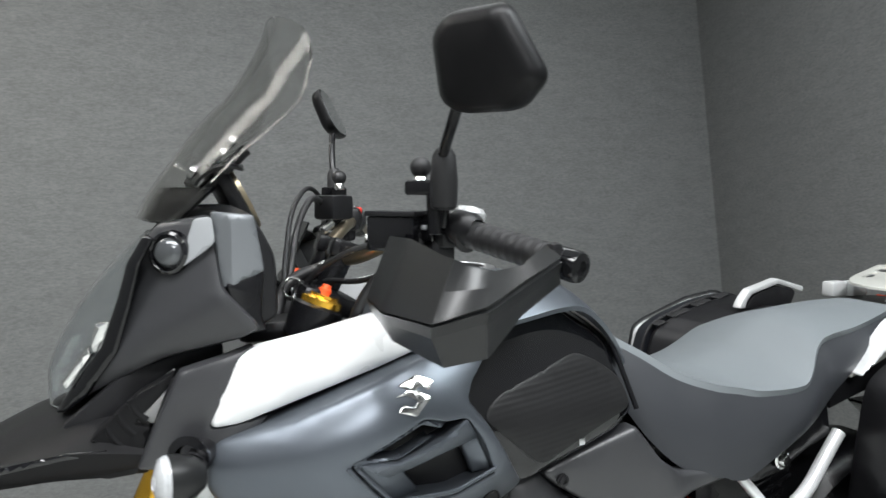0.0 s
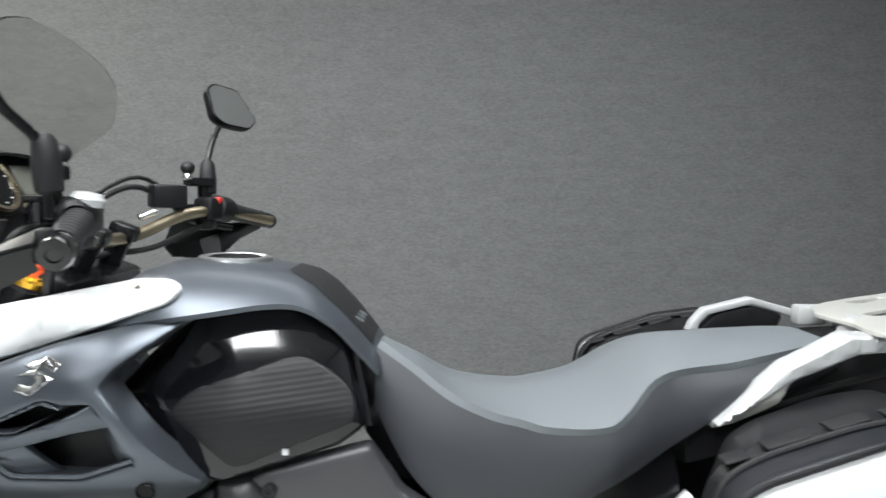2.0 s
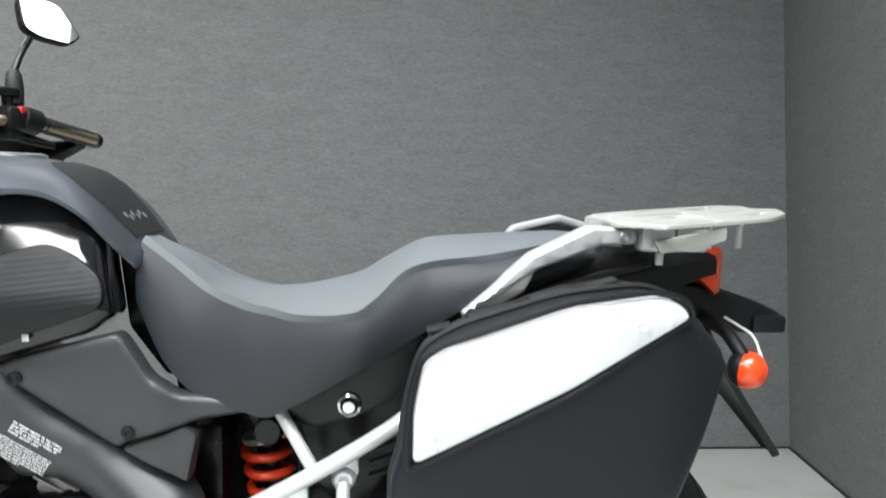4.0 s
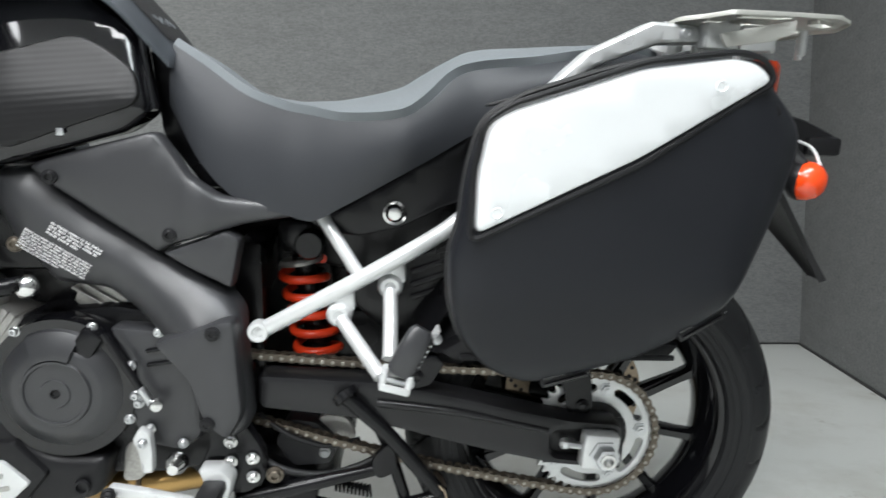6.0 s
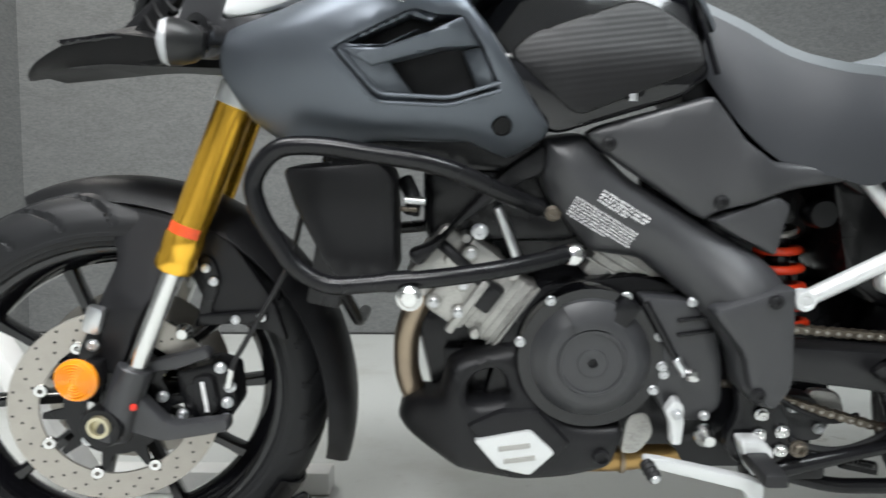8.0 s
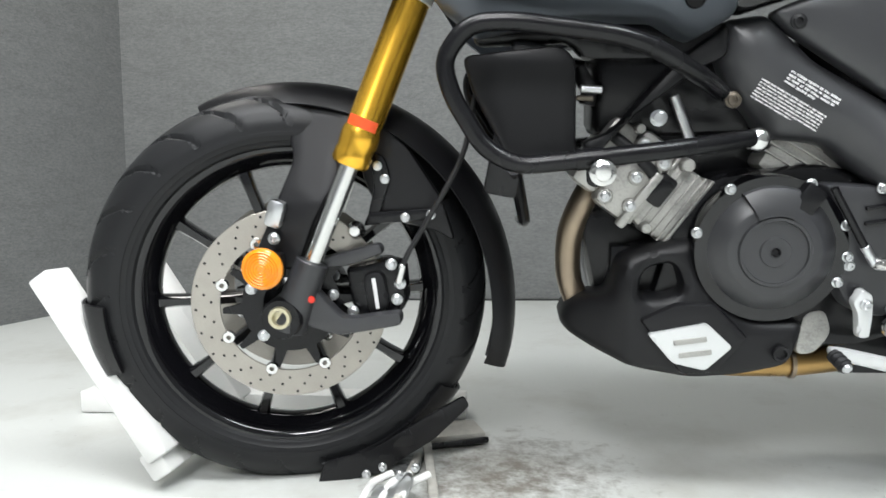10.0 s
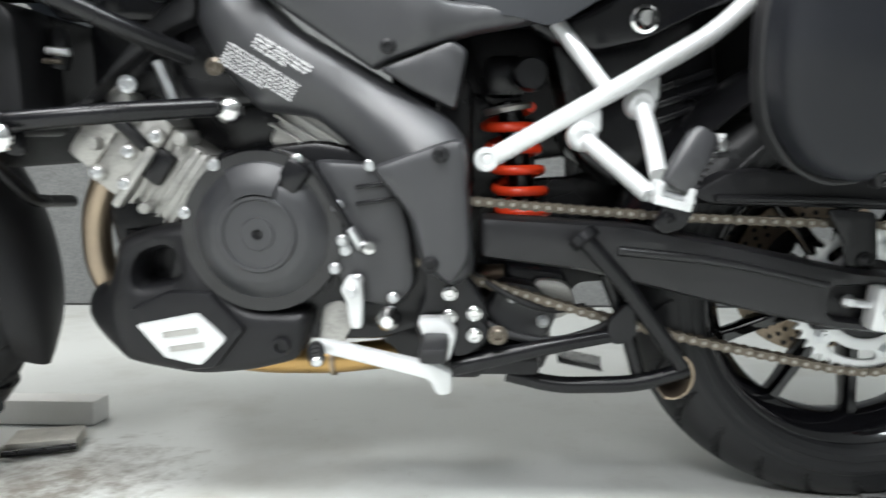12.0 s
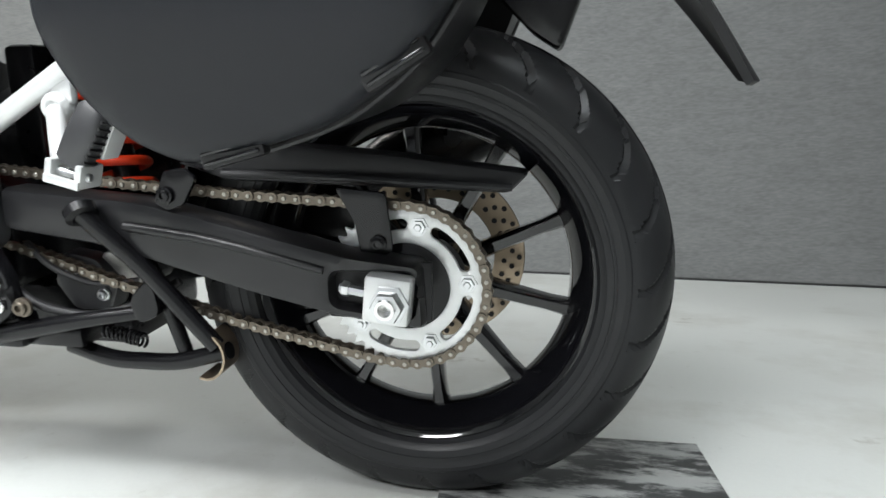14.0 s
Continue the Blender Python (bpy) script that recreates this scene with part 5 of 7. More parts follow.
part("bottom_link", panel([(1.06, 0.36), (1.15, 0.35), (1.16, 0.29), (1.06, 0.27)], -0.06, 0.05, 0.008), SATIN_BLACK, bike, "black suspension link")
part("link_plate", panel([(1.10, 0.345), (1.15, 0.34), (1.165, 0.30), (1.13, 0.28), (1.10, 0.30)], -0.09, 0.012, 0.003), ALU, bike, "bare metal linkage plate")
# added sheet, outline fitted to the view, darkens the space behind the shock
part("shock_gap_filler", panel([(1.0, 0.72), (1.27, 0.70), (1.27, 0.62), (1.18, 0.61), (1.13, 0.565), (1.10, 0.57), (1.03, 0.60)], 0.05, 0.012, 0.004, 0.03, 0.01), SATIN_BLACK, bike, "black sheet standing in for the darkness behind the shock")
part("mudguard_flap", panel([(1.60, 0.72), (1.78, 0.72), (1.758, 0.672), (1.736, 0.609), (1.700, 0.632), (1.66, 0.672)], -0.07, 0.08, 0.006, 0.03, 0.01), SATIN_BLACK, bike, "black inner rear mudguard edge")
# added black sheet in place of the shade behind the spring
part("swing_shade", panel([(1.0, 0.62), (1.10, 0.60), (1.115, 0.50), (1.10, 0.43), (1.0, 0.43)], 0.07, 0.01, 0.004, 0.03, 0.01), SATIN_BLACK, bike, "black sheet standing in for the shade behind the spring")
# added backdrop for the dark far side; its hole is cut to the view
part("far_side_backdrop", panel([(0.86, 0.75), (0.96, 0.735), (1.265, 0.70), (1.262, 0.588), (1.34, 0.50), (1.34, 0.30), (1.20, 0.29), (1.16, 0.25), (0.96, 0.22), (0.90, 0.40)], 0.12, 0.02, 0.008, 0.03, 0.01, holes=[[(1.112, 0.505), (1.17, 0.512), (1.172, 0.452), (1.116, 0.440)]]), SATIN_BLACK, bike, "black sheet standing in for the dark far side, cut to the view")
part("dark_cross", block((0.05, 0.16, 0.22), (0.985, 0.02, 0.52), 0.01), SATIN_BLACK, bike, "black frame cross member")

# subframe cover, inner guard, passenger footrest hanger
sub = part("subframe_cover", panel([(1.05, 0.706), (1.14, 0.696), (1.22, 0.742), (1.345, 0.815), (1.36, 0.72), (1.30, 0.70), (1.235, 0.668), (1.17, 0.655), (1.12, 0.665)], -0.148, 0.03, 0.006, 0.022, 0.008), SATIN_BLACK, bike, "black subframe side cover")
part("seat_bolt", lathe([(0, 0.012), (0.009, 0.011), (0.012, 0.007), (0.014, 0.002), (0.018, 0.0), (0, -0.002)], (1.228, -0.154, 0.692), (0, -1, 0), 24), CHROME, sub, "bright round bolt")
part("rear_hugger", arc_skin(RA[0], RA[1], RWY, radians(92), radians(168), 24, lambda u: 0.352, lambda u: 0.085, 0.03, 0.004), SATIN_BLACK, bike, "black inner rear mudguard")
part("battery_box", panel([(1.12, 0.68), (1.34, 0.74), (1.36, 0.60), (1.29, 0.50), (1.22, 0.47), (1.16, 0.52)], -0.06, 0.16, 0.012, 0.04), SATIN_BLACK, bike, "dark plastic undertray")
for k in range(4):
    part("tray_rib", block((0.10, 0.008, 0.010), (1.30, -0.064, 0.62 - 0.022 * k), 0.003, Matrix.Rotation(radians(-18), 3, "Y")), SATIN_BLACK, bike)
hang = part("passenger_hanger", tube([(1.029, -0.180, 0.517), (1.18, -0.190, 0.600), (1.255, -0.185, 0.642), (1.31, -0.165, 0.672), (1.37, -0.155, 0.725)], 0.0125, 0.04, 16), ALU_BRIGHT, bike, "silver tubular passenger footrest hanger")
part("upper_stay", rod((1.180, -0.186, 0.600), (1.118, -0.150, 0.690), 0.010), ALU_BRIGHT, hang)
part("end_boss", lathe([(0, 0.004), (0.007, 0.004), (0.009, 0.008), (0.014, 0.008), (0.016, 0.004), (0.016, -0.012), (0, -0.012)], (1.029, -0.186, 0.519), (0, -1, 0), 24), ALU_BRIGHT, hang)
for x, y, z in ((1.148, -0.193, 0.547), (1.222, -0.176, 0.586)):
    part("lug", lathe([(0, 0.006), (0.006, 0.006), (0.008, 0.009), (0.013, 0.009), (0.017, 0.005), (0.019, 0.0), (0.019, -0.016), (0, -0.016)], (x, y, z), (0, -1, 0), 24), ALU_BRIGHT, hang)
    part("lug_web", block((0.030, 0.014, 0.032), (x + 0.008, y + 0.006, z + 0.020), 0.005), ALU_BRIGHT, hang)
part("leg", tube([(1.152, -0.200, 0.542), (1.178, -0.232, 0.516), (1.212, -0.272, 0.482)], 0.0105, 0.01, 12), ALU_BRIGHT, hang)
part("leg", tube([(1.222, -0.184, 0.580), (1.224, -0.222, 0.545), (1.224, -0.262, 0.504)], 0.0105, 0.01, 12), ALU_BRIGHT, hang)
# the fork at the end of the hanger: two cheeks and a cross web, with the peg folded up between them
cant = Matrix.Rotation(radians(14), 3, "Y")
fork_end = part("fork_end", block((0.040, 0.010, 0.024), (1.232, -0.270, 0.484), 0.003, cant), ALU_BRIGHT, hang)
part("fork_cheek", block((0.009, 0.036, 0.026), (1.216, -0.282, 0.486), 0.003, cant), ALU_BRIGHT, fork_end)
part("fork_cheek", block((0.009, 0.036, 0.026), (1.250, -0.282, 0.478), 0.003, cant), ALU_BRIGHT, fork_end)
part("fork_plate", block((0.042, 0.006, 0.010), (1.231, -0.299, 0.474), 0.002, cant), ALU_BRIGHT, fork_end)
part("pivot_pin", rod((1.209, -0.288, 0.487), (1.258, -0.288, 0.476), 0.005), STEEL, fork_end)
base, top = Vector((1.236, -0.286, 0.490)), Vector((1.270, -0.278, 0.552))
axis = (top - base).normalized()
fore = Vector((1, 0, 0)) - axis * axis.x
fore.normalize()
out = axis.cross(fore)
rings = []
for u, w, d in ((0, 0.013, 0.009), (0.06, 0.018, 0.012), (0.5, 0.019, 0.013), (0.9, 0.017, 0.012), (1.0, 0.012, 0.009)):
    rings.append([base.lerp(top, u) + fore * w * math.copysign(abs(math.cos(a)) ** 0.6, math.cos(a)) + out * d * math.copysign(abs(math.sin(a)) ** 0.6, math.sin(a)) for a in np.linspace(0, 2 * math.pi, 24, endpoint=False)])
fold = part("passenger_footrest", loft(rings), COVER, hang, "folded charcoal passenger footrest")
for k in range(7):
    c = base.lerp(top, 0.16 + 0.11 * k) + fore * 0.0175
    part("tread_bar", tube([c + out * 0.010, c + fore * 0.003, c - out * 0.010], 0.0018, 0, 6), GRIP_RUBBER, fold)
edge_strip = part("footrest_edge", block((0.006, 0.028, 0.062), (1.276, -0.262, 0.522), 0.002, Matrix.Rotation(radians(29), 3, "Y")), ALU_BRIGHT, fold, "bright metal footrest edge")
part("edge_bolt", lathe([(0, 0.007), (0.006, 0.006), (0.008, 0.003), (0.008, 0.0)], (1.287, -0.277, 0.537), (0.3, -1, 0.1), 16), STEEL, edge_strip)

# centre stand, folded
cs = part("centre_stand", tube([(1.155, -0.185, 0.418), (1.175, -0.180, 0.395), (1.215, -0.165, 0.350), (1.30, -0.145, 0.235)], 0.012, 0.03, 14), SATIN_BLACK, bike, "folded black tubular centre stand")
part("pivot_ring", lathe([(0.012, -0.008), (0.020, -0.006), (0.020, 0.006), (0.012, 0.008)], (1.155, -0.185, 0.418), (0.5, -0.3, -0.6), 20), SATIN_BLACK, cs)
part("inner_leg", tube([(1.195, -0.13, 0.36), (1.22, -0.13, 0.30), (1.245, -0.13, 0.215)], 0.010, 0.02, 12), SATIN_BLACK, cs)
part("cross_tube", tube([(1.06, -0.12, 0.212), (1.13, -0.13, 0.198), (1.24, -0.14, 0.205), (1.315, -0.14, 0.228)], 0.012, 0.03, 12), SATIN_BLACK, cs)
part("stand_shoe", thicken(loft([[Vector((1.285 + 0.030 * math.cos(a), yy, 0.222 + 0.034 * math.sin(a))) for a in np.linspace(-1.9, 1.3, 10)] for yy in (-0.155, -0.105)], cap=False, closed=False), 0.003), HEADER, cs, "worn curved stand shoe showing bare brown metal")
scoil = [Vector((1.13 + 0.06 * u, -0.14 + 0.009 * math.sin(u * 60), 0.246 - 0.012 * u + 0.009 * math.cos(u * 60))) for u in np.linspace(0, 1, 90)]
part("return_spring", tube(scoil, 0.0022, 0, 6), SATIN_BLACK, cs)
part("hose", tube([(0.995, -0.15, 0.315), (1.05, -0.165, 0.285), (1.12, -0.155, 0.268), (1.19, -0.14, 0.285), (1.24, -0.12, 0.315)], 0.006, 0.04, 10), GRIP_RUBBER, bike, "black hose below the swingarm")
part("hose", tube([(1.01, -0.12, 0.36), (1.06, -0.14, 0.33), (1.12, -0.13, 0.305), (1.17, -0.11, 0.31)], 0.0045, 0.04, 8), GRIP_RUBBER, bike, "black hose below the swingarm")
part("pivot_casting", panel([(1.05, 0.345), (1.10, 0.338), (1.135, 0.30), (1.12, 0.262), (1.06, 0.258), (1.03, 0.30)], -0.105, 0.03, 0.006, 0.02, 0.01), COVER, bike, "black pivot casting")
for x, z in ((1.068, 0.322), (1.112, 0.286)):
    part("casting_bolt", hexbolt((x, -0.109, z), 0.007, 0.007), STEEL, bike)
part("stand_hinge", block((0.09, 0.05, 0.03), (1.06, -0.13, 0.235), 0.008), SATIN_BLACK, cs)

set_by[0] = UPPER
# ---- nose, screen, cockpit ----
def nose_y(x, z):
    return -0.042 - 0.64 * x


def both(name, make, mat, parent, label="", y=0.0):
    a = part(name, make(), mat, parent, label)
    part(name, mirrored(make(), y), mat, parent, label)
    return a


NOSE = [(0.176, 1.143), (0.237, 1.155), (0.247, 1.067), (0.290, 1.020), (0.268, 1.006), (0.180, 0.978), (0.115, 0.940), (0.054, 0.900), (0.076, 0.930), (0.117, 0.990), (0.135, 1.047), (0.146, 1.095), (0.160, 1.122)]


def crease(x, z):
    """A fold across the flank: the upper facet leans in above it, the lower one tucks under."""
    over = (z - 0.991) - 0.62 * (x - 0.141)
    return 0.30 * over if over > 0 else -0.16 * over


nose = both("upper_fairing", lambda: panel(NOSE, nose_y, 0.02, 0.008, 0.011, 0.010, bulge=0.002, relief=crease), COVER, bike, "satin charcoal upper fairing flank")
both("fairing_corner", lambda: panel([(0.236, 1.158), (0.284, 1.154), (0.296, 1.086), (0.262, 1.070), (0.245, 1.066), (0.243, 1.10)], lambda x, z: -0.197 + (0.10 * (x - 0.258) if x > 0.258 else 1.1 * (0.258 - x)), 0.02, 0.004, 0.006, 0.004), CORNER_GREY, bike, "matt grey fairing corner")
both("corner_rear", lambda: panel([(0.250, 1.072), (0.296, 1.086), (0.292, 1.03), (0.300, 1.012), (0.268, 1.008)], lambda x, z: -0.198 + 0.15 * (x - 0.25), 0.03, 0.006, 0.015, 0.006), SATIN_BLACK, bike)
# position lamp: a round lens sunk into the fairing
lamp_c = Vector((0.188, -0.150, 1.108))
lamp_n = Vector((-0.54, -0.84, 0.05)).normalized()
pos_lamp = part("position_lamp", lathe([(0, 0.010), (0.010, 0.009), (0.016, 0.006), (0.020, -0.002), (0, -0.002)], lamp_c, lamp_n, 32), LAMP_LENS, bike, "round position lamp in the fairing")
part("lamp_rim", lathe([(0.020, -0.004), (0.0205, 0.002), (0.0225, 0.004), (0.026, 0.002), (0.028, -0.006)], lamp_c, lamp_n, 32), GLOSS_BLACK, pos_lamp)
part("lamp_shade", panel([(0.194, 1.084), (0.206, 1.113), (0.217, 1.149), (0.237, 1.152), (0.240, 1.121), (0.215, 1.10)], lambda x, z: nose_y(x, z) - 0.010 + crease(x, z), 0.010, 0.002, 0.012, 0.006), LAMP_GREY, pos_lamp, "pale grey triangular lamp surround")

# added fillers that keep the gap between nose and cowl dark
both("nose_gap_filler", lambda: panel([(0.06, 0.895), (0.13, 0.955), (0.25, 0.995), (0.255, 0.90), (0.15, 0.862), (0.07, 0.868)], -0.120, 0.01, 0.004), BLACK, bike, "black filler closing the gap between nose and cowl")
# headlamp: bulging clear lens over a reflector bowl
LENS = [(0.898, 0.036, 0.052, 0.036), (0.94, 0.036, 0.078, 0.07), (0.97, 0.044, 0.098, 0.092), (1.025, 0.072, 0.125, 0.108), (1.07, 0.104, 0.140, 0.108), (1.105, 0.135, 0.153, 0.100), (1.125, 0.158, 0.165, 0.085)]
rings, bowl = [], []
for i in range(25):
    z = 0.898 + 0.227 * i / 24
    xc, xr, w = spline(LENS, z)
    rings.append([Vector((xc + (xr - xc) * abs(v) ** 2.2, w * v, z)) for v in np.linspace(-1, 1, 21)])
    bowl.append([Vector((xr + 0.035 * (1 - v * v), w * v * 0.97, z)) for v in np.linspace(-1, 1, 21)])
head = part("headlamp", loft(bowl, cap=False, closed=False), CHROME, bike, "stacked headlamp under a clear lens")
part("lens", thicken(loft(rings, cap=False, closed=False), -0.003), CLEAR, head, "clear curved headlamp lens")
for s in (-1, 1):
    part("lamp_bezel", panel([(0.066, 0.905), (0.088, 0.925), (0.128, 0.985), (0.145, 1.047), (0.156, 1.094), (0.172, 1.126), (0.160, 1.130), (0.140, 1.095), (0.128, 1.05), (0.108, 0.992), (0.070, 0.935), (0.050, 0.902)], lambda x, z: nose_y(x, z) - 0.004, 0.03, 0.005, 0.015, 0.006) if s < 0 else mirrored(panel([(0.066, 0.905), (0.128, 0.985), (0.145, 1.047), (0.172, 1.126), (0.140, 1.095), (0.108, 0.992), (0.050, 0.902)], nose_y, 0.03, 0.005), 0.0), GLOSS_BLACK, head)
# two chrome strips made in the shape of the headlamp's bright reflections
part("reflection_strip", panel([(0.101, 1.019), (0.117, 1.021), (0.115, 1.002), (0.100, 0.982), (0.096, 0.992)], -0.108, 0.012, 0.002, 0.02, 0.002), CHROME, head, "chrome strip standing in for a streak of reflected light")
part("reflection_strip", panel([(0.092, 0.990), (0.095, 0.979), (0.066, 0.936), (0.061, 0.946)], lambda x, z: -0.095 - 0.2 * (x - 0.07), 0.012, 0.002, 0.02, 0.002), CHROME, head, "chrome strip standing in for a streak of reflected light")
for s, z in ((0, 0.955), (0, 1.05)):
    part("projector", lathe([(0, 0.02), (0.02, 0.016), (0.03, 0.004), (0.032, -0.01), (0, -0.01)], (0.150 if z > 1 else 0.125, 0.0, z), (-1, 0, 0.1), 28), CHROME, head)
part("nose_bridge", block((0.07, 0.20, 0.03), (0.20, 0, 1.135), 0.012, Matrix.Rotation(radians(-25), 3, "Y")), SATIN_BLACK, bike)

# beak: a flat duck-bill with a raised spine
BEAK = [(-0.100, 0.830, 0.052, 0.828, 0.824), (-0.082, 0.840, 0.078, 0.836, 0.828), (-0.046, 0.858, 0.112, 0.850, 0.834), (0.013, 0.884, 0.138, 0.872, 0.842), (0.06, 0.899, 0.145, 0.882, 0.845), (0.11, 0.914, 0.150, 0.880, 0.843), (0.16, 0.915, 0.150, 0.872, 0.842)]
rings = []
for i in range(27):
    x = -0.100 + 0.260 * i / 26
    zc, w, ze, zb = spline(BEAK, x)
    top = [Vector((x, -0.03 + w * v, ze + (zc - ze) * (1 - abs(v) ** 2.5))) for v in np.linspace(-1, 1, 15)]
    rings.append(top + [Vector((x, -0.03 + w * 0.97, (ze + zb) / 2)), Vector((x, -0.03 + w * 0.86, zb)), Vector((x, -0.03, zb + 0.006)), Vector((x, -0.03 - w * 0.86, zb)), Vector((x, -0.03 - w * 0.97, (ze + zb) / 2))])
beak = part("beak", loft(rings), BEAK_BLACK, bike, "black beak under the headlamp", sharp=45)
part("beak_slot", panel([(0.000, 0.874), (0.075, 0.884), (0.118, 0.882), (0.116, 0.876), (0.075, 0.876), (0.006, 0.867)], lambda x, z: -0.174 - 0.05 * (x - 0.02), 0.01, 0.002, 0.02, 0.002), GLOSS_BLACK, beak)
both("nose_cowl", lambda: panel([(0.197, 0.969), (0.284, 0.996), (0.262, 0.972), (0.229, 0.900), (0.298, 0.909), (0.262, 0.874), (0.212, 0.850), (0.148, 0.855), (0.168, 0.905)], lambda x, z: -0.206 + 0.22 * max(0, 0.25 - x) + 0.12 * max(0, z - 0.93), 0.022, 0.005, 0.02, 0.006), COVER, bike, "charcoal side cowl below the fairing")
ribbed = both("nose_duct", lambda: panel([(0.152, 0.944), (0.192, 0.966), (0.182, 0.945), (0.147, 0.907), (0.164, 0.903), (0.148, 0.846), (0.117, 0.842), (0.064, 0.853), (0.104, 0.897)], lambda x, z: -0.176 + 0.2 * max(0, 0.17 - x), 0.02, 0.003, 0.012, 0.003), BEAK_BLACK, bike, "black ribbed duct panel in the nose")
for k in range(5):
    u = k / 4
    c = Vector((0.098 + 0.052 * u, 0, 0.862 + 0.060 * u))
    part("duct_rib", tube([(c.x - 0.008, -0.173 + 0.2 * (0.178 - c.x), c.z + 0.014), (c.x - 0.002, -0.1735 + 0.2 * (0.172 - c.x), c.z), (c.x + 0.010, -0.173 + 0.2 * (0.160 - c.x), c.z - 0.012)], 0.0045, 0.01, 8), BEAK_BLACK, ribbed)
# brightness of the wall beyond the gap, put into a white strip
part("gap_light_strip", panel([(0.130, 0.895), (0.170, 0.895), (0.192, 0.960), (0.176, 0.950)], -0.136, 0.008, 0.001, 0.02, 0.001), LABEL_WHITE, bike, "white strip standing in for the bright wall beyond the duct gap")

# front indicators
for s in (-1, 1):
    def side(v):
        return Vector((v[0], s * abs(v[1]), v[2]))
    place, axis = side((0.184, -0.252, 0.866)), Vector((-0.93, s * 0.20, 0.04))
    ind = part("front_indicator", lathe([(0, -0.038), (0.015, -0.037), (0.023, -0.026), (0.0275, -0.010), (0.0285, 0.0), (0.0285, 0.002), (0, 0.002)], place, axis, 32), GUARD, bike, "charcoal front indicator with a clear lens")
    lens = part("lens", lathe([(0.028, 0.0), (0.028, 0.005), (0.023, 0.011), (0.012, 0.015), (0, 0.016)], place, axis, 32), FROST, ind, "clear ribbed lens")
    for k in range(4):
        part("lens_rib", lathe([(0.006 + 0.006 * k, 0.0125 - 0.0018 * k), (0.0075 + 0.006 * k, 0.0165 - 0.0022 * k), (0.009 + 0.006 * k, 0.0120 - 0.0020 * k)], place, axis, 28), FROST, lens)
    part("stalk", tube([side((0.232, -0.185, 0.880)), side((0.212, -0.236, 0.874))], 0.015, 0, 12, flat=0.7), BLACK, ind)
    part("grommet", lathe([(0.014, -0.004), (0.024, -0.003), (0.026, 0.003), (0.016, 0.006)], side((0.206, -0.222, 0.878)), Vector((-0.5, s * 0.85, 0.0)), 20), GLOSS_BLACK, ind)

# windscreen
SCREEN = [(1.145, 0.148, 0.192, 0.120), (1.176, 0.162, 0.222, 0.150), (1.225, 0.195, 0.270, 0.176), (1.285, 0.240, 0.334, 0.204), (1.314, 0.268, 0.347, 0.201), (1.358, 0.298, 0.356, 0.187), (1.392, 0.316, 0.352, 0.148), (1.415, 0.325, 0.341, 0.095), (1.430, 0.329, 0.332, 0.03)]
rings = []
for i in range(33):
    z = 1.145 + 0.285 * i / 32
    xc, xe, w = spline(SCREEN, z)
    rings.append([Vector((xc + (xe - xc) * abs(v) ** 1.8, w * v, z)) for v in np.linspace(-1, 1, 29)])
screen = part("windscreen", thicken(loft(rings, cap=False, closed=False), 0.004), SMOKE, bike, "tall smoked windscreen")
part("screen_base", thicken(loft([[r[k] + Vector((0.004, 0, -0.002)) for k in range(29)] for r in rings[:6]], cap=False, closed=False), 0.005), GLOSS_BLACK, screen)
for s in (-1, 1):
    part("screen_bracket", tube([(0.235, s * 0.10, 1.185), (0.262, s * 0.105, 1.215), (0.285, s * 0.105, 1.238)], 0.008, 0.01, 10), BLACK, screen)
    part("screen_knob", lathe([(0, 0.010), (0.008, 0.008), (0.011, 0.0), (0, -0.004)], (0.222, s * 0.098, 1.205), (-0.8, s * -0.1, 0.5), 16), CHROME, screen)
    part("screen_knob", lathe([(0, 0.010), (0.008, 0.008), (0.011, 0.0), (0, -0.004)], (0.270, s * 0.104, 1.245), (-0.8, s * -0.1, 0.5), 16), CHROME, screen)

# dash: hood, instrument, inner panels
dash = part("dashboard", loft([[Vector((x, y, z)) for y, z in ((-w, z0), (-w, z1 - 0.02), (-w * 0.8, z1), (w * 0.8, z1), (w, z1 - 0.02), (w, z0))] for x, w, z0, z1 in ((0.19, 0.11, 1.04, 1.150), (0.225, 0.15, 1.02, 1.165), (0.262, 0.165, 1.01, 1.165), (0.285, 0.160, 1.01, 1.155))]), BLACK, bike, "black dashboard housing")
tilt = Matrix.Rotation(radians(62), 3, "Y")
inst = part("instrument", block((0.112, 0.215, 0.022), (0.268, -0.005, 1.175), 0.010, tilt), BLACK, dash, "instrument cluster with a round dial")
dial_n = tilt @ Vector((0, 0, 1))
dial_c = Vector((0.268, -0.055, 1.172)) + dial_n * 0.012
part("dial_rim", lathe([(0.044, 0.0), (0.046, 0.006), (0.051, 0.006), (0.053, 0.0)], dial_c, dial_n, 40), BARE_BAR, inst, "pale metal dial ring")
part("dial_face", lathe([(0, 0.001), (0.045, 0.001)], dial_c, dial_n, 32), GLOSS_BLACK, inst)
for k in range(9):
    a = radians(-130 + 32 * k)
    up = dial_n.orthogonal().normalized()
    sd = dial_n.cross(up)
    part("dial_mark", block((0.002, 0.006, 0.001), dial_c + dial_n * 0.002 + (up * math.cos(a) + sd * math.sin(a)) * 0.038, 0, tilt), LABEL_WHITE, inst)
part("needle", block((0.026, 0.002, 0.001), dial_c + dial_n * 0.003 + tilt @ Vector((-0.01, 0, 0)), 0, tilt), RED, inst)
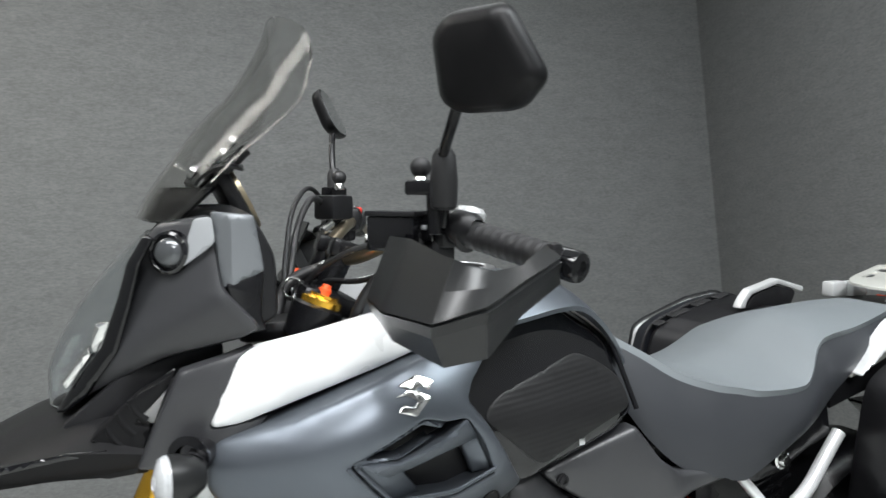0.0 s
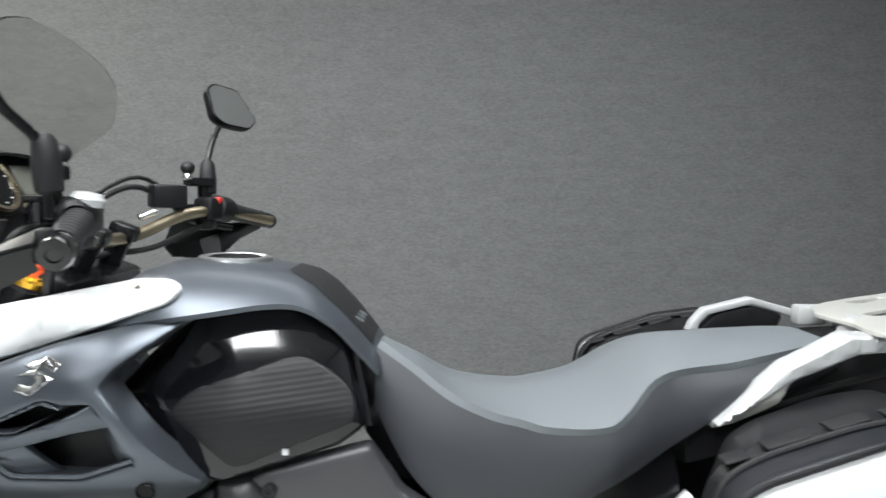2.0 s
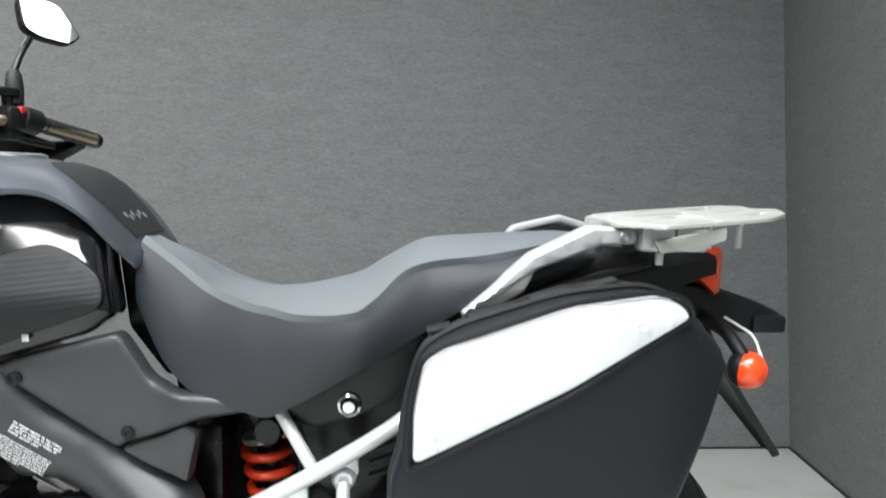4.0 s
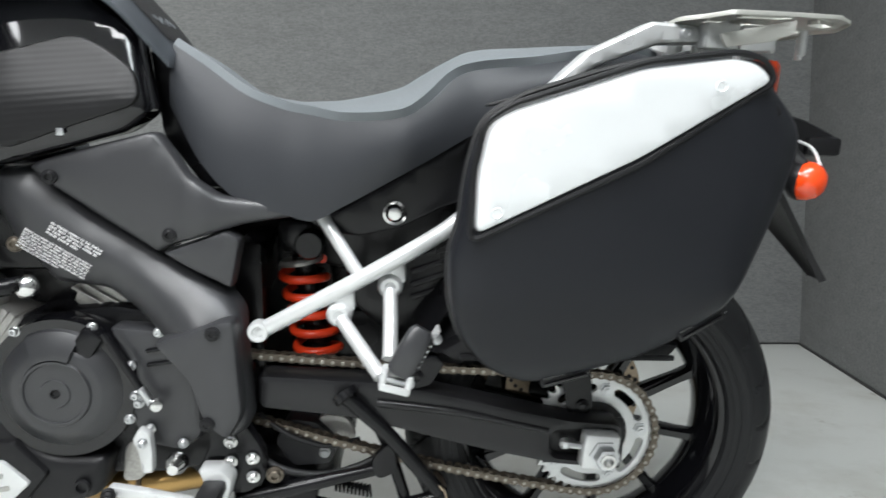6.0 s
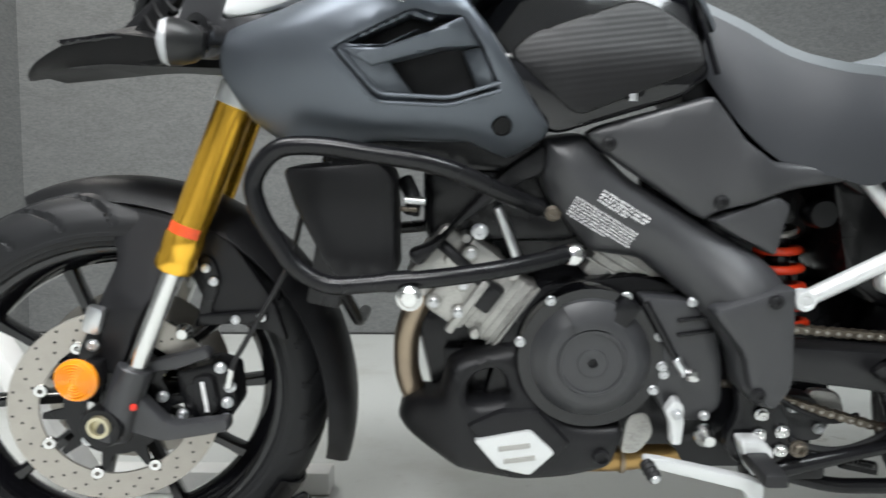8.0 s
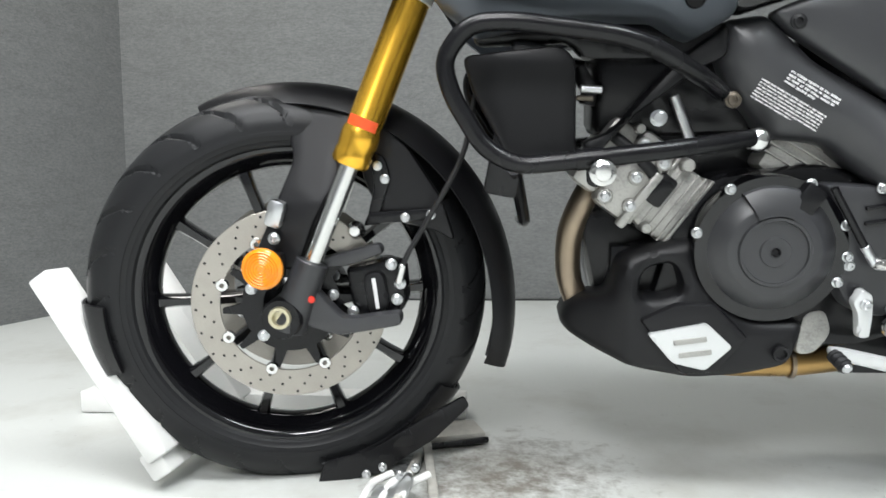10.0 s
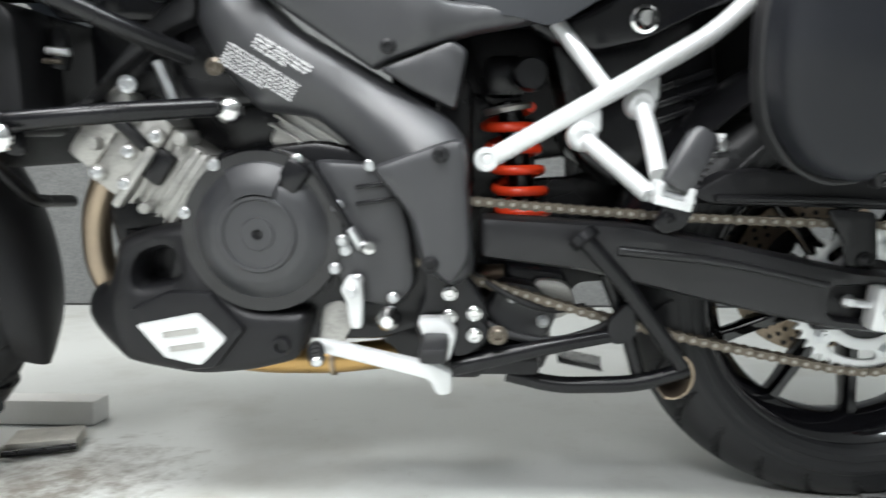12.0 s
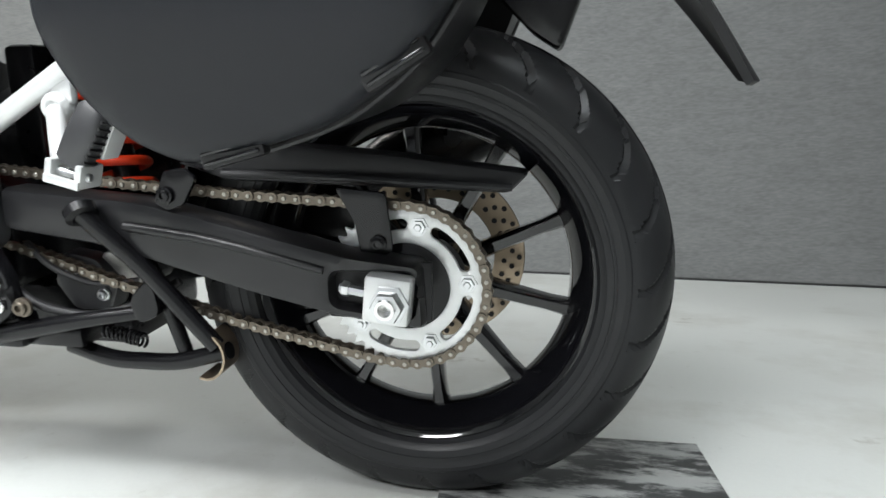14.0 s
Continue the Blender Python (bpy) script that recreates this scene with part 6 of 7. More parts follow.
part("display", block((0.065, 0.075, 0.003), Vector((0.270, 0.045, 1.172)) + dial_n * 0.011, 0.002, tilt), material("lcd_glass", (0.16, 0.165, 0.14), 0.2), inst, "unlit grey display")
part("hood", arc_skin(0.262, 1.165, 0.0, radians(70), radians(150), 8, lambda u: 0.062, lambda u: 0.13, 0.012, 0.004), BLACK, dash)
part("socket", lathe([(0, 0.012), (0.012, 0.012), (0.016, 0.006), (0.016, -0.01), (0, -0.01)], (0.298, -0.125, 1.10), (1, -0.2, 0.1), 20), BLACK, dash)
part("inner_panel", panel([(0.25, 1.15), (0.292, 1.145), (0.315, 1.10), (0.318, 1.02), (0.26, 1.0)], -0.155, 0.02, 0.006), BLACK, dash)
part("key_deck", block((0.13, 0.24, 0.03), (0.335, 0.0, 0.995), 0.012), BLACK, bike, "black steering cover")

# steering: yoke, clamps, handlebar
yoke = part("top_yoke", block((0.085, 0.24, 0.03), (0.392, -0.01, 1.030), 0.010, Matrix.Rotation(radians(20), 3, "Y")), SATIN_BLACK, bike, "black top yoke")
for s in (-1, 1):
    c = Vector((0.379, -0.01 + s * 0.110, 1.030))
    d = Vector((0.40, 0, 1)).normalized()
    part("fork_clamp", lathe([(0.030, -0.04), (0.036, -0.038), (0.036, 0.006), (0.030, 0.010)], c - d * 0.012, d, 28), SATIN_BLACK, yoke)
    part("fork_tube", lathe([(0.027, -0.075), (0.027, 0.0)], c, d, 28), GOLD, yoke, "gold fork tube top")
    part("fork_cap", lathe([(0.029, -0.005), (0.029, 0.006), (0.022, 0.010), (0.022, 0.013), (0, 0.013)], c, d, 28), GOLD, yoke)
    part("adjuster", lathe([(0.0105, 0.010), (0.0095, 0.020), (0.007, 0.022), (0.006, 0.027), (0, 0.028)], c, d, 20), STICKER, yoke, "red anodised fork adjuster")
    part("riser", rod((0.400, s * 0.05, 1.035), (0.425, s * 0.05, 1.085), 0.018), SATIN_BLACK, yoke)
    part("bar_clamp", block((0.045, 0.032, 0.028), (0.430, s * 0.05, 1.097), 0.006, Matrix.Rotation(radians(20), 3, "Y")), SATIN_BLACK, yoke)
part("handlebar", tube([(0.585, -0.41, 1.103), (0.525, -0.25, 1.131), (0.485, -0.165, 1.125), (0.432, -0.09, 1.085), (0.430, 0.09, 1.085), (0.485, 0.165, 1.125), (0.525, 0.25, 1.131), (0.590, 0.41, 1.104)], 0.0112, 0.05, 16), BARE_BAR, bike, "champagne anodised handlebar")
ignition = part("ignition_lock", rod((0.352, 0.0, 1.00), (0.372, 0.0, 1.045), 0.018), SATIN_BLACK, bike)
for s in (-1, 1):
    def at(x, y, z):
        return Vector((x, s * abs(y), z))
    g0, g1 = at(0.530, -0.275, 1.131), at(0.574, -0.395, 1.108)
    d = (g1 - g0).normalized()
    grip = part("grip", tube([g0, g1], 0.0172, 0, 20), GRIP_RUBBER, bike, "black rubber grip")
    for k in range(9):
        u = 0.08 + 0.1 * k
        part("grip_ring", lathe([(0.0168, -0.0045), (0.01765, -0.003), (0.01765, 0.003), (0.0168, 0.0045)], g0.lerp(g1, u), d, 20), GRIP_RUBBER, grip)
    part("flange", lathe([(0.017, -0.003), (0.024, -0.002), (0.024, 0.002), (0.017, 0.003)], g0, d, 24), GRIP_RUBBER, grip)
    part("bar_end_weight", lathe([(0.010, 0.004), (0.0165, 0.006), (0.0175, 0.009), (0.0175, 0.036), (0.0160, 0.041), (0.008, 0.042), (0.007, 0.038), (0, 0.038)], g1 - d * 0.004, d, 28), GLOSS_BLACK, grip, "gloss black bar end weight")
    sw = part("switchgear", block((0.046, 0.05, 0.046), at(0.512, -0.238, 1.134), 0.010, Matrix.Rotation(s * radians(-18), 3, "Z")), BLACK, bike, "black handlebar switch block")
    part("switch_lower", block((0.034, 0.04, 0.034), at(0.505, -0.238, 1.108), 0.008), BLACK, sw)
    if s > 0:
        part("kill_switch", block((0.016, 0.02, 0.014), (0.528, 0.238, 1.150), 0.004), RED, sw, "red kill switch")
        part("throttle_drum", lathe([(0.02, -0.02), (0.026, -0.018), (0.026, 0.018), (0.02, 0.02)], g0 - d * 0.012, d, 24), BLACK, sw)
    else:
        part("horn_button", block((0.014, 0.014, 0.010), (0.520, -0.252, 1.152), 0.003), LABEL_WHITE, sw)
        part("switch_rocker", block((0.012, 0.018, 0.010), (0.500, -0.262, 1.150), 0.003), GLOSS_BLACK, sw)
        part("switch_face", block((0.006, 0.022, 0.026), (0.4865, -0.248, 1.134), 0.002, Matrix.Rotation(radians(18), 3, "Z")), GLOSS_BLACK, sw)
        part("switch_toggle", block((0.006, 0.010, 0.006), (0.4825, -0.247, 1.138), 0.002, Matrix.Rotation(radians(18), 3, "Z")), LAMP_GREY, sw)
        part("lever_perch_cap", lathe([(0, 0.011), (0.015, 0.009), (0.020, 0.003), (0.020, -0.006), (0, -0.008)], (0.535, -0.266, 1.154), (0.2, 0, 1), 20), ALU_BRIGHT, sw)
    # lever and its perch
    part("brake_lever" if s > 0 else "clutch_lever", tube([at(0.470, -0.235, 1.120), at(0.452, -0.27, 1.112), at(0.470, -0.32, 1.098), at(0.505, -0.40, 1.086)], lambda u: 0.0085 - 0.002 * u, 0.03, 10), SATIN_BLACK, bike, "black lever")
    part("perch", block((0.05, 0.045, 0.03), at(0.480, -0.218, 1.128), 0.008), SATIN_BLACK, sw)
    # mirror on its stem, with the added ball mount
    stem = part("mirror_stem", tube([at(0.498, -0.268, 1.140), at(0.497, -0.275, 1.165), at(0.490, -0.284, 1.225), *((at(0.480, -0.335, 1.256), at(0.479, -0.352, 1.275)) if s < 0 else (at(0.494, -0.310, 1.275), at(0.500, -0.330, 1.305)))], 0.0065, 0.02, 12), SATIN_BLACK, bike, "black mirror stem")
    part("stem_boot", lathe([(0.012, -0.034), (0.016, -0.03), (0.017, 0.0), (0.014, 0.03), (0.009, 0.038)], at(0.4945, -0.279, 1.195), at(-0.05, -0.08, 1), 20), GRIP_RUBBER, stem, "rubber stem boot")
    part("mount_bar", block((0.056, 0.026, 0.018), at(0.4855, -0.252, 1.187), 0.004, Matrix.Rotation(s * radians(45), 3, "Z")), SATIN_BLACK, stem, "black ball mount arm")
    part("ball_post", rod(at(0.483, -0.232 if s < 0 else -0.2, 1.190), at(0.483, -0.230 if s < 0 else -0.2, 1.203), 0.0095, 0.008), CHROME, stem, "bright mount post")
    ball = bmesh.new()
    bmesh.ops.create_uvsphere(ball, u_segments=24, v_segments=14, radius=0.0135)
    part("ball", moved(ball, Matrix.Translation(at(0.483, -0.230 if s < 0 else -0.2, 1.213))), GRIP_RUBBER, stem, "black rubber mount ball")
    part("clamp_leg", rod(at(0.492, -0.262, 1.130), at(0.490, -0.262, 1.182), 0.011), SATIN_BLACK, stem)
    # mirror head: a shallow bowl with glass at the rider's side
    c = at(0.484, -0.418, 1.306) if s < 0 else at(0.512, -0.385, 1.350)
    n = at(0.79, -0.30, 0.30) if s < 0 else at(0.78, -0.38, 0.40)
    n.y = -s * abs(n.y)
    n.normalize()
    u = Vector((0, 0, 1)).cross(n).normalized() * s
    v = u.cross(n) * (-s)
    v = v if v.z > 0 else -v
    shape = rounded([(-0.062, 0.040), (-0.038, 0.056), (0.034, 0.050), (0.064, -0.024), (0.028, -0.050), (-0.045, -0.046), (-0.072, -0.030)], 0.013, 5)
    rings = []
    for depth, k in ((0.004, 0.95), (0.006, 0.985), (0.004, 1.0), (-0.006, 0.985), (-0.014, 0.93), (-0.019, 0.75), (-0.021, 0.3)):
        rings.append([c + u * p.x * k + v * p.y * k + n * depth for p in shape])
    mirror = part("mirror_shell", loft(rings), BEAK_BLACK, stem, "black plastic mirror housing", sharp=60)
    part("mirror_glass", loft([[c + u * p.x * 0.93 + v * p.y * 0.93 + n * dd for p in shape] for dd in (0.003, 0.0065)]), MIRROR, stem, "mirror glass facing the rider")
    # hand guard: a bent shell from the bar end round the front of the lever
    HG = [((0.436, -0.262, 1.128), (0.405, -0.272, 1.058), (0.420, -0.280, 1.030)), ((0.438, -0.330, 1.128), (0.400, -0.345, 1.053), (0.412, -0.345, 1.024)), ((0.443, -0.431, 1.114), (0.416, -0.445, 1.056), (0.438, -0.421, 1.012)),
          ((0.484, -0.430, 1.100), (0.456, -0.474, 1.073), (0.472, -0.440, 1.022)), ((0.522, -0.422, 1.103), (0.510, -0.450, 1.092), (0.515, -0.430, 1.060)), ((0.560, -0.404, 1.124), (0.564, -0.424, 1.110), (0.566, -0.418, 1.086))]
    up, low = [], []
    for a, b in zip(HG, HG[1:]):
        for k in range(7 if b is HG[-1] else 6):
            q = k / 6
            t3, r3, b3 = (Vector(m).lerp(Vector(n2), q) for m, n2 in zip(a, b))
            inner = Vector((0.45, -0.33, 1.06)) - r3
            inner = inner.normalized() * 0.004
            up.append([at(*r3.lerp(t3, w)) for w in (0, 0.04, 0.5, 0.96, 1.0)])
            rr = r3 + Vector((0, 0, -0.010)) + inner
            low.append([at(*(r3 + inner * 0.2)), *(at(*rr.lerp(b3, w)) for w in (0, 0.06, 0.5, 0.94, 1.0))])
    hg = part("hand_guard", thicken(loft(up, cap=False, closed=False), 0.004 * s), GUARD, bike, "black plastic hand guard", sharp=14)
    part("guard_lower", thicken(loft(low, cap=False, closed=False), 0.004 * s), GUARD, hg, sharp=14)
    part("guard_clamp", block((0.018, 0.018, 0.036), at(0.566, -0.408, 1.110), 0.006, Matrix.Rotation(s * radians(-18), 3, "Z")), BLACK, hg)

# reservoirs, hoses, cables
part("clutch_reservoir", block((0.066, 0.044, 0.044), (0.458, -0.213, 1.130), 0.004, Matrix.Rotation(radians(-44), 3, "Z")), GLOSS_BLACK, bike, "square black fluid reservoir")
part("reservoir_lid", block((0.070, 0.048, 0.007), (0.458, -0.213, 1.155), 0.002, Matrix.Rotation(radians(-44), 3, "Z")), BLACK, bike)
part("brake_reservoir", block((0.062, 0.045, 0.044), (0.462, 0.155, 1.158), 0.006, Matrix.Rotation(radians(40), 3, "Z")), BLACK, bike, "black brake fluid reservoir")
part("reservoir_screw", hexbolt((0.447, 0.14, 1.158), 0.008, 0.006, (-0.6, -0.7, 0)), CHROME, bike)
CABLES = ([(0.475, -0.20, 1.120), (0.42, -0.16, 1.11), (0.37, -0.10, 1.07), (0.345, -0.06, 1.00)], [(0.47, 0.19, 1.13), (0.42, 0.12, 1.185), (0.375, 0.03, 1.14), (0.350, -0.03, 1.04), (0.345, -0.04, 0.98)],
          [(0.48, 0.21, 1.12), (0.42, 0.15, 1.205), (0.37, 0.06, 1.16), (0.345, -0.02, 1.06), (0.34, -0.05, 0.98)], [(0.50, 0.22, 1.10), (0.45, 0.10, 1.06), (0.40, 0.02, 1.06), (0.36, -0.06, 1.04), (0.335, -0.10, 0.99)],
          [(0.49, -0.21, 1.10), (0.44, -0.12, 1.055), (0.39, -0.05, 1.055), (0.36, 0.02, 1.02)])
for k, c in enumerate(CABLES):
    part("cable", tube(c, 0.0055 if k % 2 else 0.0042, 0.06, 10), GRIP_RUBBER, bike, "black control cable")
part("banjo_bolt", rod((0.452, 0.125, 1.130), (0.430, 0.105, 1.118), 0.007), CHROME, bike)
part("cable_sleeve", tube([(0.440, -0.150, 1.122), (0.446, -0.120, 1.106), (0.446, -0.085, 1.092), (0.436, -0.060, 1.088)], 0.0058, 0.02, 10), CHROME, bike, "bright cable elbow")
part("cable_nut", rod((0.440, -0.072, 1.090), (0.430, -0.050, 1.086), 0.0085, seg=6), STEEL, bike)
part("hose", tube([(0.432, -0.055, 1.086), (0.40, -0.03, 1.070), (0.365, -0.03, 1.060), (0.335, -0.05, 1.040), (0.325, -0.07, 0.99)], 0.0085, 0.05, 12), GRIP_RUBBER, bike, "thick black rubber hose")
part("hose", tube([(0.470, -0.20, 1.10), (0.445, -0.185, 1.075), (0.425, -0.165, 1.04), (0.415, -0.15, 1.0)], 0.0075, 0.04, 12), GRIP_RUBBER, bike, "black corrugated cable boot")
part("hose_clip", rod((0.405, -0.045, 1.073), (0.397, -0.038, 1.069), 0.0105, seg=12), CHROME, bike)
for k in range(3):
    part("switch_print", block((0.004, 0.007, 0.001), (0.500 + 0.001 * k, -0.225 - 0.011 * k, 1.1585), 0.0003), LABEL_WHITE, bike)
part("lever_cover", lathe([(0.012, -0.018), (0.021, -0.014), (0.0235, 0.0), (0.020, 0.014), (0.014, 0.02)], (0.526, -0.272, 1.138), (0.37, -0.92, -0.15), 24), BLACK, bike, "black grip collar")
part("banjo_bolt", rod((0.465, -0.165, 1.095), (0.485, -0.185, 1.115), 0.007), CHROME, bike)
part("yoke_nut", hexbolt((0.365, -0.085, 1.025), 0.010, 0.010, (-0.4, -0.8, 0.4)), CHROME, bike)
keyring = root("key_ring", "steel key ring with a dark tag on the ignition key", "key ring")
part("ring", tube([(0.352 + 0.014 * math.cos(a), -0.060 + 0.004 * math.sin(a), 1.045 + 0.014 * math.sin(a)) for a in np.linspace(0, 2 * math.pi, 20, endpoint=False)], 0.0016, 0, 6, closed=True), CHROME, keyring)
part("tag", block((0.018, 0.003, 0.05), (0.345, -0.062, 1.002), 0.002, Matrix.Rotation(radians(14), 3, "Y")), GRIP_RUBBER, keyring)
part("key", block((0.006, 0.003, 0.03), (0.353, -0.058, 1.030), 0.001), STEEL, keyring)

set_by[0] = None
# emblem on the fairing and small marks
EMB = [[(0.452, 0.950), (0.478, 0.960), (0.500, 0.951), (0.492, 0.941), (0.480, 0.947), (0.470, 0.941)], [(0.446, 0.938), (0.470, 0.946), (0.494, 0.934), (0.470, 0.914), (0.447, 0.921), (0.455, 0.929), (0.468, 0.925), (0.474, 0.931), (0.462, 0.938)]]
for k, o in enumerate(EMB):
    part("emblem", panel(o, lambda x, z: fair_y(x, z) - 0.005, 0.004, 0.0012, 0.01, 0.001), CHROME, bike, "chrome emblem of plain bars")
part("pad_mark", block((0.010, 0.0015, 0.010), (0.772, knee_y(0.772, 0.805) - 0.0105, 0.805), 0.0005), STEEL, bike)
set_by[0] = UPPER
part("tank_pad", loft([[Vector((x, CY + w * v, spline(TANK, x)[2] + (spline(TANK, x)[0] - spline(TANK, x)[2]) * (1 - abs(w * v / spline(TANK, x)[1]) ** 3.0) + 0.003)) for v in np.linspace(-1, 1, 9)] for x, w in ((0.742, 0.05), (0.77, 0.075), (0.80, 0.08), (0.84, 0.07), (0.872, 0.06))], cap=False, closed=False), GRIP_RUBBER, bike, "dark printed tank protector")
for k in range(6):
    part("pad_print", block((0.010, 0.007, 0.0012), (0.846 + 0.004 * (k % 2), CY - 0.036 + 0.013 * k, 0.9715 - 0.0045 * (k % 2)), 0.0003, Matrix.Rotation(radians(47), 3, "Y")), SEAT_TOP, bike)
part("trim_screw", lathe([(0, 0.004), (0.006, 0.003), (0.008, 0.0)], (0.555, -0.175, 1.034), (0, -0.6, 0.8), 16), BRASS, bike)

# ---- tail, grab rails, rack ----
GR = [(1.366, 0.850), (1.417, 0.894), (1.462, 0.936), (1.550, 0.979), (1.617, 0.977), (1.640, 0.955), (1.565, 0.950), (1.475, 0.916), (1.400, 0.866), (1.368, 0.846)]
LOWER = [(1.367, 0.847), (1.400, 0.867), (1.470, 0.914), (1.455, 0.880), (1.436, 0.868), (1.396, 0.846), (1.368, 0.838)]
FAR_RAIL = [(1.474, 0.905), (1.482, 0.924), (1.504, 0.950), (1.600, 0.974), (1.690, 0.950), (1.688, 0.936), (1.600, 0.960), (1.514, 0.938), (1.498, 0.920), (1.494, 0.905)]
grab = part("grab_rail", panel(GR, lambda x, z: -0.205 + 0.10 * max(0, x - 1.5), 0.035, 0.005, 0.02, 0.004, bulge=0.003, width=0.015), ALU_BRIGHT, bike, "silver cast grab rail", sharp=25)
part("rail_foot", panel(LOWER, lambda x, z: -0.202 + 0.35 * max(0, 0.89 - z), 0.03, 0.003, 0.02, 0.003), RACK_ALU, grab)
part("rail_bolt", hexbolt((1.60, -0.198, 0.965), 0.008, 0.005), STEEL, grab)
far = part("grab_rail", panel(FAR_RAIL, 0.175, 0.022, 0.004, 0.02, 0.004), ALU_BRIGHT, bike, "silver cast grab rail", sharp=25)
part("rail_web", panel([(1.49, 0.90), (1.53, 0.940), (1.60, 0.957), (1.67, 0.94), (1.65, 0.90)], 0.178, 0.015, 0.005), BLACK, far)
tail = part("tail_cover", loft([[Vector((x, CY + w * p, z0 + (z1 - z0) * q)) for p, q in ((-1, 0.1), (-0.98, 0.6), (-0.8, 0.95), (-0.3, 1), (0.3, 1), (0.8, 0.95), (0.98, 0.6), (1, 0.1), (0.7, 0), (-0.7, 0))] for x, w, z0, z1 in ((1.34, 0.135, 0.77, 0.86), (1.45, 0.14, 0.80, 0.905), (1.58, 0.13, 0.83, 0.935), (1.68, 0.115, 0.86, 0.945), (1.75, 0.095, 0.885, 0.945), (1.79, 0.08, 0.895, 0.938))]), BLACK, bike, "black plastic tail cover", sharp=30)
part("tail_crease", tube([(1.40, -0.172, 0.85), (1.55, -0.165, 0.895), (1.66, -0.150, 0.918)], 0.006, 0.03, 8), BLACK, tail)
part("latch_recess", panel([(1.555, 0.868), (1.60, 0.888), (1.615, 0.872), (1.612, 0.862), (1.57, 0.858)], -0.165, 0.02, 0.003, 0.02, 0.006), GLOSS_BLACK, tail)
part("latch", block((0.012, 0.006, 0.004), (1.58, -0.168, 0.868), 0.001), CHROME, tail)
part("tail_light", loft([[Vector((x, CY + w * p, z)) for p, z in ((-1, zl), (-1, zh), (1, zh), (1, zl))] for x, w, zl, zh in ((1.768, 0.072, 0.890, 0.944), (1.796, 0.070, 0.864, 0.942), (1.810, 0.058, 0.868, 0.934), (1.818, 0.036, 0.880, 0.924))]), RED_LENS, bike, "orange-red tail lamp lens", sharp=30)
arm = part("plate_holder", panel([(1.69, 0.872), (1.74, 0.880), (1.80, 0.872), (1.875, 0.852), (1.930, 0.828), (1.932, 0.798), (1.863, 0.792), (1.80, 0.800), (1.755, 0.82)], -0.085, 0.11, 0.010, 0.022, 0.010), BLACK, bike, "black tail arm that carries the lamps")
part("arm_box", block((0.06, 0.13, 0.032), (1.90, CY, 0.812), 0.008), BLACK, arm)
GUARD_LINE = [(0.0, 1.790, 0.810, 0.085), (0.35, 1.830, 0.738, 0.075), (0.7, 1.883, 0.664, 0.045), (1.0, 1.927, 0.596, 0.022)]
rings = []
for i in range(13):
    x, z, w = spline(GUARD_LINE, i / 12)
    rings.append([Vector((x - 0.012 * abs(v) ** 2, -0.045 - 0.06 * (i / 12) ** 1.5 + w * v, z)) for v in np.linspace(-1, 1, 9)])
part("rear_guard", thicken(loft(rings, cap=False, closed=False), 0.010), BLACK, arm, "tapered black rear mudguard")
for s in (-1, 1):
    y = CY + s * 0.17
    face = Vector((0.62, s * 0.78, -0.05))
    ri = part("rear_indicator", lathe([(0, 0.026), (0.012, 0.024), (0.022, 0.017), (0.028, 0.006), (0.0295, -0.006), (0.026, -0.014), (0, -0.015)], (1.807, y, 0.766), face, 32), RED_LENS, bike, "round orange-red rear indicator")
    part("indicator_shell", lathe([(0.0300, -0.005), (0.0305, -0.009), (0.028, -0.018), (0.018, -0.027), (0, -0.029)], (1.807, y, 0.766), face, 32), BLACK, ri)
    part("stalk", tube([(1.785, y * 0.45, 0.822), (1.79, y * 0.8, 0.815), (1.797, y, 0.785)], 0.011, 0.02, 12), BLACK, ri)
    part("wire", tube([(1.805, y * 0.6, 0.83), (1.822, y * 0.9, 0.815), (1.825, y, 0.785)], 0.0022, 0.02, 6), LABEL_WHITE, ri)

# luggage rack: a cut plate on brackets
RACK = [(1.585, -0.060), (1.611, 0.000), (1.657, 0.035), (1.724, 0.065), (1.806, 0.095), (1.904, 0.132), (1.935, 0.085), (1.909, 0.010), (1.940, -0.016), (1.914, -0.075), (1.887, -0.128), (1.821, -0.200), (1.724, -0.240), (1.627, -0.272), (1.609, -0.235), (1.582, -0.205), (1.592, -0.140)]
HOLES = [[(1.69, 0.030), (1.775, 0.062), (1.782, 0.045), (1.70, 0.013)], [(1.645, -0.075), (1.76, -0.030), (1.775, -0.050), (1.66, -0.10)], [(1.80, 0.075), (1.87, 0.10), (1.86, 0.04), (1.80, 0.0), (1.79, 0.03)],
         [(1.66, -0.13), (1.715, -0.108), (1.76, -0.135), (1.70, -0.165)], [(1.80, -0.045), (1.88, -0.015), (1.875, -0.04), (1.81, -0.07)], [(1.82, -0.155), (1.875, -0.105), (1.865, -0.09), (1.81, -0.135)],
         [(1.645, -0.235), (1.73, -0.205), (1.74, -0.22), (1.655, -0.25)], [(1.62, -0.19), (1.66, -0.175), (1.66, -0.19), (1.625, -0.205)]]
bm = panel(RACK, 0.0, 0.006, 0.0015, 0.03, 0.012, holes=HOLES)
rack = part("luggage_rack", moved(bm, Matrix(((1, 0, 0, 0), (0, 0, 1, 0), (0.055, -1, 0, 0.898), (0, 0, 0, 1)))), RACK_ALU, bike, "bead-blasted aluminium luggage rack plate with cut-outs")
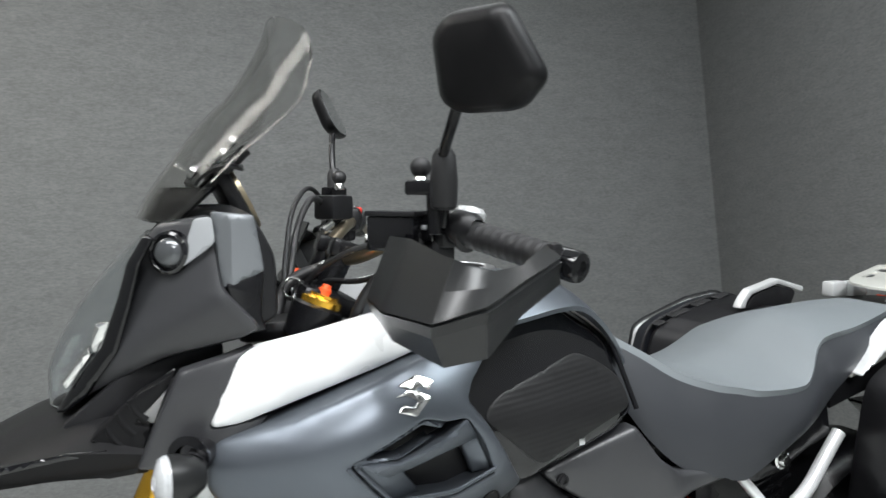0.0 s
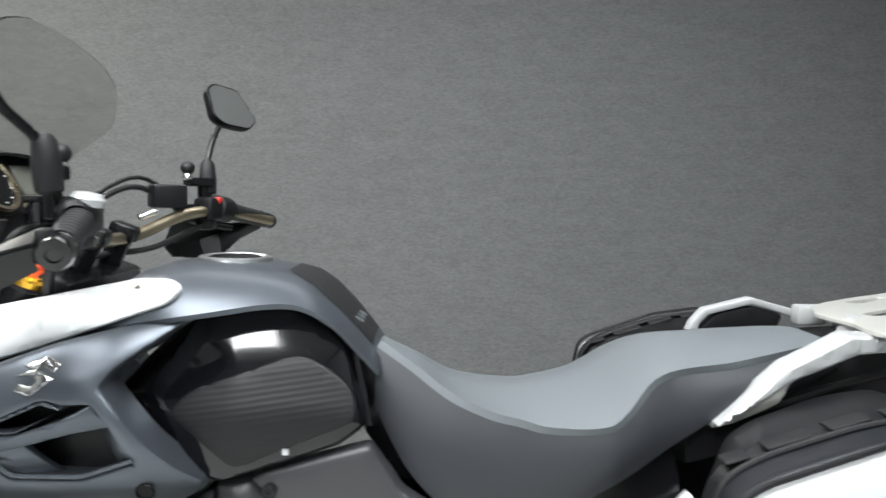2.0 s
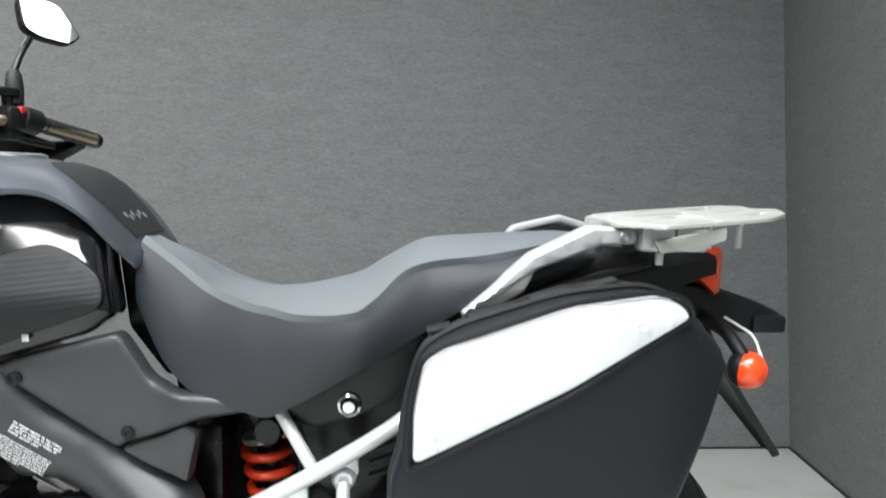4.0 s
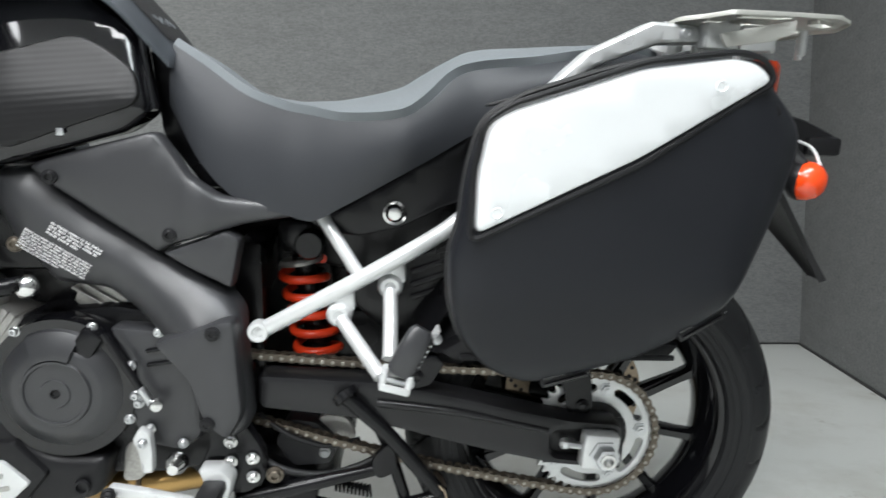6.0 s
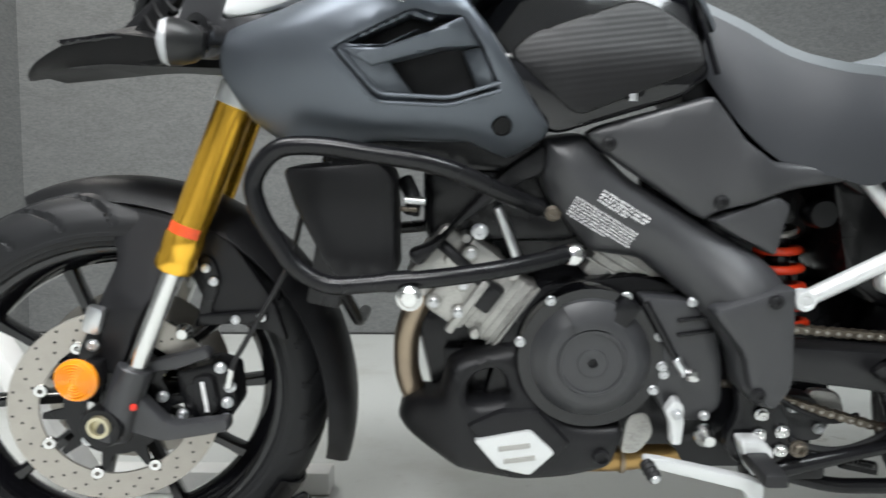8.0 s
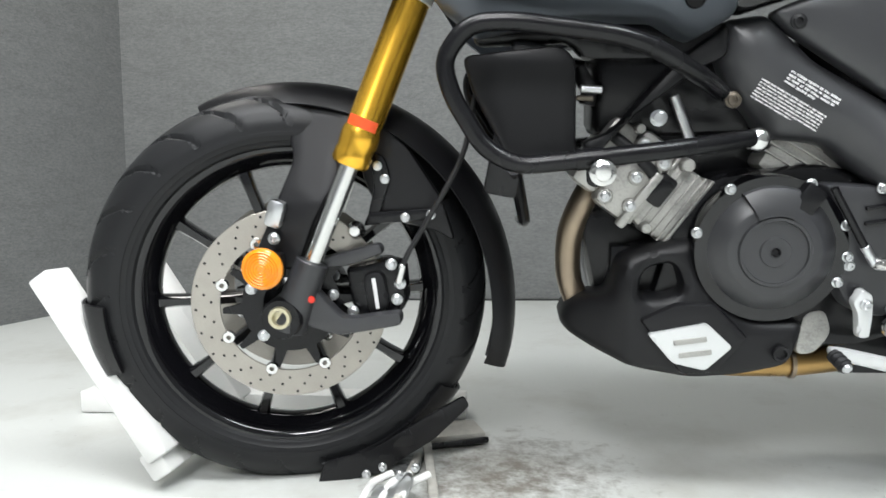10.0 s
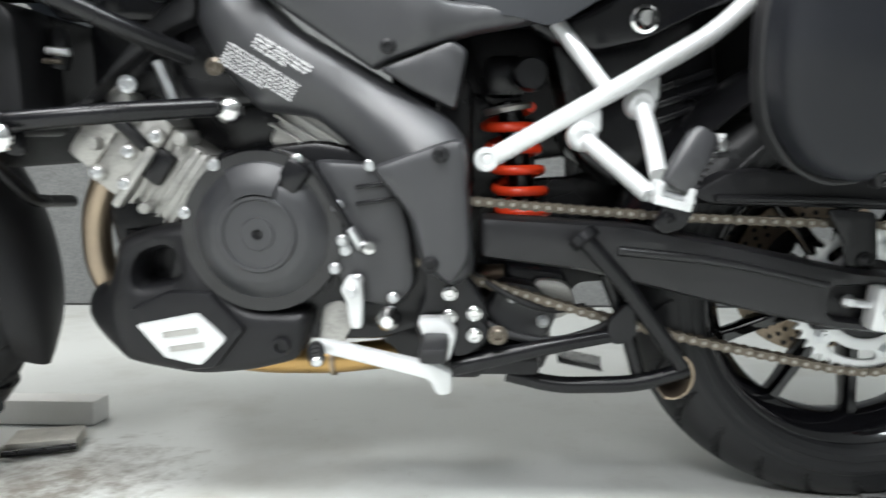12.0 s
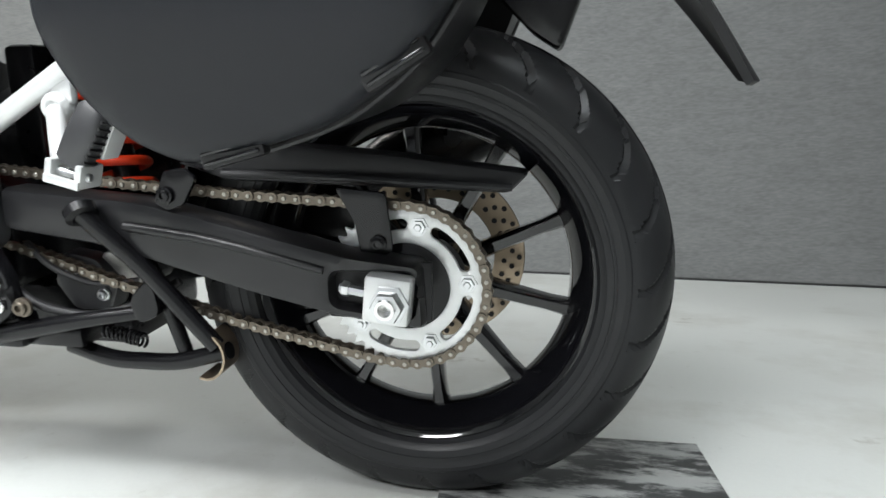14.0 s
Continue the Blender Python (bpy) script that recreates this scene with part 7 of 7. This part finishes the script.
part("rack_edge", moved(panel([(1.63, 0.962), (1.735, 0.984), (1.735, 0.966), (1.70, 0.954), (1.64, 0.945)], -0.235, 0.004, 0.001, 0.03, 0.004), Matrix.Rotation(radians(0), 4, "Z")), RACK_ALU, rack)
for x, y in ((1.645, -0.20), (1.645, 0.06), (1.70, -0.19), (1.70, 0.05)):
    part("bracket", block((0.05, 0.03, 0.035), (x, y, 0.962), 0.005), ALU_BRIGHT, rack)
for x, y in ((1.651, -0.205), (1.66, -0.10), (1.70, -0.14), (1.74, -0.17), (1.80, -0.15), (1.77, -0.02), (1.84, -0.08)):
    part("rack_bolt", rod((x, y, 0.982), (x, y, 0.946 if x > 1.66 else 0.925), 0.006, seg=10), ALU_BRIGHT, rack)
part("rack_spacer", lathe([(0, 0.02), (0.018, 0.02), (0.022, 0.0), (0.022, -0.02), (0, -0.02)], (1.615, -0.11, 0.968), (0.2, -0.3, 1), 24), ALU_BRIGHT, rack)

# ---- panniers ----
CASE_LID = material("charcoal_case_plastic", (0.012, 0.013, 0.016), 0.36, grain=0.4, grain_scale=900, bump=0.2, spec=0.24)
CASE = [(1.279, 0.724), (1.284, 0.782), (1.300, 0.842), (1.344, 0.868), (1.467, 0.908), (1.561, 0.919), (1.60, 0.907), (1.677, 0.838), (1.648, 0.74), (1.612, 0.655), (1.578, 0.610), (1.512, 0.562), (1.43, 0.535), (1.372, 0.520), (1.324, 0.540), (1.287, 0.582), (1.270, 0.635), (1.268, 0.690)]


def case_y(x, z):
    return -0.403 + 0.32 * max(0, 0.64 - z) + 0.3 * max(0, x - 1.60)


def pannier(side):
    thing = root("pannier", "black plastic pannier with a silver lid inlay, hung beside the tail", "pannier", group="panniers")
    def put(bm):
        return bm if side < 0 else mirrored(bm)
    grown = [(x + max(0.0, x - 1.47) * 0.02, z + (z - 0.72) * 0.015) for x, z in CASE]
    tub = panel(grown, lambda x, z: case_y(x, z) + 0.045, 0.15, 0.025, 0.03, 0.05)
    for v in tub.verts:
        if v.co.y > case_y(v.co.x, v.co.z) + 0.12:      # the tub tapers towards the wheel
            v.co.x, v.co.z = 1.63 + (v.co.x - 1.63) * 0.78, 0.72 + (v.co.z - 0.72) * 0.92
    body = part("shell", put(tub), BLACK, thing)
    lid = part("lid", put(panel(CASE, case_y, 0.04, 0.010, 0.025, 0.035, bulge=0.008)), CASE_LID, thing, "charcoal plastic lid")
    part("lid_seam", put(tube([(x, case_y(x, z) + 0.041, z) for x, z in [(x + max(0.0, x - 1.47) * 0.012, z + (z - 0.72) * 0.016) for x, z in CASE]], 0.004, 0.05, 8, closed=True)), GRIP_RUBBER, thing)
    part("inlay", put(panel([(1.292, 0.718), (1.292, 0.783), (1.302, 0.836), (1.325, 0.852), (1.466, 0.901), (1.563, 0.916), (1.591, 0.909), (1.607, 0.893), (1.470, 0.807)], lambda x, z: case_y(x, z) - 0.012, 0.02, 0.005, 0.03, 0.014)), INLAY, lid, "silver painted inlay")
    part("inlay_edge", put(tube([(x, case_y(x, z) - 0.0095, z) for x, z in [(1.287, 0.711), (1.287, 0.785), (1.297, 0.841), (1.323, 0.859), (1.466, 0.908), (1.565, 0.922), (1.596, 0.915), (1.613, 0.893), (1.470, 0.800)]], 0.0035, 0.014, 8, closed=True)), BLACK, lid)
    for mx, mz in ((1.545, 0.885), (1.314, 0.745)):
        part("inlay_mark", put(lathe([(0, 0.001), (0.0045, 0.001), (0.0055, 0.002), (0.0065, 0.0)], (mx, case_y(mx, mz) - 0.0195, mz), (0, -1, 0), 20)), INLAY, lid)
    for x, z, w in ((1.322, 0.862, 0.03), (1.385, 0.884, 0.06), (1.455, 0.906, 0.05), (1.520, 0.920, 0.04)):
        part("top_pad", put(block((w, 0.026, 0.004), (x, case_y(x, z) + 0.062, z), 0.002, Matrix.Rotation(radians(-16), 3, "Y"))), GRIP_RUBBER, body)
    for k in range(6):
        part("embossed_bar", put(block((0.007, 0.003, 0.013), (1.572 + 0.0105 * k, case_y(1.6, 0.84) - 0.004 + 0.25 * max(0, 0.0105 * k - 0.02), 0.832 + 0.006 * k), 0.001, Matrix.Rotation(radians(-30), 3, "Y"))), BLACK, lid)
    for x, z, turn in ((1.417, 0.540, -16), (1.568, 0.616, -32)):
        tilt_clip = Matrix.Rotation(radians(turn), 3, "Y")
        at_clip = Vector((x, case_y(x, z) + 0.010, z))
        clip = part("hinge_clip", put(block((0.062, 0.016, 0.030), at_clip, 0.004, tilt_clip)), BLACK, body)
        for k in (-1, 0, 1):
            part("clip_ridge", put(block((0.054, 0.004, 0.004), at_clip + Vector((0, -0.009, 0)) + tilt_clip @ Vector((0, 0, 0.009 * k)), 0.0015, tilt_clip)), GLOSS_BLACK, clip)
    return thing


pannier(-1)
pannier(1)

# ---- the wheel chock and the metal sheet under the rear wheel ----
set_by[0] = None
CHOCK_WHITE = material("chipped_white_enamel", (0.74, 0.74, 0.72), 0.45, vary=0.08, grain=0.3, vary_scale=14)
SCUFF = material("scuffed_sheet_metal", (0.045, 0.047, 0.047), 0.42, metal=0.3, grain=0.6, grain_scale=60, vary=0.4, vary_scale=7)
nt = SCUFF.node_tree
stretch = nt.nodes.new("ShaderNodeMapping")
stretch.inputs["Scale"].default_value, stretch.inputs["Rotation"].default_value = (1.0, 3.0, 1.0), (0, 0, 0.5)
nt.links.new(nt.nodes["Texture Coordinate"].outputs["Object"], stretch.inputs["Vector"])
scrape = nt.nodes.new("ShaderNodeTexNoise")
scrape.inputs["Scale"].default_value, scrape.inputs["Detail"].default_value, scrape.inputs["Roughness"].default_value = 7.0, 9.0, 0.7
nt.links.new(stretch.outputs["Vector"], scrape.inputs["Vector"])
cut_off = nt.nodes.new("ShaderNodeMapRange")
cut_off.inputs["From Min"].default_value, cut_off.inputs["From Max"].default_value = 0.46, 0.56
nt.links.new(scrape.outputs["Fac"], cut_off.inputs["Value"])
worn = nt.nodes.new("ShaderNodeMix")
worn.data_type = "RGBA"
worn.inputs["B"].default_value = (0.42, 0.43, 0.42, 1)
shader = nt.nodes["Principled BSDF"]
nt.links.new(shader.inputs["Base Color"].links[0].from_socket, worn.inputs["A"])
nt.links.new(cut_off.outputs["Result"], worn.inputs["Factor"])
nt.links.new(worn.outputs["Result"], shader.inputs["Base Color"])
DIRTY = material("dirty_grey_steel", (0.34, 0.33, 0.30), 0.5, metal=0.3, grain=0.8, grain_scale=60, vary=0.4, vary_scale=18)
I4 = Matrix.Identity(4)
chock = root("wheel_chock", "white steel wheel chock with black clamp plates round the front tyre", "wheel chock", I4)
part("base_beam", block((1.12, 0.09, 0.03), (-0.245, -0.335, 0.016), 0.004), CHOCK_WHITE, chock, "white steel base beam")
part("far_beam", block((0.9, 0.06, 0.05), (-0.20, 0.22, 0.027), 0.004), CHOCK_WHITE, chock)
for y in (-0.20, 0.10):
    part("slant_arm", block((0.042, 0.06, 0.36), (-0.322, y, 0.215), 0.006, Matrix.Rotation(radians(-33), 3, "Y")), CHOCK_WHITE, chock, "white slanting chock arm")
part("arm_tie", block((0.04, 0.34, 0.05), (-0.235, -0.05, 0.05), 0.006, Matrix.Rotation(radians(-33), 3, "Y")), CHOCK_WHITE, chock)
part("cross_beam", block((0.115, 0.085, 0.024), (0.232, 0.070, 0.013), 0.004, Matrix.Rotation(radians(20), 3, "Z")), DIRTY, chock, "dirty steel foot slab")
part("slab_rod", rod((0.195, -0.005, 0.012), (0.305, 0.045, 0.012), 0.006), SATIN_BLACK, chock)
part("slant_bar", block((0.016, 0.27, 0.014), (0.212, -0.125, 0.016), 0.003, Matrix.Rotation(radians(10), 3, "Z")), DIRTY, chock, "dirty flat bar")
part("slant_bar", block((0.014, 0.22, 0.012), (0.178, -0.165, 0.016), 0.003, Matrix.Rotation(radians(-2), 3, "Z")), DIRTY, chock)
# the front wheel's view-fitted turn and shift, reused for the clamps
wheel_fit = LEAN @ Matrix.Translation((-0.018, -0.088, 0.338)) @ Matrix.Rotation(radians(14), 4, "Z")
for a0, a1 in ((178, 200), (-84, -34)):
    part("clamp_plate", moved(arc_skin(0, 0, 0, radians(a0), radians(a1), 14, lambda u: 0.341, lambda u: 0.066, 0.050, 0.005), wheel_fit), SATIN_BLACK, chock, "black steel tyre clamp plate")
part("clamp_side", moved(panel([(0.020, -0.330), (0.035, -0.285), (0.120, -0.268), (0.205, -0.222), (0.280, -0.185), (0.290, -0.205), (0.225, -0.262), (0.130, -0.315)], -0.068, 0.005, 0.002, 0.03, 0.008), wheel_fit), SATIN_BLACK, chock)
part("cradle", block((0.26, 0.10, 0.014), (0.06, -0.06, 0.010), 0.004), SCUFF, chock)
for k in range(4):
    part("clamp_bolt", hexbolt((0.125 + 0.026 * k, -0.235, 0.052 + 0.012 * (k % 2)), 0.005, 0.007), STEEL, chock)
part("latch", panel([(0.125, 0.002), (0.185, 0.002), (0.20, 0.045), (0.19, 0.055), (0.165, 0.028), (0.135, 0.032)], -0.235, 0.012, 0.003), STEEL, chock, "bright metal latch")
for k in range(3):
    part("latch_link", tube([(0.115 + 0.03 * k, -0.24, 0.006), (0.13 + 0.03 * k, -0.225, 0.034), (0.16 + 0.03 * k, -0.20, 0.04)], 0.006, 0.01, 8), CHOCK_WHITE, chock)
sheet = finish("floor_plate", block((0.40, 0.46, 0.008), (1.79, -0.09, 0.0045), 0.001, Matrix.Rotation(radians(3), 3, "Z")), SCUFF)
tagged(sheet, "scuffed dark metal sheet under the rear wheel", "floor plate")
